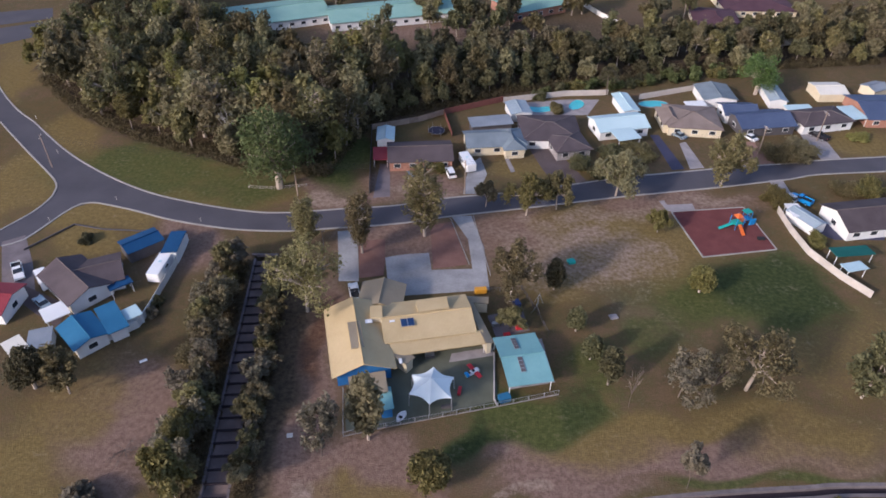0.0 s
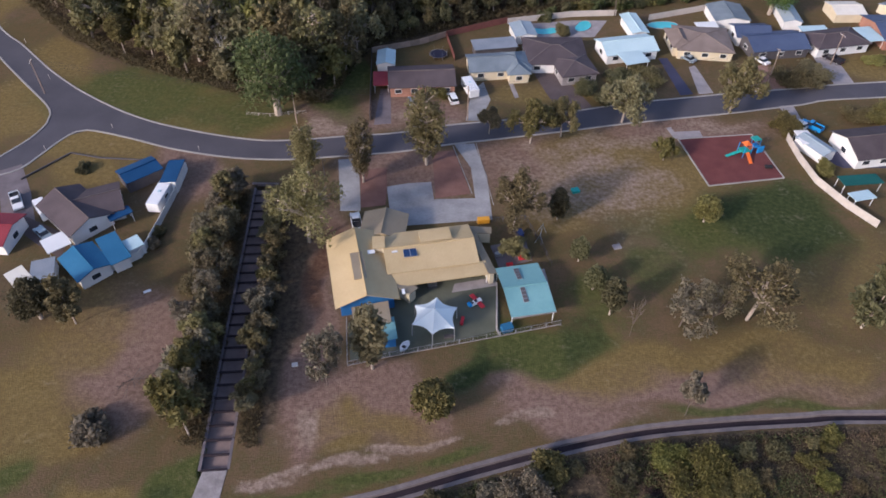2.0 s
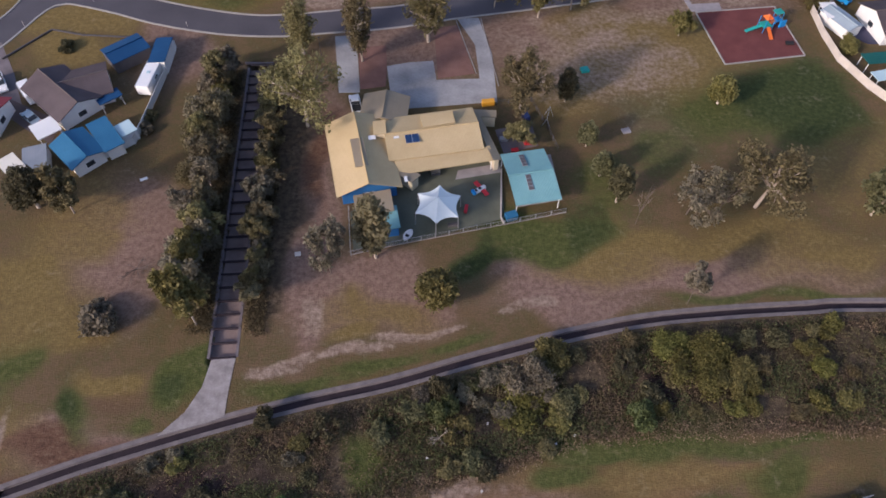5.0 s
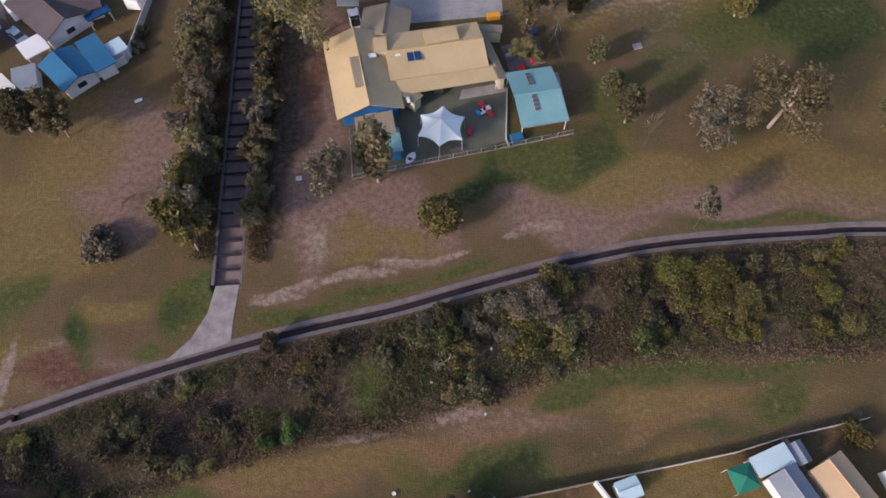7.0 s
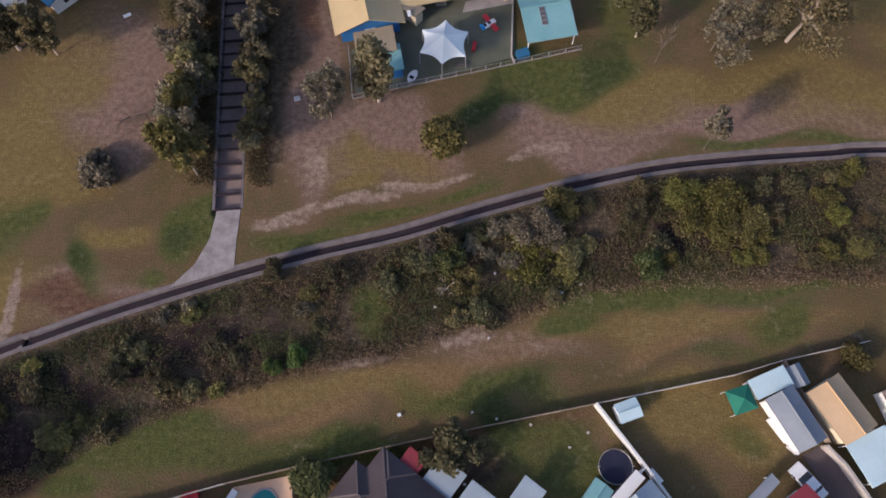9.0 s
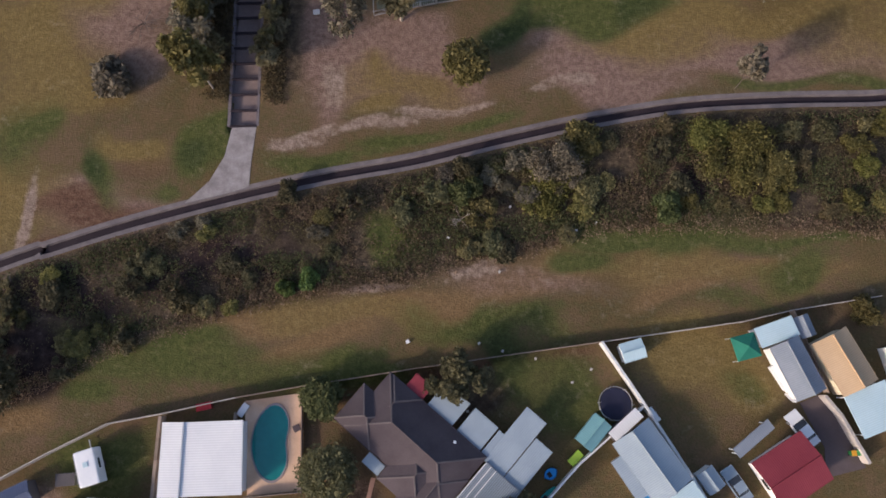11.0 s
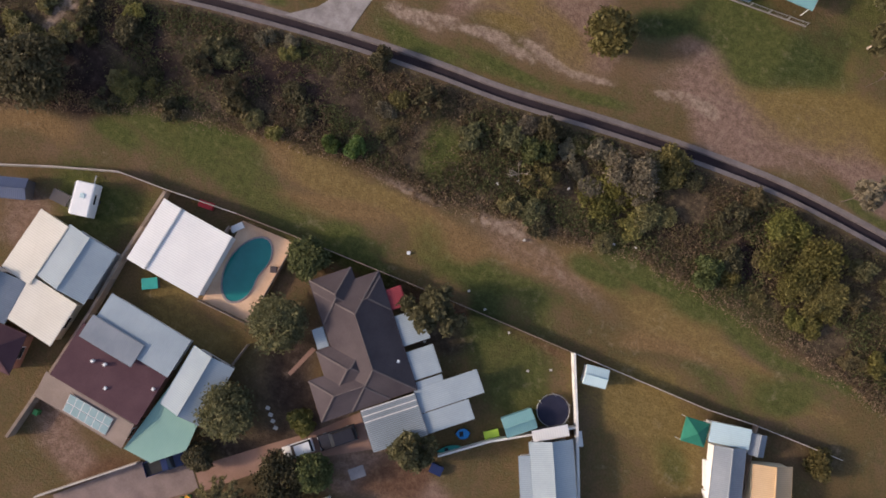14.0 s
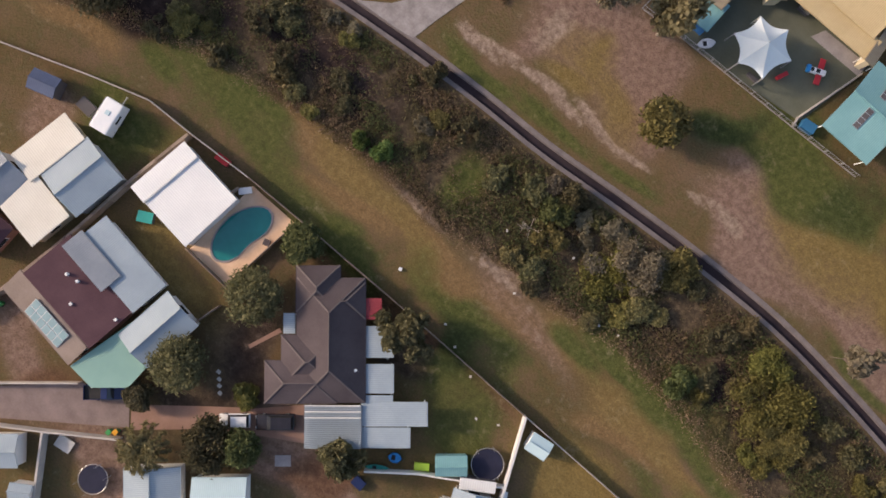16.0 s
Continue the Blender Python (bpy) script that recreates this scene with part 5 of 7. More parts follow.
for label, w in (
    ("brown tiled corner house with white gable and blue pergola roof", [
        W_(-70.6, 99.6, 319, 13.2, 8.9, R_BROWN, W_WHITE, rise=1.7, eave=2.7, ridge=RIDGE),
        W_(-67.1, 102.2, 25, 9.0, 9.0, R_BROWN, W_WHITE, rise=1.4, eave=2.7, ridge=RIDGE, turn=False),
        W_(-61.9, 98.9, 220, 4.4, 2.6, R_BLUE, W_WHITE, kind="flat", rise=0.2, eave=2.4, posts=True, windows=False),
        W_(-63.5, 86.0, -44, 8.1, 6.3, R_SKYBLUE, W_WHITE, rise=1.0, eave=2.6, turn=False),
        W_(-59.7, 89.4, 219, 3.7, 8.4, R_SKYBLUE, W_WHITE, kind="flat", rise=0.15, eave=2.6, windows=False),
        W_(-70.7, 90.8, 221, 4.3, 4.3, R_WHITE, W_WHITE, kind="flat", rise=0.1, eave=2.5, posts=True, windows=False),
    ]),
    ("red sheet-roofed house with white end wall", [W_(-84.3, 93.9, -3, 10.0, 8.7, R_RED, W_WHITE, rise=1.2, eave=2.8)]),
    ("brick house with brown tiled roof and carport", [
        W_(-6.0, 149.4, 5, 16.2, 10.0, R_BROWN, W_BRICK, rise=1.5, ridge=RIDGE),
        W_(-15.7, 148.7, 5, 3.8, 6.0, R_RED, W_WHITE, kind="flat", rise=0.1, eave=2.4, posts=True, windows=False)]),
    ("cream house with slate-blue tiled roof", [
        W_(12.9, 156.6, 7, 15.7, 8.9, R_SLATE, W_CREAM, rise=1.5, kind="halfhip"),
        W_(17.2, 156.1, 7, 5.7, 11.2, R_SLATE, W_CREAM, rise=1.3, kind="hip"),
        W_(12.3, 165.8, 11, 11.5, 5.0, R_ZINC_DARK, W_DARK, rise=0.2, kind="flat", windows=False)]),
    ("house with dark brown tiled roof and garage", [
        W_(27.5, 162.5, 1, 15.9, 13.9, R_BROWN, W_WHITE, rise=1.6, kind="hip", ridge=RIDGE),
        W_(31.6, 155.2, 13, 9.6, 9.6, R_BROWN, CONCRETE, rise=1.4, kind="hip", ridge=RIDGE)]),
    ("white house with ice-blue sheet roof", [
        W_(46.5, 166.0, 13, 14.4, 9.0, R_ICE, W_WHITE, rise=1.5),
        W_(46.8, 160.1, 17, 6.4, 7.0, R_ICE, W_WHITE, rise=0.3, kind="flat", posts=True, windows=False),
        W_(50.7, 177.9, 278, 11.2, 4.6, R_ICE, W_WHITE, rise=0.4, windows=False)]),
    ("fawn tiled house with pinkish walls", [
        W_(67.0, 169.5, -6, 14.5, 13.6, R_FAWN, W_CREAM, rise=1.5, kind="hip", ridge=R_FAWN),
        W_(61.0, 170.0, 1, 5.6, 10.5, R_FAWN, W_CREAM, rise=1.3, kind="hip", ridge=R_FAWN),
        W_(70.1, 177.4, 8, 5.8, 2.8, R_WHITE, W_WHITE, rise=0.1, kind="flat", windows=False)]),
    ("dark-walled house with navy sheet roof", [
        W_(85.5, 168.9, 8, 15.7, 10.1, R_NAVY, W_DARK, rise=1.6),
        W_(81.2, 174.5, 1, 9.8, 7.8, R_NAVY, W_WHITE, rise=1.3)]),
    ("white house with brown tiled roof and side porch", [
        W_(102.1, 170.9, 13, 15.7, 9.4, R_BROWN, W_WHITE, rise=1.4, kind="hip", ridge=RIDGE),
        W_(98.4, 175.6, 6, 7.4, 3.4, R_ICE, W_WHITE, rise=0.1, kind="flat", windows=False)]),
    ("brick house with navy sheet roof", [
        W_(123.8, 176.8, 1, 18.5, 15.2, R_NAVY, W_BRICK, rise=1.6),
        W_(112.1, 173.2, 9, 5.0, 7.4, R_ICE, W_WHITE, rise=0.1, kind="flat", posts=True, windows=False)]),
    ("brown-roofed house with white gable beside the reserve", [
        W_(96.1, 125.0, 10, 21.6, 10.8, R_BROWN, W_WHITE, rise=2.0, ridge=RIDGE)]),
):
    building("house", label, "house", w, "houses")
# far buildings beyond the wood
for label, w in (
    ("long school block with pale green sheet roof", [
        W_(-61.4, 244.7, 23, 36.9, 20.7, R_GREEN, W_WHITE, eave=3.2, rise=1.6), W_(-20.5, 248.5, 16, 45.3, 18.0, R_GREEN, W_WHITE, eave=3.2, rise=1.5)]),
    ("red brick block with pale green roof", [W_(30.4, 257.9, 29, 23.4, 17.0, R_GREEN, W_BRICK, eave=3.4, rise=0.8)]),
    ("maroon tiled house beyond the wood", [W_(95.7, 244.8, -8, 16.0, 21.2, R_MAROON, W_CREAM, rise=1.6, kind="hip")]),
    ("maroon tiled house beyond the wood", [W_(115.3, 263.2, -1, 26.7, 21.6, R_MAROON, W_CREAM, rise=1.6, kind="hip")]),
    ("white garage with grey roof", [W_(112.4, 231.6, 9, 8.1, 11.0, R_ZINC_DARK, W_WHITE, rise=0.8, windows=False)]),
):
    building("far_building", label, "building", w)

def home_at(x, y):
    return min((o for o in scene.objects if o.name.startswith("house") and not o.parent), key=lambda o: (o.location.x - x) ** 2 + (o.location.y - y) ** 2)


maroon = home_at(-27.8, -17.4)
panel_on("solar_collector", maroon, -27.7, -19.7, 5, 6.2, 2.5, 3.12, 14, SOLAR_PALE, 2, 6)
for x, y, z in ((-31.1, -14.0, 3.15), (-29.6, -13.5, 3.1), (-27.8, -15.8, 3.1), (-22.9, -12.6, 2.9)):
    flue(maroon, x, y, z)
AWNING = [(-21.8, -20.9), (-18.0, -20.4), (-15.2, -16.7), (-15.9, -13.2), (-21.6, -11.4)]
part("awning", slab(AWNING, 2.3, 2.4), R_GREEN, maroon, "pale green sheet awning", maroon.matrix_basis.inverted())
for x, y in AWNING[1:4]:
    part("post", rod((x, y, 0), (x, y, 2.3), 0.07, 8), TRIM, maroon, m=maroon.matrix_basis.inverted())
brown = home_at(-5.1, 7.7)
for x, y, z in ((-2.2, 5.8, 4.0), (0.3, 7.6, 2.9)):
    flue(brown, x, y, z, P_WHITE)
for k in range(22):
    f = k / 21
    m = brown.matrix_basis.inverted() @ pose(0, 0, 0)
    ax, ay = 0.0, -0.2
    bx, by = 4.2, -3.4
    cx, cy = 4.3, 5.4
    px, py = ax + (bx - ax) * f, ay + (by - ay) * f
    wide = 0.28 if k in (0, 3, 6) else 0.1
    part("roof_rib", strip((px, py, 2.86 if k in (0, 3, 6) else 2.82), (px + cx - ax, py + cy - ay, 2.86 if k in (0, 3, 6) else 2.82), 0.12, wide), R_WHITE if k in (0, 3, 6) else R_ZINC, brown, m=m)

# pools
def kidney(L, W, n=40, dent=0.16):
    out = []
    for i in range(n):
        a = 2 * math.pi * i / n
        y = math.sin(a) * W / 2
        x = math.cos(a) * L / 2
        y = y * (1 - dent * 2.0 * max(0.0, math.sin(a)) * math.exp(-(x / (L * 0.2)) ** 2)) + dent * 0.6 * W * abs(x / (L / 2)) ** 1.5
        out.append((x, y))
    my = (max(p[1] for p in out) + min(p[1] for p in out)) / 2
    return [(x, y - my) for x, y in out]


def pool(x, y, ang, L, W, water, deck=None, dent=0.16):
    t = thing("swimming_pool", x, y, 0, ang, "kidney-shaped teal swimming pool with pale coping" if deck else "small bright turquoise backyard swimming pool", "swimming pool")
    shape = kidney(L, W, dent=dent)
    part("water", slab(shape, 0.0, 0.1), water, t)
    bm = bmesh.new()
    n = len(shape)
    rows = [[bm.verts.new((px * f, py * f, z)) for px, py in shape] for f, z in ((0.985, 0.02), (0.985, 0.2), (1.045, 0.2), (1.045, 0.0))]
    for r, s in zip(rows, rows[1:]):
        for i in range(n):
            bm.faces.new((r[i], r[(i + 1) % n], s[(i + 1) % n], s[i]))
    bmesh.ops.recalc_face_normals(bm, faces=bm.faces)
    part("coping", bm, CONCRETE, t)
    return t


pool(-23.1, 5.8, -87, 9.4, 4.9, WATER, True, 0.11)
plate("pool_deck", [(-26.9, 10.7), (-19.6, 12.2), (-18.4, 0.3), (-25.2, -0.8)], PAVE_TAN, "tan paved pool surround", "paving", 0.07)
pool(26.9, 177.7, 5, 8.5, 4.0, WATER_PALE)
pool(37.7, 180.8, 60, 7.0, 4.0, WATER_PALE, None, 0.05)
pool(59.8, 182.0, 5, 8.5, 4.2, WATER_PALE, None, 0.02)
plate("pool_deck_2", [(19.2, 181.4), (35.0, 184.3), (44.8, 184.5), (40.0, 175.0), (20.1, 172.9)], CONCRETE, "pale concrete pool surround", "paving", 0.05)

# ---- vehicles ----
def vehicle(name, label, x, y, ang, paint, L=4.6, W=1.8, style="car"):
    t = thing(name, x, y, 0, ang, label, "vehicle")
    h = {"car": 1.45, "suv": 1.75, "ute": 1.75, "wagon": 1.5}[style]
    a = L / 2
    hood = {"car": 0.78, "suv": 1.0, "ute": 1.0, "wagon": 0.8}[style]
    prof = [(-a, 0.35), (-a, hood), (-a * 0.97, hood + 0.08), (a * 0.45, hood + 0.08), (a * 0.92, hood - 0.08), (a, hood - 0.25), (a, 0.35)]
    bm = bmesh.new()
    rows = []
    for s, in_ in ((-1, 0.08), (-1, 0.0), (1, 0.0), (1, 0.08)):
        rows.append([bm.verts.new((px * (1 - 0.02 * (in_ > 0)), s * (W / 2 - in_), pz + (0.0 if in_ else -0.04 if pz > 0.4 else 0.06))) for px, pz in prof])
    for r, s in zip(rows, rows[1:]):
        for i in range(len(prof)):
            j = (i + 1) % len(prof)
            bm.faces.new((r[i], r[j], s[j], s[i]))
    bm.faces.new(rows[0])
    bm.faces.new(rows[-1][::-1])
    bmesh.ops.recalc_face_normals(bm, faces=bm.faces)
    part("body", bm, paint, t)
    c0, c1 = {"car": (-0.62, 0.42), "suv": (-0.93, 0.42), "ute": (-0.12, 0.45), "wagon": (-0.93, 0.42)}[style]
    r0, r1 = {"car": (-0.38, 0.12), "suv": (-0.85, 0.15), "ute": (-0.06, 0.2), "wagon": (-0.82, 0.12)}[style]
    base = hood + 0.06
    bm = bmesh.new()
    low = [bm.verts.new(v) for v in ((c0 * a, -W * 0.46, base), (c1 * a, -W * 0.46, base), (c1 * a, W * 0.46, base), (c0 * a, W * 0.46, base))]
    top = [bm.verts.new(v) for v in ((r0 * a, -W * 0.37, h - 0.05), (r1 * a, -W * 0.37, h - 0.05), (r1 * a, W * 0.37, h - 0.05), (r0 * a, W * 0.37, h - 0.05))]
    for i in range(4):
        bm.faces.new((low[i], low[(i + 1) % 4], top[(i + 1) % 4], top[i]))
    bm.faces.new(top)
    part("window_glass", bm, GLASS, t)
    part("cabin_roof", box((r0 + r1) / 2 * a, 0, h - 0.02, (r1 - r0) * a + 0.12, W * 0.76, 0.08, 0.03), paint, t)
    if style == "ute":
        tray = bmesh.new()
        for sy in (-1, 1):
            add_box(tray, -a * 0.56, sy * (W / 2 - 0.06), hood + 0.22, a * 0.84, 0.06, 0.35)
        add_box(tray, -a * 0.97, 0, hood + 0.22, 0.06, W - 0.1, 0.35)
        part("tray", tray, paint, t)
        part("tray_floor", box(-a * 0.56, 0, hood + 0.1, a * 0.8, W - 0.25, 0.03), BLACK, t)
    for sx in (-0.62, 0.62):
        for sy in (-1, 1):
            w = part("wheel", rod((sx * a, sy * (W / 2 - 0.2), 0.33), (sx * a, sy * (W / 2 + 0.01), 0.33), 0.33, 16), BLACK, t)
            part("rim", rod((sx * a, sy * (W / 2 + 0.005), 0.33), (sx * a, sy * (W / 2 + 0.03), 0.33), 0.2, 12), STEEL, w)
    for sy in (-1, 1):
        part("headlight", box(a * 0.985, sy * W * 0.36, hood - 0.2, 0.08, 0.32, 0.14, 0.02), P_WHITE, t)
        part("tail_light", box(-a * 0.99, sy * W * 0.38, hood - 0.1, 0.06, 0.26, 0.16, 0.02), P_RED, t)
    return t


vehicle("sedan", "white sedan parked beside the house", 43.7, 11.9, 128, P_WHITE, 4.8, 1.85)
vehicle("sedan", "silver-blue sedan parked by a shed", 35.4, 4.7, 126, P_SILVER, 4.5, 1.8)
vehicle("hatchback", "white hatchback with dark glass on a paved driveway", -3.8, -9.1, -127, P_WHITE, 4.0, 1.75, "wagon")
vehicle("four_wheel_drive", "black four-wheel drive on a paved driveway", -0.5, -5.0, -127, P_BLACK, 5.0, 1.95, "suv")
vehicle("utility_truck", "navy utility truck with an open tray", -16.7, -20.0, 53, P_NAVY, 5.3, 1.9, "ute")
vehicle("utility_truck", "white utility truck with ladder rack", -84.6, 104.1, -57, P_WHITE, 5.3, 1.9, "ute")
vehicle("sedan", "silver sedan under the side of a house", -75.8, 95.3, 140, P_SILVER, 4.5, 1.8)
vehicle("utility_truck", "white utility truck beside the centre", -16.9, 99.3, 104, P_WHITE, 5.2, 1.9, "ute")
vehicle("hatchback", "blue hatchback on a front lawn", -7.9, 141.6, 100, P_SILVER, 4.0, 1.75, "wagon")
vehicle("four_wheel_drive", "white four-wheel drive on a front lawn", 1.6, 143.0, 105, P_WHITE, 4.7, 1.9, "suv")
vehicle("utility_truck", "white utility truck on a dark driveway", 27.6, 158.1, 120, P_WHITE, 5.0, 1.85, "ute")
vehicle("sedan", "white sedan before a navy-roofed house", 80.8, 162.5, 125, P_WHITE, 4.6, 1.8)
vehicle("utility_truck", "black utility truck on a concrete driveway", 99.7, 163.5, 125, P_BLACK, 5.3, 1.9, "ute")
vehicle("sedan", "pale blue sedan on a driveway", 62.2, 163.1, 130, P_SILVER, 4.5, 1.8)
vehicle("hatchback", "white hatchback on a driveway by the reserve", 80.3, 134.0, 130, P_WHITE, 4.0, 1.75, "wagon")
vehicle("utility_truck", "bright blue utility truck by the reserve", 83.0, 133.3, 130, P_BLUE, 5.2, 1.9, "ute")


def caravan(x, y, ang, L=5.2, W=2.4, label="white caravan parked in a back yard"):
    t = thing("caravan", x, y, 0, ang, label, "caravan")
    part("body", box(0, 0, 1.55, L, W, 2.1, 0.18), P_WHITE, t)
    part("roof_hatch", box(0.4, 0, 2.64, 0.6, 0.6, 0.12, 0.03), R_ICE, t)
    for sy in (-1, 1):
        w = part("window", box(0.2, sy * W / 2, 1.8, 1.4, 0.06, 0.6, 0.02), TRIM, t)
        part("pane", box(0.2, sy * (W / 2 + 0.02), 1.8, 1.25, 0.06, 0.48), GLASS, w)
        part("wheel", rod((0, sy * (W / 2 - 0.25), 0.32), (0, sy * (W / 2 - 0.05), 0.32), 0.32, 14), BLACK, t)
    part("awning_roll", rod((-L / 2 + 0.2, W / 2 + 0.06, 2.4), (L / 2 - 0.2, W / 2 + 0.06, 2.4), 0.09, 8), R_ZINC_DARK, t)
    part("drawbar", strip((L / 2, 0, 0.45), (L / 2 + 1.2, 0, 0.45), 0.12, 0.1), STEEL, t)
    part("jockey_wheel", rod((L / 2 + 1.1, 0, 0), (L / 2 + 1.1, 0, 0.6), 0.05, 8), STEEL, t)
    return t


caravan(-44.7, 1.5, 112, 4.4, 2.5)
caravan(-56.2, 105.0, 85, 7.2, 2.5, "long white caravan along the side fence")
caravan(5.8, 146.7, 108, 6.5, 2.5, "white caravan on a front driveway")
caravan(-77.7, 100.9, 129, 5.0, 2.0, "low white trailer beside the house")

# ---- trampolines, bins, small yard things ----
def trampoline(x, y, r, label="round trampoline with dark blue mat"):
    t = thing("trampoline", x, y, 0, 0, label, "trampoline", "trampolines")
    bm = bmesh.new()
    bmesh.ops.create_cone(bm, cap_ends=True, segments=36, radius1=r * 0.95, radius2=r * 0.95, depth=0.04, matrix=Matrix.Translation((0, 0, 0.85)))
    part("jumping_mat", bm, NET, t)
    bm = bmesh.new()
    n = 36
    for i in range(n):
        a, b = 2 * math.pi * i / n, 2 * math.pi * (i + 1) / n
        add_rod(bm, (r * math.cos(a), r * math.sin(a), 0.88), (r * math.cos(b), r * math.sin(b), 0.88), 0.035, 6)
    part("ring", bm, STEEL, t)
    for i in range(6):
        a = 2 * math.pi * i / 6
        part("leg", rod((r * math.cos(a), r * math.sin(a), 0), (r * math.cos(a), r * math.sin(a), 0.88), 0.04, 6), STEEL, t)
        part("net_pole", rod((r * math.cos(a), r * math.sin(a), 0.88), (r * math.cos(a), r * math.sin(a), 2.2), 0.025, 6), STEEL, t)


trampoline(20.3, 13.5, 2.1)
trampoline(-8.7, -27.8, 1.9)
trampoline(-2.1, 163.6, 2.2)


def wheelie_bin(x, y, ang, lid, label):
    t = thing("wheelie_bin", x, y, 0, ang, label, "bin", "bins")
    bm = bmesh.new()
    r = bmesh.ops.create_cube(bm, size=1, matrix=Matrix.Translation((0, 0, 0.5)) @ Matrix.Diagonal((0.55, 0.6, 0.95, 1)))
    for v in r["verts"]:
        if v.co.z < 0.3:
            v.co.x *= 0.8
            v.co.y *= 0.8
    part("tub", bm, P_GREEN, t)
    part("lid", box(0, 0.02, 1.01, 0.62, 0.7, 0.08, 0.03), lid, t)
    for sx in (-1, 1):
        part("wheel", rod((sx * 0.24, -0.28, 0.1), (sx * 0.3, -0.28, 0.1), 0.1, 10), BLACK, t)


wheelie_bin(-12.3, -22.7, 10, P_GREEN, "green wheelie bin with green lid")
wheelie_bin(-11.8, -22.0, 10, P_YELLOW, "green wheelie bin with yellow lid")
wheelie_bin(-34.0, -24.2, 10, P_GREEN, "green wheelie bin with green lid")
wheelie_bin(49.8, 9.4, 10, P_YELLOW, "green wheelie bin with yellow lid")
wheelie_bin(50.5, 9.5, 10, P_GREEN, "green wheelie bin with green lid")


def canopy(x, y, ang, s, material, label):
    t = thing("canopy", x, y, 0, ang, label, "canopy")
    bm = bmesh.new()
    c = [bm.verts.new((sx * s / 2, sy * s / 2, 2.1)) for sx, sy in ((-1, -1), (1, -1), (1, 1), (-1, 1))]
    d = [bm.verts.new((v.co.x, v.co.y, 1.85)) for v in c]
    tip = bm.verts.new((0, 0, 3.0))
    for i in range(4):
        j = (i + 1) % 4
        bm.faces.new((c[i], c[j], tip))
        bm.faces.new((d[i], d[j], c[j], c[i]))
    part("cloth", bm, material, t)
    for v in ((-1, -1), (1, -1), (1, 1), (-1, 1)):
        part("leg", rod((v[0] * s / 2 * 0.97, v[1] * s / 2 * 0.97, 0), (v[0] * s / 2 * 0.97, v[1] * s / 2 * 0.97, 2.0), 0.03, 6), P_WHITE, t)


canopy(36.4, 21.6, 18, 3.1, CANOPY_GREEN, "green pop-up canopy on white legs")


def kayak(x, y, ang, material, L=3.2, W=0.75, label="blue plastic kayak lying on the ground", name="kayak"):
    t = thing(name, x, y, 0, ang, label, "boat")
    bm = bmesh.new()
    rows = []
    for i in range(13):
        u = i / 12 * 2 - 1
        w = W / 2 * (1 - abs(u) ** 2.6) + 0.02
        rows.append([bm.verts.new((u * L / 2, w * math.cos(a), 0.02 + 0.3 * (1 - math.sin(a)) / 1 * (0.75 + 0.25 * u * u))) for a in (math.pi, 1.25 * math.pi / 1.0, 1.5 * math.pi, 1.75 * math.pi, 2 * math.pi)])
    for r, s in zip(rows, rows[1:]):
        for k in range(4):
            bm.faces.new((r[k], r[k + 1], s[k + 1], s[k]))
    for v in bm.verts:
        v.co.z = 0.62 - v.co.z if v.co.z < 0.62 else 0.02
    bmesh.ops.recalc_face_normals(bm, faces=bm.faces)
    part("hull", bm, material, t)
    part("deck", slab([(u / 12 * L - L / 2, (W / 2 * (1 - abs(u / 6 - 1) ** 2.6)) * 0.8) for u in range(1, 12)] + [(u / 12 * L - L / 2, -(W / 2 * (1 - abs(u / 6 - 1) ** 2.6)) * 0.8) for u in range(11, 0, -1)], 0.26, 0.34), material, t)
    part("seat", box(-0.1 * L, 0, 0.36, 0.5, W * 0.5, 0.1, 0.03), BLACK, t)


kayak(12.1, 1.8, 47, P_TEAL, 3.2, 0.8, "teal plastic kayak by the fence")
kayak(12.5, 4.4, 40, P_BLUE, 1.9, 1.3, "small bright blue plastic boat", "dinghy")
kayak(-6.1, 70.0, 61, P_WHITE, 2.6, 1.3, "white dinghy in the play yard", "dinghy")


def crate(name, label, cat, x, y, ang, sx, sy, sz, material, lid=None):
    t = thing(name, x, y, 0, ang, label, cat)
    part("body", box(0, 0, sz / 2, sx, sy, sz, 0.05), material, t)
    part("rim", box(0, 0, sz, sx + 0.06, sy + 0.06, 0.08, 0.02), lid or material, t)


crate("toy_box", "lime green plastic box by the fence", "box", 15.5, 6.5, 48, 1.9, 0.9, 0.6, P_LIME)
crate("skip_bin", "orange skip bin beside the car park", "skip", 7.6, 100.3, 8, 2.3, 1.0, 1.0, P_YELLOW)
crate("water_tank_box", "blue bin by the shed corner", "bin", 10.7, 73.8, 20, 1.9, 1.3, 1.0, R_SKYBLUE)
crate("water_tank_box", "dark blue tank in the side yard", "tank", 14.4, 96.5, 20, 1.0, 1.6, 1.2, P_NAVY)
crate("garden_bench", "dark wooden garden bench", "bench", 25.2, 12.4, -50, 1.9, 0.8, 0.45, W_DARK, TRIM)
crate("stack_of_sheets", "stack of white roofing sheets", "roofing sheets", 21.4, 11.0, 45, 4.6, 1.4, 1.9, W_DARK, R_WHITE)
crate("mower", "red ride-on mower by the white shed", "mower", -31.9, 9.7, 16, 1.9, 0.9, 0.7, P_RED, P_RED)
crate("deck_chairs", "white folded pool chairs", "chair", -26.9, 9.6, 60, 1.7, 0.8, 0.5, P_WHITE)
crate("pool_table", "small dark outdoor table", "table", -19.8, 7.8, 30, 0.8, 0.8, 0.5, R_BROWN)
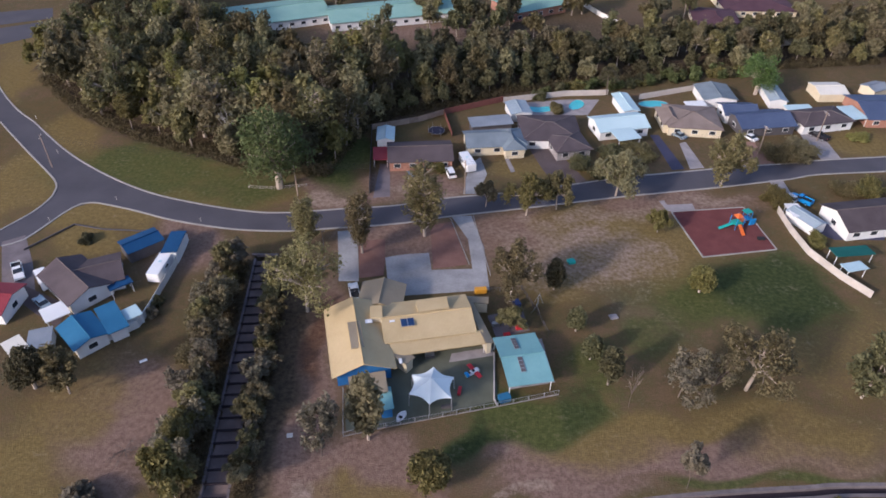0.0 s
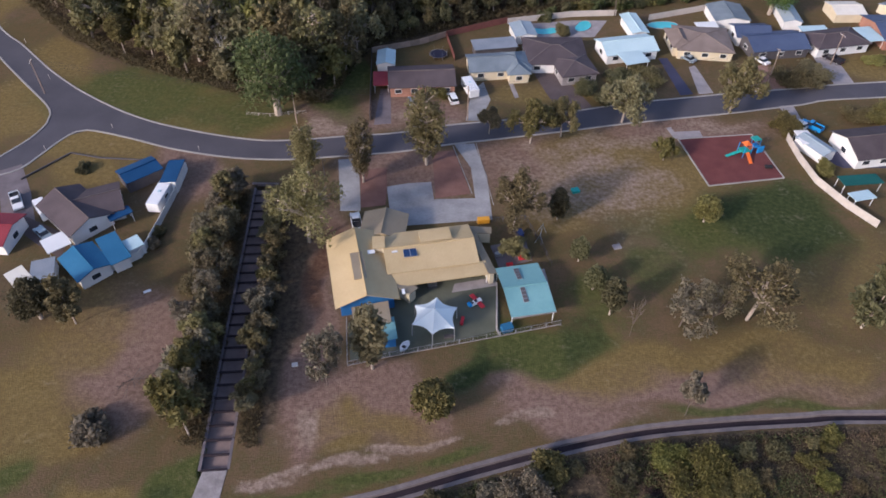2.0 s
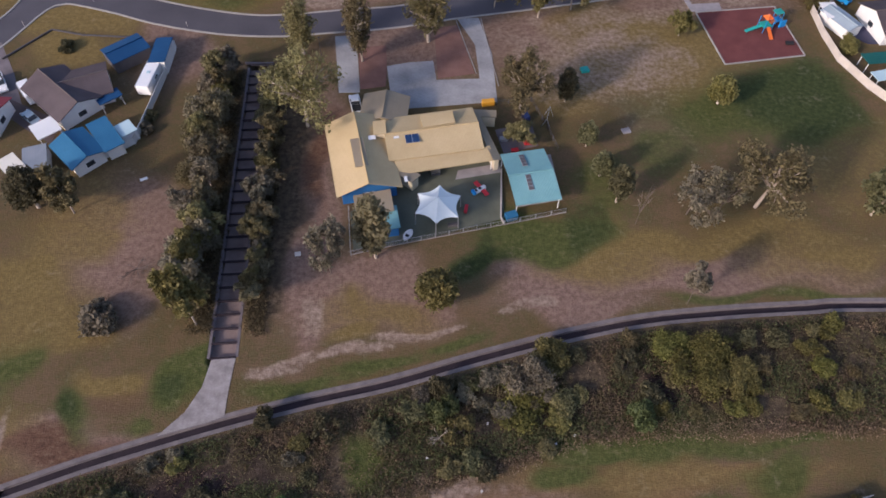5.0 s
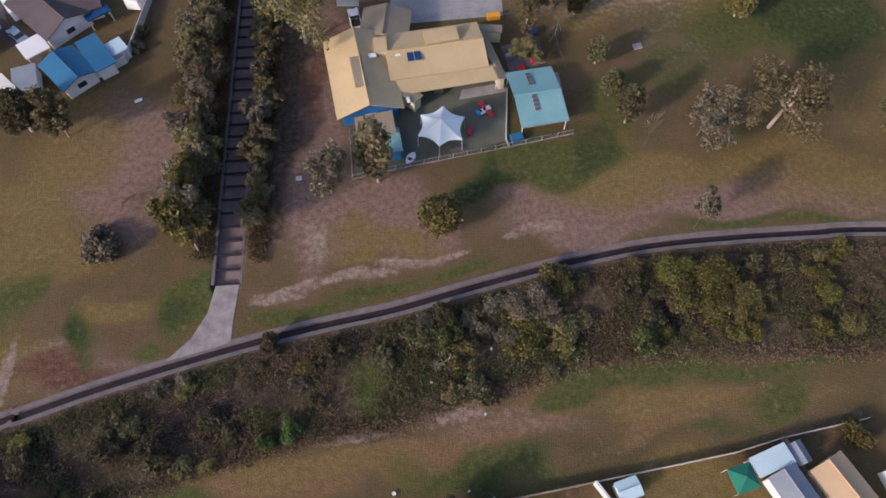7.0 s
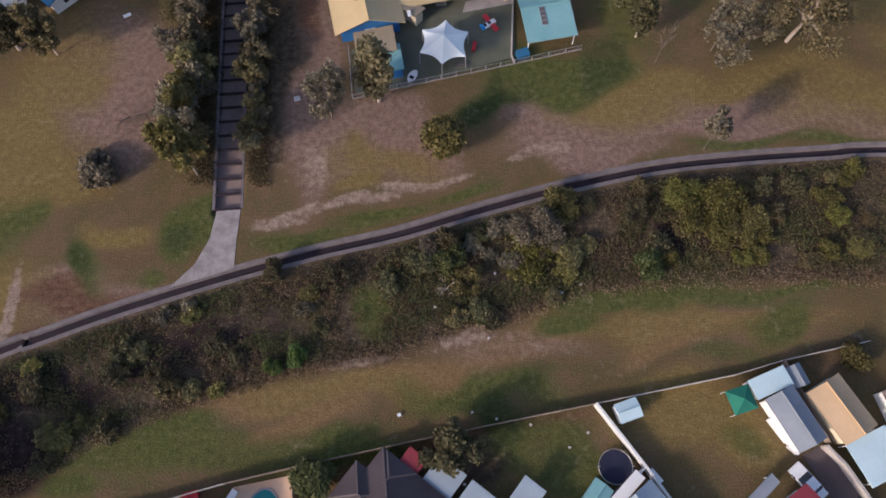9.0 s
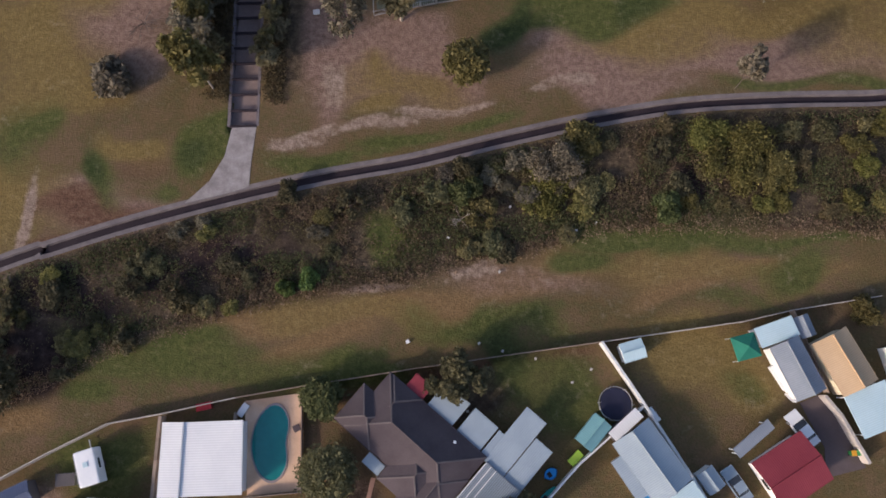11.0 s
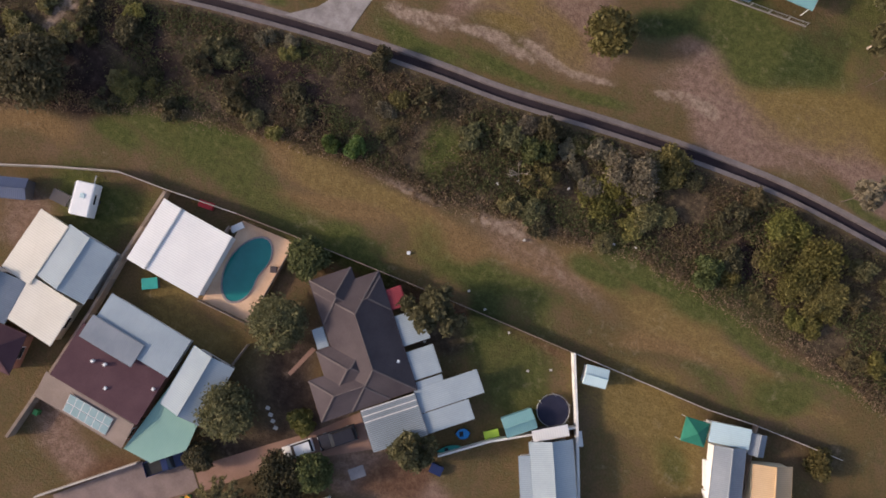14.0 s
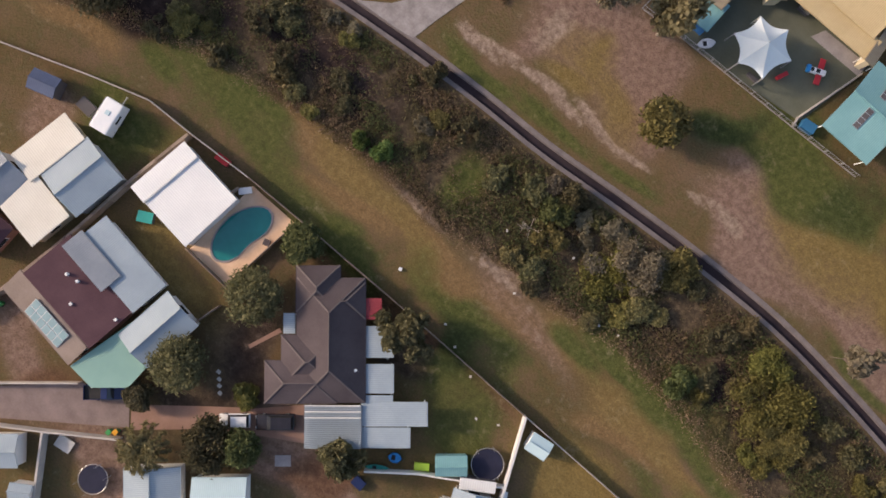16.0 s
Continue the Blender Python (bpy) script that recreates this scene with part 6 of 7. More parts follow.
crate("clothes_airer", "folding airer with teal towels", "airer", -31.8, -2.7, 40, 2.0, 1.4, 0.9, W_DARK, P_TEAL)
crate("stone_slab", "pale flat stone on bare ground", "stone", -23.4, 66.1, 10, 0.9, 0.7, 0.2, STONE)
crate("white_board", "white board lying on the grass", "board", -51.7, 81.3, 30, 1.2, 0.5, 0.1, P_WHITE)
crate("white_marker", "small white marker on the mown strip", "marker", -6.6, 19.6, 30, 0.4, 0.4, 0.3, P_WHITE)
crate("pit_cover", "pale concrete pit lid in the grass", "pit lid", 32.4, 93.8, 15, 1.5, 1.2, 0.2, CONCRETE)
crate("green_drum", "teal plastic drum lid on the grass", "drum", 26.6, 109.9, 15, 1.5, 1.3, 0.5, P_TEAL)

# toy vehicle in the yard
toy = thing("toy_plane", 5.5, 79.3, 0.04, 35, "red white and blue ride-on toy plane", "toy")
part("fuselage", box(0, 0, 0.45, 2.6, 0.75, 0.6, 0.12), P_WHITE, toy)
part("tail", box(-1.1, 0, 0.6, 0.5, 1.0, 0.5, 0.08), P_BLUE, toy)
part("wing", box(0.5, 1.0, 0.55, 0.8, 1.6, 0.12, 0.04), P_RED, toy)
part("wing", box(0.5, -1.0, 0.55, 0.8, 1.6, 0.12, 0.04), P_RED, toy)
part("cockpit", box(0.2, 0, 0.78, 0.5, 0.5, 0.12, 0.03), BLACK, toy)
part("cockpit", box(-0.6, 0, 0.78, 0.4, 0.5, 0.12, 0.03), BLACK, toy)

# ---- playground ----
PG = [(54.4, 112.1), (70.8, 115.0), (68.8, 130.5), (51.8, 128.3)]
plate("playground_pad", PG, RUBBER, "maroon rubber playground surface", "playground", 0.08)
for i in range(4):
    a, b = PG[i], PG[(i + 1) % 4]
    structure("playground_edge", strip((*a, 0.06), (*b, 0.06), 0.25, 0.28), KERB, "pale concrete playground edging", "edging")
plate("shelter_slab", [(51.8, 128.0), (57.5, 129.4), (57.4, 131.7), (51.5, 131.1)], CONCRETE, "pale concrete pad beside the playground", "slab", 0.1)
plate("entry_path", [(51.0, 128.4), (52.0, 128.9), (51.2, 132.9), (50.1, 132.7)], CONCRETE, "short pale concrete path", "path", 0.08)
play = thing("play_structure", 64.6, 123.0, 0, 20, "orange and teal climbing frame with slides", "play equipment")
part("platform", box(0, 0, 1.3, 2.0, 2.0, 0.15, 0.03), P_TEAL, play)
for x in (-1, 1):
    for y in (-1, 1):
        part("post", rod((x, y, 0), (x, y, 2.9), 0.07, 8), P_BLUE, play)
bm = bmesh.new()
bmesh.ops.create_cone(bm, cap_ends=True, segments=4, radius1=1.2, radius2=0.1, depth=0.7, matrix=Matrix.Translation((0, 0, 3.3)) @ Matrix.Rotation(radians(45), 4, "Z"))
part("roof", bm, P_ORANGE, play)
for (a, b, w, c) in (((-1, 0, 1.3), (-4.0, 0.6, 0.2), 0.7, P_TEAL), ((0, -1, 1.3), (-0.5, -3.4, 0.2), 0.7, P_ORANGE), ((1, 0, 1.3), (3.0, 0.8, 0.9), 0.8, P_ORANGE)):
    part("slide", strip(a, b, w, 0.16), c, play)
part("tower_platform", box(3.6, 1.0, 0.9, 1.6, 1.6, 0.15, 0.03), P_BLUE, play)
part("tower_roof", box(3.6, 1.4, 2.5, 1.8, 1.6, 0.2, 0.06), P_TEAL, play)
part("climbing_wall", box(3.8, -0.6, 0.9, 1.5, 0.3, 1.5, 0.05), P_BLUE, play)
for x, y in ((3.0, 0.4), (4.2, 0.4), (3.0, 1.7), (4.2, 1.7)):
    part("post", rod((x, y, 0), (x, y, 2.5), 0.06, 8), P_BLUE, play)
spring = thing("spring_rocker", 68.6, 118.4, 0, 0, "low black spring rocker", "play equipment")
part("body", box(0, 0, 0.4, 1.6, 0.9, 0.5, 0.15), BLACK, spring)
part("spring", rod((0, 0, 0.05), (0, 0, 0.3), 0.12, 8), STEEL, spring)

# ---- fences and poles ----
FENCE_MESH, BAR_MESH = {}, {}


def fence(points, label, material, h=1.8, span=2.4, thick=0.06, rails=False):
    t = thing("fence", *points[0], 0, 0, label, "fence")
    ox, oy = points[0]
    for a, b in zip(points, points[1:]):
        d = math.hypot(b[0] - a[0], b[1] - a[1])
        n = max(1, round(d / span))
        ang = math.degrees(math.atan2(b[1] - a[1], b[0] - a[0]))
        key = (material.name, h, round(d / n, 2), thick, rails)
        if key not in FENCE_MESH:
            pm, qm = bpy.data.meshes.new("panel"), bpy.data.meshes.new("post")
            bm = bmesh.new()
            if rails:
                bar = bpy.data.meshes.new("bar")
                post_bm = box(0, 0, h * 0.5, 0.03, 0.03, h * 0.9)
                post_bm.to_mesh(bar)
                post_bm.free()
                bar.materials.append(material)
                BAR_MESH[key] = bar
            else:
                add_box(bm, d / n / 2, 0, h / 2 + 0.03, d / n - 0.06, thick, h - 0.06)
            add_box(bm, d / n / 2, 0, h - 0.06, d / n - 0.04, 0.04 if rails else thick + 0.06, 0.05)
            bm.to_mesh(pm)
            bm.free()
            bm = box(0, 0, h / 2 + 0.02, 0.1, 0.12, h + 0.04)
            bm.to_mesh(qm)
            bm.free()
            pm.materials.append(material)
            qm.materials.append(material)
            FENCE_MESH[key] = pm, qm
        pm, qm = FENCE_MESH[key]
        for i in range(n):
            f = i / n
            m = pose(a[0] + (b[0] - a[0]) * f - ox, a[1] + (b[1] - a[1]) * f - oy, 0, 0, 0, ang)
            part("rail" if rails else "panel", pm, None, t, m=m)
            part("post", qm, None, t, m=m)
            for k in range(8 if rails else 0):
                part("bar", BAR_MESH[key], None, t, m=m @ pose((k + 0.5) * d / n / 8, 0, 0))


fence(REAR_FENCE[:5], "pale sheet fence along the mown strip", F_PALE, 1.6)
fence(REAR_FENCE[4:7], "dark timber paling fence along the mown strip", F_TIMBER, 1.7)
fence(REAR_FENCE[6:9], "weathered timber fence along the mown strip", F_TIMBER, 1.5)
fence(REAR_FENCE[8:], "weathered timber fence behind the yards", F_PALE, 1.3, thick=0.05)
fence([(-36.9, 8.2), (-36.4, -2.4), (-35.6, -10.0), (-35.1, -20.9), (-34.9, -28.4)], "weathered timber fence on a low retaining wall", F_TIMBER, 1.8, thick=0.35)
fence([(-27.6, 9.2), (-27.6, 5.8)], "short timber side fence", F_TIMBER, 1.6)
fence([(-25.3, -0.9), (-18.3, 0.2), (-19.5, 12.3)], "dark fence round the pool", F_TIMBER, 1.2)
fence([(18.3, 21.1), (23.8, 13.6), (30.2, 4.5), (32.2, 1.4)], "pale fence between back yards", F_WHITE, 1.7, thick=0.3)
fence([(24.0, 13.6), (15.8, 5.8), (11.3, 0.4)], "pale fence behind the trampoline", F_WHITE, 1.5, thick=0.18)
fence([(-22.6, -34.4), (-17.4, -29.1), (-10.7, -22.0)], "pale fence along the shared driveway", F_PALE, 1.6, thick=0.15)
fence([(-17.3, -29.1), (-11.1, -35.0), (-8.5, -37.4)], "pale fence between two yards", F_PALE, 1.6, thick=0.25)
fence([(-27.7, -32.6), (-19.6, -21.9)], "pale fence beside the shared driveway", F_PALE, 1.4, thick=0.15)
fence([(-17.3, -14.2), (-16.8, -1.8)], "dark timber yard fence", F_TIMBER, 1.5)
fence([(46.3, 16.2), (48.2, 14.0), (51.4, 8.3)], "pale rendered wall along a driveway", F_PALE, 1.6, thick=0.35)
fence([(42.9, 26.8), (45.3, 20.5), (46.9, 16.5)], "timber fence beside a garage", F_TIMBER, 1.5)
fence([(-62.5, 83.5), (-58.9, 86.4), (-55.3, 89.5), (-54.8, 93.8), (-54.0, 106.2), (-54.0, 115.7)], "white panel fence round the corner block", F_WHITE, 1.8)
fence([(-87.2, 111.6), (-80.5, 120.6), (-73.7, 119.0), (-63.7, 118.4)], "low dark edging fence in a front lawn", W_DARK, 0.35, thick=0.25)
fence([(-17.3, 134.3), (-19.4, 164.9)], "dark side fence of a yard", W_DARK, 1.6)
fence([(-19.4, 164.9), (-7.1, 169.6), (-0.2, 174.1)], "timber back fence along the wood", F_TIMBER, 1.7)
fence([(-0.2, 174.1), (16.8, 182.5)], "red-brown back fence along the wood", F_RED, 1.8)
fence([(16.8, 181.7), (35.3, 186.5), (47.8, 187.5)], "pale back fence behind the pools", F_PALE, 1.8)
fence([(56.4, 184.8), (75.7, 192.0)], "pale back fence behind the pools", F_PALE, 1.8)
fence([(-0.2, 174.1), (2.1, 161.4)], "red-brown side fence of a yard", F_RED, 1.7)
fence([(75.9, 128.8), (75.9, 121.0), (76.7, 113.4), (80.0, 105.7), (83.6, 100.0)], "pale sheet fence along the reserve", F_PALE, 1.8)
fence([(46.9, 274.8), (56.4, 252.0), (66.9, 233.7)], "white fence beyond the wood", F_WHITE, 1.8)
fence([(-16.1, 75.0), (-15.0, 66.1), (-8.4, 68.0), (9.5, 72.4), (19.9, 75.1)], "low steel bar fence round the play yard", STEEL, 1.2, rails=True)
fence([(9.5, 84.1), (9.0, 73.7), (9.5, 72.4)], "pale low wall beside the open shed", F_PALE, 0.45, thick=0.2)
fence([(9.3, 100.3), (15.7, 101.2), (18.2, 94.1), (19.7, 88.5)], "low steel bar fence of the side yard", W_DARK, 1.2, rails=True)
fence([(-45.9, 136.1), (-40.4, 135.5), (-32.1, 137.1)], "pale pipe rail at the wood's edge", F_PALE, 0.8, rails=True)


def pole(x, y, h, label="grey timber power pole with crossarm"):
    t = thing("power_pole", x, y, 0, 12, label, "power pole", "power poles")
    part("pole", rod((0, 0, 0), (0, 0, h), 0.16, 8, 0.11), F_TIMBER, t)
    part("crossarm", box(0, 0, h - 0.5, 0.12, 2.2, 0.14), F_TIMBER, t)
    for y in (-0.95, -0.4, 0.4, 0.95):
        part("insulator", rod((0, y, h - 0.43), (0, y, h - 0.25), 0.05, 6), P_WHITE, t)


POLES = [(-33.8, 132.9, 9.0), (5.0, 134.7, 9.0), (79.6, 152.8, 9.0), (98.5, 161.8, 8.5), (-96.0, 144.0, 9.0)]
for p in POLES:
    pole(*p)
for (ax, ay, ah), (bx, by, bh) in ((POLES[4], POLES[0]), (POLES[0], POLES[1]), (POLES[1], POLES[2])):
    t = thing("power_line", ax, ay, 0, 0, "thin sagging power line between poles", "wire", "wires")
    for off in (-0.9, 0.0, 0.9):
        bm = bmesh.new()
        pts = [(ax + (bx - ax) * u - ax, ay + (by - ay) * u - ay + off, ah - 0.3 - 4 * 0.9 * u * (1 - u)) for u in [k / 10 for k in range(11)]]
        rings = [[bm.verts.new((px_, py_ + 0.02 * c, pz_ + 0.02 * s)) for c, s in ((1, 0), (0, 1), (-1, 0), (0, -1))] for px_, py_, pz_ in pts]
        for r0, r1 in zip(rings, rings[1:]):
            for k in range(4):
                bm.faces.new((r0[k], r0[(k + 1) % 4], r1[(k + 1) % 4], r1[k]))
        bm.faces.new(rings[0][::-1])
        bm.faces.new(rings[-1])
        bmesh.ops.recalc_face_normals(bm, faces=bm.faces)
        part("wire", bm, BLACK, t)
lamp = thing("street_lamp", -25.0, 113.9, 0, 0, "thin dark street lamp", "street lamp")
part("post", rod((0, 0, 0), (0, 0, 4.2), 0.07, 8), W_DARK, lamp)
part("head", box(0.3, 0, 4.2, 0.8, 0.2, 0.12, 0.03), W_DARK, lamp)

plate("side_yard", [(8.7, 93.8), (15.4, 95.7), (16.3, 90.0), (10.1, 88.0)], CONCRETE_OLD, "dull paved side yard", "yard", 0.05)
plate("shed_floor", [(10.1, 86.5), (18.3, 88.0), (19.5, 77.7), (11.8, 76.1)], CONCRETE, "pale concrete shed floor", "floor", 0.05)
crate("toy_box", "red plastic play box in the side yard", "box", 14.7, 90.6, 12, 1.9, 0.9, 0.6, P_RED)
crate("toy_box", "red plastic play box in the side yard", "box", 12.0, 88.5, 12, 1.2, 0.7, 0.6, P_RED)
crate("garden_table", "grey outdoor table in the side yard", "table", 10.2, 91.2, 12, 1.4, 0.8, 0.7, STEEL)
crate("yard_bench", "dark bench beside the shade sail", "bench", 3.3, 75.4, 80, 1.6, 0.5, 0.45, P_RED)
crate("yard_bench", "dark bench beside the shade sail", "bench", 1.2, 72.1, 10, 1.8, 0.5, 0.45, W_DARK)
crate("yard_bench", "dark bench beside the building wall", "bench", -1.9, 83.2, 10, 1.6, 0.8, 0.7, W_DARK, STEEL)
crate("box_trailer", "grey box trailer beside the caravan", "trailer", -48.0, -0.3, 8, 2.4, 1.5, 0.8, STEEL, W_DARK)
crate("outdoor_table", "dark outdoor table by the kayaks", "table", 12.2, -1.2, 10, 1.6, 1.2, 0.7, P_NAVY)
crate("concrete_pad", "pale concrete pad in bare earth", "slab", 4.1, -7.4, 53, 2.0, 1.4, 0.12, CONCRETE)
crate("pallet_stack", "pale pallets leaning by a fence", "pallet", -17.4, 11.3, 30, 1.6, 1.0, 0.5, F_TIMBER)
crate("white_trim_pile", "white boards along the garage wall", "boards", 41.1, 18.1, -57, 3.4, 0.7, 0.9, P_WHITE)
crate("white_trim_pile", "white boards along the garage wall", "boards", 42.6, 15.8, -43, 1.4, 0.6, 0.9, P_WHITE)
crate("rain_tank", "round-cornered blue rain tank by a house", "tank", 24.3, 2.1, 0, 1.4, 1.4, 1.6, P_BLUE)
crate("garden_rubble", "heap of pale rubble in a yard", "rubble", -14.6, -28.4, 20, 2.2, 1.6, 0.25, STONE)
for k, (x, y) in enumerate([(-10.1, -7.2), (-9.3, -7.7), (-8.6, -8.2), (-7.8, -8.7)]):
    crate("stepping_stone", "pale stepping stone in dark earth", "stone", x, y, 10, 0.5, 0.4, 0.1, STONE)
for x, y in [(14.9, 15.8), (17.3, 17.6), (5.8, 19.2), (10.1, 18.5), (1.7, 11.3), (2.7, 20.0)]:
    crate("garden_rock", "pale rock on a back lawn", "rock", x, y, x * 13, 0.28, 0.22, 0.15, STONE)
for x, y in [(-2.2, 33.8), (17.5, 37.1), (5.9, 38.6), (4.9, 29.6), (14.9, 35.9), (39.0, 50.1), (54.6, 52.6)]:
    crate("litter_rock", "pale rock in the scrub", "rock", x, y, x * 13, 0.3, 0.22, 0.3, STONE)
swing = thing("swing_frame", 18.3, 96.1, 0, 75, "thin steel swing frame in the reserve", "swing")
for sx in (-1.6, 1.6):
    for sy in (-0.8, 0.8):
        part("leg", rod((sx, sy, 0), (sx, 0, 2.2), 0.05, 6), STEEL, swing)
part("crossbar", rod((-1.7, 0, 2.2), (1.7, 0, 2.2), 0.05, 6), STEEL, swing)
for sx in (-0.7, 0.7):
    part("seat", box(sx, 0, 0.5, 0.5, 0.2, 0.05), BLACK, swing)
    part("chain", rod((sx, 0, 0.5), (sx, 0, 2.2), 0.015, 4), STEEL, swing)


def marker_post(x, y, label):
    t = thing("post_marker", x, y, 0, 0, label, "post")
    part("post", rod((0, 0, 0), (0, 0, 1.0), 0.05, 6), F_PALE, t)
    part("cap", box(0, 0, 1.02, 0.16, 0.16, 0.08, 0.02), F_PALE, t)


for x, y in [(-86.6, 121.9), (-74.9, 130.2), (-53.3, 122.3), (-111.3, 168.4), (-97.6, 150.7)]:
    marker_post(x, y, "thin pale roadside marker post")

for a, b in zip([(-15.0, 66.1), (-8.4, 68.0), (9.5, 72.4)], [(-8.4, 68.0), (9.5, 72.4), (19.9, 75.1)]):
    structure("yard_edging", strip((*a, 0.02), (*b, 0.02), 0.12, 0.3), CONCRETE_WORN, "pale concrete edging under the yard fence", "edging")
for a, b in (([(6.8, 125.9)][0], [(9.8, 105.3)][0]), ([(1.7, 124.9)][0], [(5.6, 108.8)][0]), ([(-18.5, 119.5)][0], [(-16.6, 103.9)][0])):
    structure("drive_edging", strip((*a, 0.04), (*b, 0.04), 0.12, 0.16), KERB, "thin pale concrete edging along a driveway", "edging")

# ---- plants ----


def quad_mesh(name, centre_pts, size, aspect, material, rnd, up_bias=0.4, squash=1.0):
    """Many small leaf sprays as loose quads."""
    n = len(centre_pts)
    nrm = rnd.normal(size=(n, 3))
    nrm[:, 2] = np.abs(nrm[:, 2]) + up_bias
    nrm /= np.linalg.norm(nrm, axis=1)[:, None]
    u = np.cross(nrm, rnd.normal(size=(n, 3)))
    u /= np.linalg.norm(u, axis=1)[:, None] + 1e-9
    v = np.cross(nrm, u)
    s = size * rnd.uniform(0.6, 1.4, n)[:, None]
    u, v = u * s, v * s * aspect
    u[:, 2] *= squash
    v[:, 2] *= squash
    p = np.stack([centre_pts - u, centre_pts - v * 0.9 + u * 0.1, centre_pts + u, centre_pts + v], 1).reshape(-1, 3)
    me = bpy.data.meshes.new(name)
    me.vertices.add(4 * n)
    me.vertices.foreach_set("co", p.ravel())
    me.loops.add(4 * n)
    me.loops.foreach_set("vertex_index", np.arange(4 * n))
    me.polygons.add(n)
    me.polygons.foreach_set("loop_start", np.arange(0, 4 * n, 4))
    me.update(calc_edges=True)
    me.materials.append(material)
    return me


def in_blobs(blobs, n, rnd, shell=0.5):
    b = np.array(blobs)
    w = (b[:, 3] * b[:, 4] * b[:, 5]) ** 0.7
    k = rnd.choice(len(b), n, p=w / w.sum())
    d = rnd.normal(size=(n, 3))
    d /= np.linalg.norm(d, axis=1)[:, None]
    r = shell + (1 - shell) * rnd.uniform(0, 1, n) ** 0.6
    r *= 1 + 0.3 * rnd.normal(size=n)
    return b[k, :3] + d * b[k, 3:] * r[:, None]


def limbs_mesh(name, segs, material):
    bm = bmesh.new()
    for a, b, r0, r1 in segs:
        add_rod(bm, a, b, r0, 6, r1)
    me = bpy.data.meshes.new(name)
    bm.to_mesh(me)
    bm.free()
    me.materials.append(material)
    return me


def make_plant(kind, leaf, bark, leaves, size, seed, squash):
    """Wood and crown of a plant of height 1 and crown radius 1 (in its own measures): returns two meshes."""
    rnd = np.random.RandomState(seed)
    segs, blobs = [], []
    if kind in ("gum", "wood"):
        bend = rnd.uniform(-0.07, 0.07, 2)
        fork = rnd.uniform(0.28, 0.42)
        f = (bend[0], bend[1], fork)
        segs.append(((0, 0, 0), f, 0.05, 0.036))
        n = rnd.randint(8, 11)
        for i in range(n):
            a = 2 * math.pi * (i + rnd.uniform(-0.3, 0.3)) / n
            reach, top = rnd.uniform(0.25, 0.8), rnd.uniform(0.62, 0.92)
            if i == 0:
                reach, top = 0.1, 0.93
            e = (bend[0] + reach * math.cos(a), bend[1] + reach * math.sin(a), top - 0.25 * reach)
            mid = tuple((f[k] * 0.55 + e[k] * 0.45) + (0.03 if k == 2 else 0) for k in range(3))
            segs += [(f, mid, 0.03, 0.02), (mid, e, 0.02, 0.008)]
            for j in range(rnd.randint(4, 7)):
                q = [e[k] + rnd.uniform(-0.3, 0.3) * (0.55 if k == 2 else 1) for k in range(3)]
                segs.append((mid, tuple(q), 0.011, 0.004))
                s = rnd.uniform(0.12, 0.27)
                blobs.append((*q, s, s, s * rnd.uniform(0.35, 0.6)))
    elif kind == "column":
        segs.append(((0, 0, 0), (0.05, 0.05, 0.8), 0.08, 0.03))
        for i in range(64):
            z = 0.18 + 0.77 * (i + rnd.uniform(0, 1)) / 64
            w = 1.0 * math.sin(math.pi * min(1, (1.02 - z) / 0.9)) ** 0.6
            a, r = rnd.uniform(0, 6.28), rnd.uniform(0.2, 0.75) * w
            q = (r * math.cos(a), r * math.sin(a), z)
            segs.append(((0.03, 0.03, z - 0.1), q, 0.02, 0.006))
            s = rnd.uniform(0.2, 0.36) * (0.5 + w * 0.5)
            blobs.append((*q, s, s, s * 0.3))
    elif kind == "round":
        segs.append(((0, 0, 0), (0, 0, 0.45), 0.1, 0.07))
        for i in range(46):
            a, el = rnd.uniform(0, 6.28), math.asin(rnd.uniform(-0.35, 1))
            r = rnd.uniform(0.55, 0.8)
            q = (r * math.cos(el) * math.cos(a), r * math.cos(el) * math.sin(a), 0.48 + 0.4 * math.sin(el) * rnd.uniform(0.8, 1.1))
            segs.append(((0, 0, 0.35), q, 0.03, 0.008))
            s = rnd.uniform(0.2, 0.33)
            blobs.append((*q, s, s, s * 0.42))
    elif kind == "shrub":
        for i in range(14):
            a, r = rnd.uniform(0, 6.28), rnd.uniform(0.1, 0.75)
            q = (r * math.cos(a), r * math.sin(a), rnd.uniform(0.25, 0.85) * (1 - 0.35 * r))
            segs.append(((0, 0, 0), q, 0.03, 0.01))
            s = rnd.uniform(0.2, 0.36)
            blobs.append((*q, s, s, s * 0.7))
    elif kind in ("bare", "thin"):
        segs.append(((0, 0, 0), (0.05, 0, 0.35), 0.03, 0.024))
        for i in range(11):
            a, r, z = rnd.uniform(0, 6.28), rnd.uniform(0.3, 0.9), rnd.uniform(0.6, 1.0)
            m_ = (0.4 * r * math.cos(a), 0.4 * r * math.sin(a), 0.3 + 0.3 * z)
            e = (r * math.cos(a), r * math.sin(a), z)
            segs += [((0.05, 0, 0.33), m_, 0.02, 0.014), (m_, e, 0.014, 0.005)]
            for j in range(4):
                q = tuple(e[k] + rnd.uniform(-0.28, 0.28) * (0.5 if k == 2 else 1) for k in range(3))
                segs.append((tuple((m_[k] + e[k]) / 2 for k in range(3)), q, 0.011, 0.004))
                blobs.append((*q, 0.2, 0.2, 0.1))
    elif kind == "palm":
        segs.append(((0, 0, 0), (0.04, 0.03, 0.75), 0.07, 0.05))
        pts = []
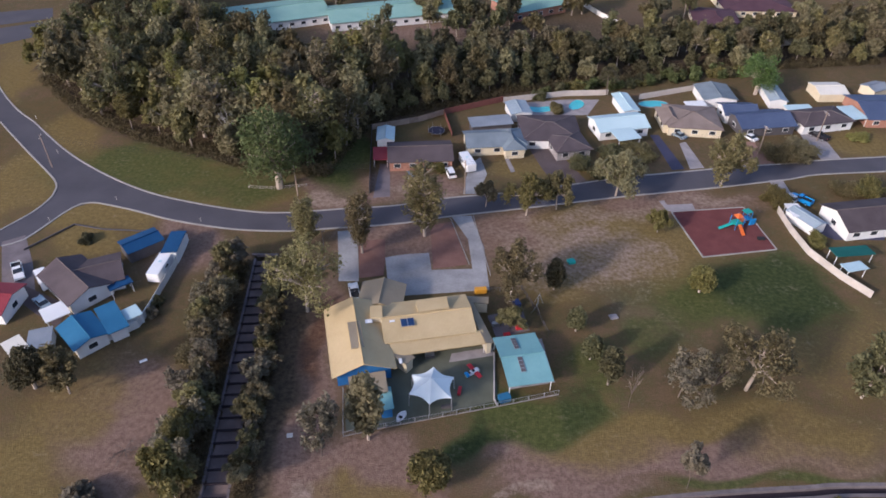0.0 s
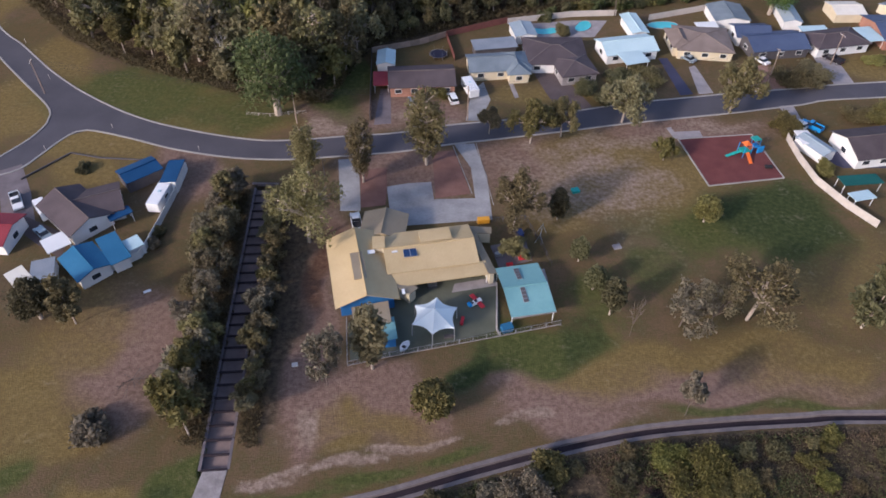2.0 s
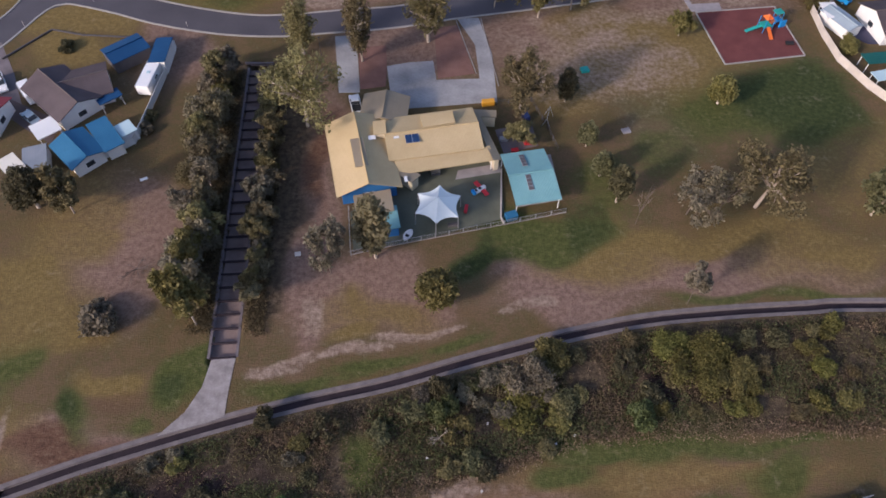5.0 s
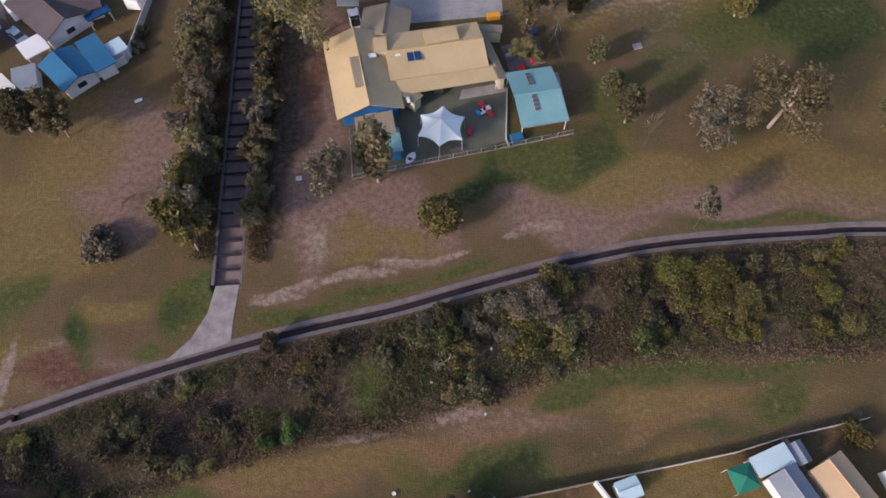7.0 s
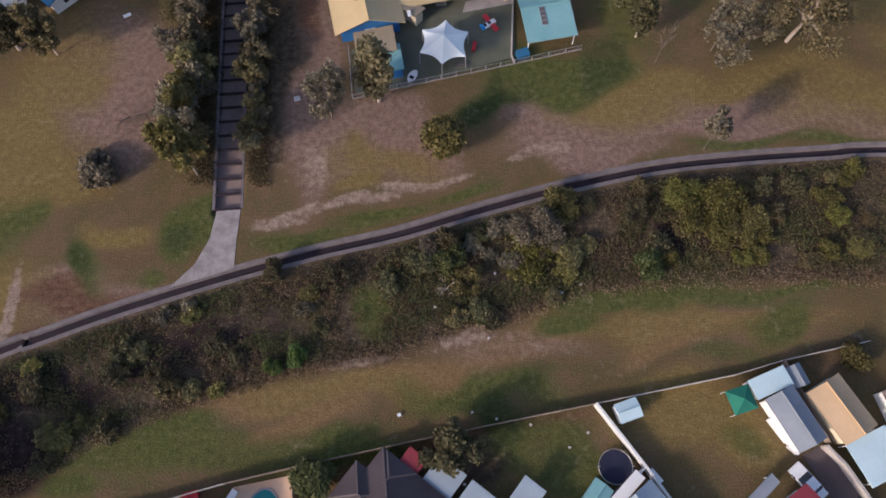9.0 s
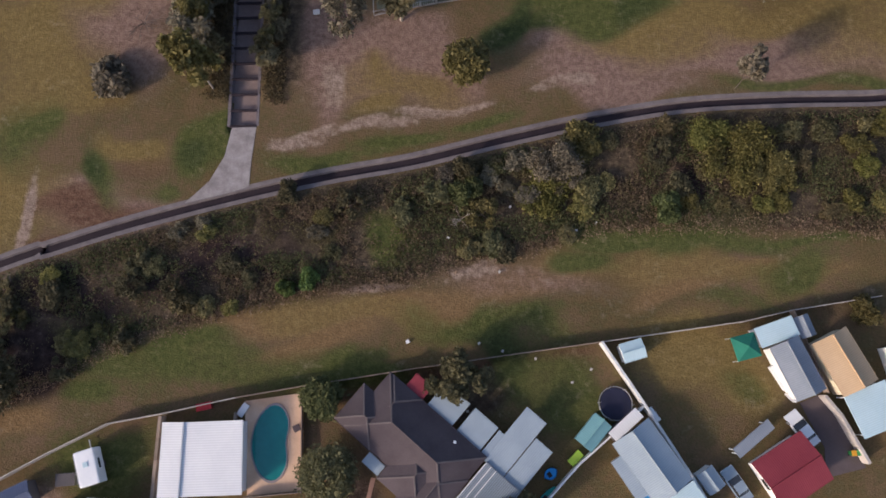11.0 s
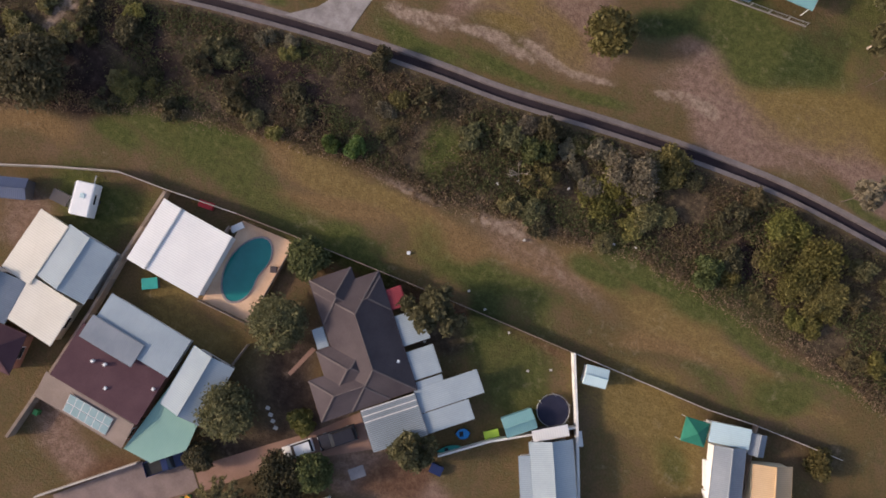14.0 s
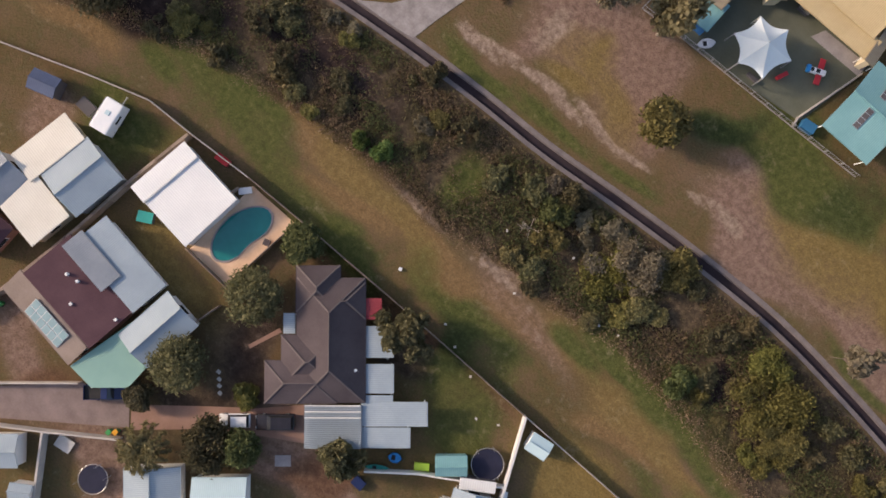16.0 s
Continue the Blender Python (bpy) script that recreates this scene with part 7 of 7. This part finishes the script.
        for i in range(16):
            a = 2 * math.pi * i / 16 + rnd.uniform(-0.1, 0.1)
            lift = rnd.uniform(0.1, 0.3)
            prev = (0.04, 0.03, 0.76)
            for k in range(1, 9):
                u = k / 8
                q = (u * math.cos(a), u * math.sin(a), 0.76 + lift * math.sin(u * 2.6) - 0.25 * u * u)
                segs.append((prev, q, 0.012, 0.008))
                prev = q
                for j in range(leaves // 128):
                    pts.append([q[c] + rnd.normal() * (0.05 if c < 2 else 0.02) for c in range(3)])
        wood = limbs_mesh(kind, segs, bark)
        return wood, quad_mesh("fronds", np.array(pts), size, 0.25, leaf, rnd, 0.4, squash)
    wood = limbs_mesh(kind, segs, bark)
    if leaves == 0:
        return wood, None
    return wood, quad_mesh("crown", in_blobs(blobs, leaves, rnd), size * 1.25, 0.6, leaf, rnd, 0.4, squash)


PLANTS = {}


def plant(name, label, x, y, h, r, kind, leaf, bark=BARK, leaves=2600, size=0.4, variants=3, group=""):
    """A tree or shrub of that height and crown radius; plants of one kind share a few meshes."""
    pick = (int(abs(x * 7.3 + y * 3.1)) % variants)
    big = round(math.log(max(r, 0.3)) * 2)
    tall = round(math.log(h / r) * 1.5)
    key = (kind, leaf.name, leaves, pick, big, tall)
    if key not in PLANTS:
        R = math.exp(big / 2)
        PLANTS[key] = make_plant(kind, leaf, bark, leaves, size / R, 17 * pick + len(kind) + 3, math.exp(-tall / 1.5))
    wood, crown = PLANTS[key]
    t = new(name)
    t.matrix_basis = pose(x, y, 0, 0, 0, (x * 37 + y * 91) % 360) @ Matrix.Diagonal((r, r, h, 1))
    tagged(t, label, "tree" if "tree" in name or "palm" in name else "shrub", group)
    part("trunk", wood, None, t)
    if crown:
        part("crown", crown, None, t)
    return t


TREE = "gum_tree"
# street and park trees
for spec, kind, leaf, label in (
    ((-28.4, 113.9, 12.6, 4.0), "column", L_GUM, "slim gum tree by the street"),
    ((-16.7, 112.1, 15.9, 3.5), "column", L_GUM, "slim gum tree in a clay bed"),
    ((-3.9, 118.2, 18.3, 5.2), "column", L_GUM, "tall dense gum tree by the car park"),
    ((18.7, 126.3, 10.6, 4.4), "gum", L_OLIVE, "spreading street gum with pale trunk"),
    ((25.7, 128.8, 9.6, 3.7), "gum", L_GUM, "spreading street gum with pale trunk"),
    ((9.7, 129.5, 6.6, 2.6), "gum", L_GUM_PALE, "thin young street gum"),
    ((40.3, 134.6, 10.6, 5.4), "gum", L_GUM_PALE, "spreading street gum with pale trunk"),
    ((66.2, 139.4, 13.0, 5.5), "gum", L_GUM, "spreading street gum with pale trunk"),
    ((46.8, 120.7, 5.5, 2.3), "gum", L_OLIVE, "small young tree in the reserve"),
    ((13.2, 97.9, 13.7, 4.6), "gum", L_GUM, "open gum tree beside the side yard"),
    ((22.0, 101.4, 7.4, 2.1), "column", L_DARK, "small dark tree in the reserve"),
    ((50.5, 101.2, 6.3, 2.6), "round", L_OLIVE, "small rounded tree in the reserve"),
    ((24.7, 90.0, 5.6, 1.7), "round", L_DARK, "small rounded tree in the reserve"),
    ((26.3, 83.1, 5.7, 1.8), "round", L_DARK, "small rounded tree in the reserve"),
    ((28.4, 77.4, 8.6, 2.0), "round", L_DARK, "small rounded tree in the reserve"),
    ((-25.2, 94.2, 15.5, 6.6), "gum", L_GUM, "broad gum tree with pale forked trunk"),
    ((-11.0, 65.6, 15.5, 3.2), "column", L_GUM_PALE, "tall gum tree inside the play yard"),
    ((-17.8, 62.5, 12.8, 2.8), "thin", L_GREY, "thin grey tree on bare earth"),
    ((51.5, 76.6, 13.3, 6.8), "gum", L_GUM, "broad gum tree with pale limbs"),
    ((39.7, 74.9, 8.6, 4.8), "thin", L_GREY, "sparse grey-leaved tree on dry grass"),
    ((44.8, 74.9, 8.9, 3.6), "thin", L_GUM_PALE, "sparse grey-leaved tree on dry grass"),
    ((70.3, 75.2, 12.7, 5.2), "gum", L_DARK, "dark broad gum tree in the reserve"),
    ((-36.8, 53.4, 14.9, 3.0), "gum", L_OLIVE, "olive gum tree beside the channel"),
    ((-50.9, 53.7, 3.5, 3.4), "shrub", L_GREY, "sparse grey shrub tree on dry grass"),
    ((-67.5, 75.0, 9.1, 3.5), "round", L_DARK, "dense dark tree by the fence"),
    ((-61.3, 73.9, 10.0, 3.0), "gum", L_GUM, "half-bare tree by the fence"),
    ((-38.6, 136.3, 21.4, 8.7), "round", L_GREEN, "large dense green tree at the wood's edge"),
    ((91.6, 189.3, 13.2, 6.3), "round", L_LIME, "bright green rounded tree behind the houses"),
    ((36.6, 57.8, 8.6, 2.0), "thin", L_GREY, "thin grey bush beside the channel"),
):
    plant(TREE, label, *spec, kind, leaf, bark=BARK_DARK if kind == "thin" else BARK, leaves=2400 if kind == "thin" else 4400 if kind in ("gum", "column") else 6500, size=0.2 if kind == "thin" else 0.24)
plant(TREE, "dead white-limbed tree at the wood's edge", -53.9, 153.5, 12.6, 4.1, "bare", L_GREY, STONE, 0)
plant(TREE, "leafless thin tree in the reserve", 31.0, 72.8, 9.1, 1.5, "bare", L_GREY, BARK_DARK, 0)
plant(TREE, "dead grey branching tree in the undergrowth", -0.7, 36.3, 2.5, 1.7, "bare", L_GREY, BARK, 0, variants=2)
plant(TREE, "bare grey bush on dry grass", -48.2, 62.9, 1.2, 3.4, "bare", L_GREY, BARK_DARK, 0)
# back-yard trees and the lone bush in the park
for spec, kind, leaf, label in (
    ((-1.4, 58.2, 6.6, 3.3), "round", L_OLIVE, "lone rounded bush on bare ground"),
    ((-14.7, 2.9, 6.0, 3.9), "round", L_DARK, "dense grey-green garden tree"),
    ((-13.7, -10.0, 6.0, 3.9), "round", L_DARK, "dense grey-green garden tree"),
    ((-3.3, -12.9, 5.0, 3.6), "round", L_DARK, "dense dark garden tree"),
    ((-0.5, -9.8, 5.0, 2.4), "round", L_GREEN, "fresh green garden tree"),
    ((-16.6, 11.7, 4.0, 2.8), "round", L_GREEN, "green bush by the pool"),
    ((0.2, 15.4, 6.0, 3.4), "gum", L_DARK, "open leafy tree in a back yard"),
    ((8.1, -0.7, 6.0, 2.8), "gum", L_DARK, "open brownish tree by a carport"),
    ((-5.4, -6.0, 3.0, 1.9), "shrub", L_YELLOW, "yellow-green garden bush"),
    ((-13.6, -16.6, 3.0, 1.9), "round", L_DARK, "clipped dark bush by the driveway"),
    ((-59.8, 11.2, 8.0, 5.2), "round", L_DARK, "large dark tree over the undergrowth"),
    ((52.2, 27.4, 3.0, 2.2), "shrub", L_OLIVE, "olive shrub by the back fence"),
    ((-75.4, 114.8, 1.5, 1.7), "shrub", L_DARK, "low shrub in a stone-edged bed"),
    ((12.9, 90.8, 4.0, 2.5), "gum", L_GUM, "small tree in the side yard"),
    ((37.6, 143.6, 3.0, 2.7), "shrub", L_DARK, "dark garden shrub"),
    ((33.4, 147.5, 3.0, 3.6), "shrub", L_DARK, "dark garden shrub"),
    ((49.3, 153.3, 3.0, 5.8), "shrub", L_GUM, "leafy garden shrub"),
    ((42.8, 153.2, 3.0, 4.3), "shrub", L_DARK, "leafy garden shrub"),
    ((66.7, 166.7, 2.0, 3.8), "shrub", L_DARK, "clipped dark hedge"),
    ((85.4, 153.0, 4.0, 5.8), "shrub", L_GUM, "leafy garden tree"),
    ((91.0, 154.5, 4.0, 5.2), "shrub", L_GUM_PALE, "leafy garden tree"),
    ((109.8, 163.0, 2.0, 3.0), "shrub", L_OLIVE, "low garden shrub"),
    ((-1.5, 146.0, 3.0, 3.3), "shrub", L_YELLOW, "flowering pale shrub"),
    ((77.0, 132.4, 4.0, 3.9), "shrub", L_OLIVE, "olive shrub by the fence"),
    ((99.6, 136.4, 4.0, 4.5), "shrub", L_OLIVE, "olive shrub by the street"),
    ((94.9, 137.2, 3.0, 3.7), "shrub", L_GUM, "garden shrub by the street"),
    ((79.6, 116.8, 3.4, 2.4), "shrub", L_OLIVE, "olive shrub inside the fence"),
    ((31.3, 176.3, 3.0, 2.5), "shrub", L_GUM, "garden shrub by a pool"),
    ((-54.2, 92.8, 1.5, 1.5), "shrub", L_GREY, "pale shrub along the fence"),
    ((-54.2, 95.9, 1.5, 1.5), "shrub", L_DARK, "dark shrub along the fence"),
):
    plant("garden_tree" if "tree" in label else "garden_shrub", label if len(label.split()) > 3 else label + " in a yard", *spec, kind, leaf, BARK_DARK, 6000, 0.2)
plant("palm", "shaggy palm over a shed roof", -7.8, -19.5, 4.5, 3.2, "palm", L_GUM, BARK_DARK, 1600, 0.4)
plant("palm", "tall palm behind the houses", 47.3, 187.5, 8.7, 2.9, "palm", L_DARK, BARK_DARK, 1600, 0.4)

# the wood beyond the street
rw = random.Random(11)
EDGE_X = [-125, -101, -81, -48, -28, -20, -4, 18, 35, 81, 140]
EDGE_Y = [196, 171, 158, 144, 141, 168, 176, 187, 192, 204, 212]
placed = []
tries = 0
while len(placed) < 255 and tries < 9000:
    tries += 1
    x = rw.uniform(-122, 150)
    y0 = float(np.interp(x, EDGE_X, EDGE_Y))
    depth = float(np.interp(x, [-122, -92, -82, -45, -20, 30, 80, 150], [92, 88, 62, 56, 42, 24, 20, 34]))
    y = y0 + rw.uniform(2, depth)
    if any((x - a) ** 2 + (y - b) ** 2 < 5.0 ** 2 for a, b in placed):
        continue
    placed.append((x, y))
    west = x < -15
    h = rw.uniform(12, 19) if west else rw.uniform(6, 11)
    if y < y0 + 6:
        h *= 0.65
    r = h * rw.uniform(0.28, 0.4) + 0.6
    leaf = rw.choice([L_GUM, L_GUM, L_OLIVE, L_DARK, L_GUM_PALE] if west else [L_DARK, L_DARK, L_GUM, L_GUM_PALE])
    plant("gum_tree", "tall olive gum in dense bushland" if west else "dark scrubby gum along the creek", x, y, h, r, rw.choice(["wood", "wood", "column", "gum"]), leaf, BARK, 2600, 0.42, 3, "bushland trees")
# hedge and scrub behind the pools
for i in range(34):
    x = rw.uniform(22, 92)
    y = float(np.interp(x, EDGE_X, EDGE_Y)) - rw.uniform(0, 5)
    plant("hedge_shrub", "dense green shrub behind the back fences", x, y, rw.uniform(2, 4), rw.uniform(1.4, 2.4), "shrub", rw.choice([L_DARK, L_OLIVE, L_GREEN]), BARK_DARK, 1500, 0.4, 3, "back-fence shrubs")
# far trees towards the horizon edge of the view
for i in range(40):
    x, y = rw.uniform(-150, 230), rw.uniform(250, 330)
    plant("far_tree", "distant gum among far houses", x, y, rw.uniform(8, 14), rw.uniform(3, 5), "wood", rw.choice([L_GUM, L_DARK]), BARK, 1200, 0.6, 3, "far trees")

for i in range(44):
    x, y = rw.uniform(-10, 170), rw.uniform(216, 252)
    if min((x - a) ** 2 + (y - b) ** 2 for a, b in ((95.7, 244.8), (115.3, 263.2), (112.4, 231.6), (30.4, 257.9))) > 15 ** 2:
        plant("far_tree", "open gum on dry ground beyond the creek", x, y, rw.uniform(7, 12), rw.uniform(2.6, 4.4), "wood", rw.choice([L_GUM, L_GUM_PALE, L_DARK]), BARK, 1200, 0.6, 3, "far trees")

# trees lining the strutted channel
for i in range(30):
    f = i / 29
    x, y = -32.6 - 5.0 * f, 58 + 50 * f
    if i % 4 != 3:
        plant("channel_tree", "scrubby grey-green tree beside the channel", x - rw.uniform(4.2, 7.5), y + rw.uniform(-1.5, 1.5), rw.uniform(4.5, 8.5), rw.uniform(2.3, 3.7), rw.choice(["wood", "wood", "round", "shrub"]), rw.choice([L_GUM, L_GREY, L_GUM_PALE, L_OLIVE]), BARK, 4200, 0.22, 3, "channel trees")
    plant("channel_shrub", "straggly shrub beside the channel", x + rw.uniform(3.2, 5.5) + (0 if f > 0.3 else -0.3), y + rw.uniform(-1.5, 1.5), rw.uniform(1.8, 4.5), rw.uniform(1.2, 2.3), rw.choice(["shrub", "thin", "thin"]), rw.choice([L_GUM, L_GREY, L_GUM_PALE]), BARK_DARK, 2400, 0.2, 3, "channel shrubs")

# scrub in the belt between the drain and the mown strip
def belt_point(u, v):
    x = -75 + 155 * u
    lo = float(np.interp(x, [p[0] for p in BELT_S], [p[1] for p in BELT_S]))
    hi = float(np.interp(x, [p[0] for p in DRAIN], [p[1] for p in DRAIN])) - 2.0
    return x, lo + (hi - lo) * v


# grassy openings and dark hollows in the belt: x, y, radius along, radius across
OPENINGS = [(-11.8, 33.0, 3.2, 4.6), (-22.4, 30.5, 4.0, 2.4), (6.3, 36.9, 4.0, 2.0), (-35.0, 29.0, 4.0, 2.5), (20.0, 46.0, 4.0, 2.5)]
HOLLOWS = [(-42.0, 24.0, 9.0, 4.0), (-57.0, 16.0, 8.0, 4.5), (28.8, 43.2, 3.6, 3.2), (-30.0, 30.5, 4.0, 2.4), (45.0, 41.5, 4.0, 2.0)]


def inside(spots, x, y):
    return any(((x - a) / p) ** 2 + ((y - b) / q) ** 2 < 1 + 0.7 * noise.noise(Vector((x * 0.4, y * 0.4, 2.0))) for a, b, p, q in spots)


for i in range(130):
    u, v = rw.random(), rw.uniform(0.04, 0.95)
    x, y = belt_point(u, v)
    tall = rw.uniform(0.5, 1.9)
    if inside(OPENINGS, x, y):
        continue
    leaf = rw.choice([L_DARK, L_DARK, L_GUM, L_GREY, L_OLIVE] if not 28 < x < 62 else [L_YELLOW, L_OLIVE, L_GUM, L_DARK])
    plant("scrub_bush", "low scrubby bush in the creek belt", x, y, tall, tall * rw.uniform(0.7, 1.1) + 0.4, rw.choice(["shrub", "shrub", "thin", "round"]), leaf, BARK_DARK, 1900, 0.16, 3, "creek scrub")
for spec, leaf, label in (
    ((36.3, 47.4, 3.5, 5.8), L_YELLOW, "broad yellow-green thicket"),
    ((40.7, 45.5, 3.0, 3.5), L_OLIVE, "broad olive thicket"),
    ((32.8, 50.1, 3.0, 3.5), L_YELLOW, "broad yellow-green thicket"),
    ((11.6, 45.0, 4.5, 3.7), L_GREY, "grey-green shrub tree"),
    ((26.7, 39.7, 2.5, 2.1), L_GREEN, "round green bush"),
    ((-20.3, 26.9, 2.0, 1.6), L_LIME, "bright green bush"),
    ((-23.2, 25.5, 1.6, 1.2), L_LIME, "bright green bush"),
    ((-36.1, 22.6, 2.4, 1.9), L_GUM, "grey-green bush"),
    ((-0.3, 42.9, 3.0, 2.3), L_DARK, "dark bush by the drain"),
    ((-0.3, 40.1, 2.5, 2.1), L_GREEN, "green bush"),
    ((15.4, 48.4, 3.0, 3.1), L_OLIVE, "olive bush by the drain"),
    ((-24.1, 38.5, 3.0, 1.5), L_DARK, "dark bush by the drain"),
    ((10.5, 42.0, 1.6, 4.6), L_YELLOW, "low yellow-green bush"),
):
    plant("scrub_bush", label + " in the creek belt", *spec, "shrub", leaf, BARK_DARK, 7000, 0.17)


def tufts(name, label, n, pick, leaf, size, height, seed):
    """Uncountable grass and weeds as one object."""
    rnd = np.random.RandomState(seed)
    pts = []
    while len(pts) < n:
        p = pick(rnd)
        if p is not None:
            for k in range(9):
                pts.append((p[0] + rnd.normal() * 0.35, p[1] + rnd.normal() * 0.35, abs(rnd.normal()) * height))
    me = quad_mesh(name, np.array(pts), size, 0.4, leaf, rnd, 0.2)
    return tagged(new(name, me), label, "undergrowth", kind="stuff")


def in_belt_at(lo, hi, seed=None, above=0.0, bare=()):
    def pick(rnd):
        x, y = belt_point(rnd.uniform(0, 1), rnd.uniform(lo, hi))
        if inside(bare, x, y) and rnd.uniform() < 0.85:
            return None
        if seed is not None and noise.noise(Vector((x * 0.09, y * 0.13, seed))) < above:
            return None
        return x, y
    return pick


tufts("undergrowth", "tangled dull weeds and grass in the creek belt", 50000, in_belt_at(0.05, 0.99, bare=OPENINGS + HOLLOWS), L_WEED, 0.17, 0.25, 5)
tufts("brown_weeds", "dry brown weeds in the creek belt", 42000, in_belt_at(0.02, 0.98, 3.3, 0.0, OPENINGS + HOLLOWS), L_WEED_BROWN, 0.16, 0.3, 6)
tufts("green_weeds", "rank green weeds in the creek belt", 36000, in_belt_at(0.1, 0.99, 9.1, 0.05, HOLLOWS), L_WEED_GREEN, 0.17, 0.35, 10)
tufts("straw_grass", "dry straw grass along the belt's edge", 14000, in_belt_at(-0.02, 0.14), L_STRAW, 0.14, 0.3, 7)


def near_culvert(rnd):
    f = rnd.uniform(0, 1)
    s = rnd.choice([-1, 1])
    return -32 - 5.0 * f + s * rnd.uniform(2.5, 5.5), 52 + 57 * f


tufts("bank_weeds", "rank weeds along the strutted channel", 30000, near_culvert, L_WEED, 0.18, 0.3, 8)


def wood_edge(rnd):
    x = rnd.uniform(-122, 140)
    return x, float(np.interp(x, EDGE_X, EDGE_Y)) + abs(rnd.normal()) * 3.0


tufts("wood_edge_weeds", "dark green weeds under the bushland edge", 30000, wood_edge, L_WEED, 0.35, 0.8, 9)
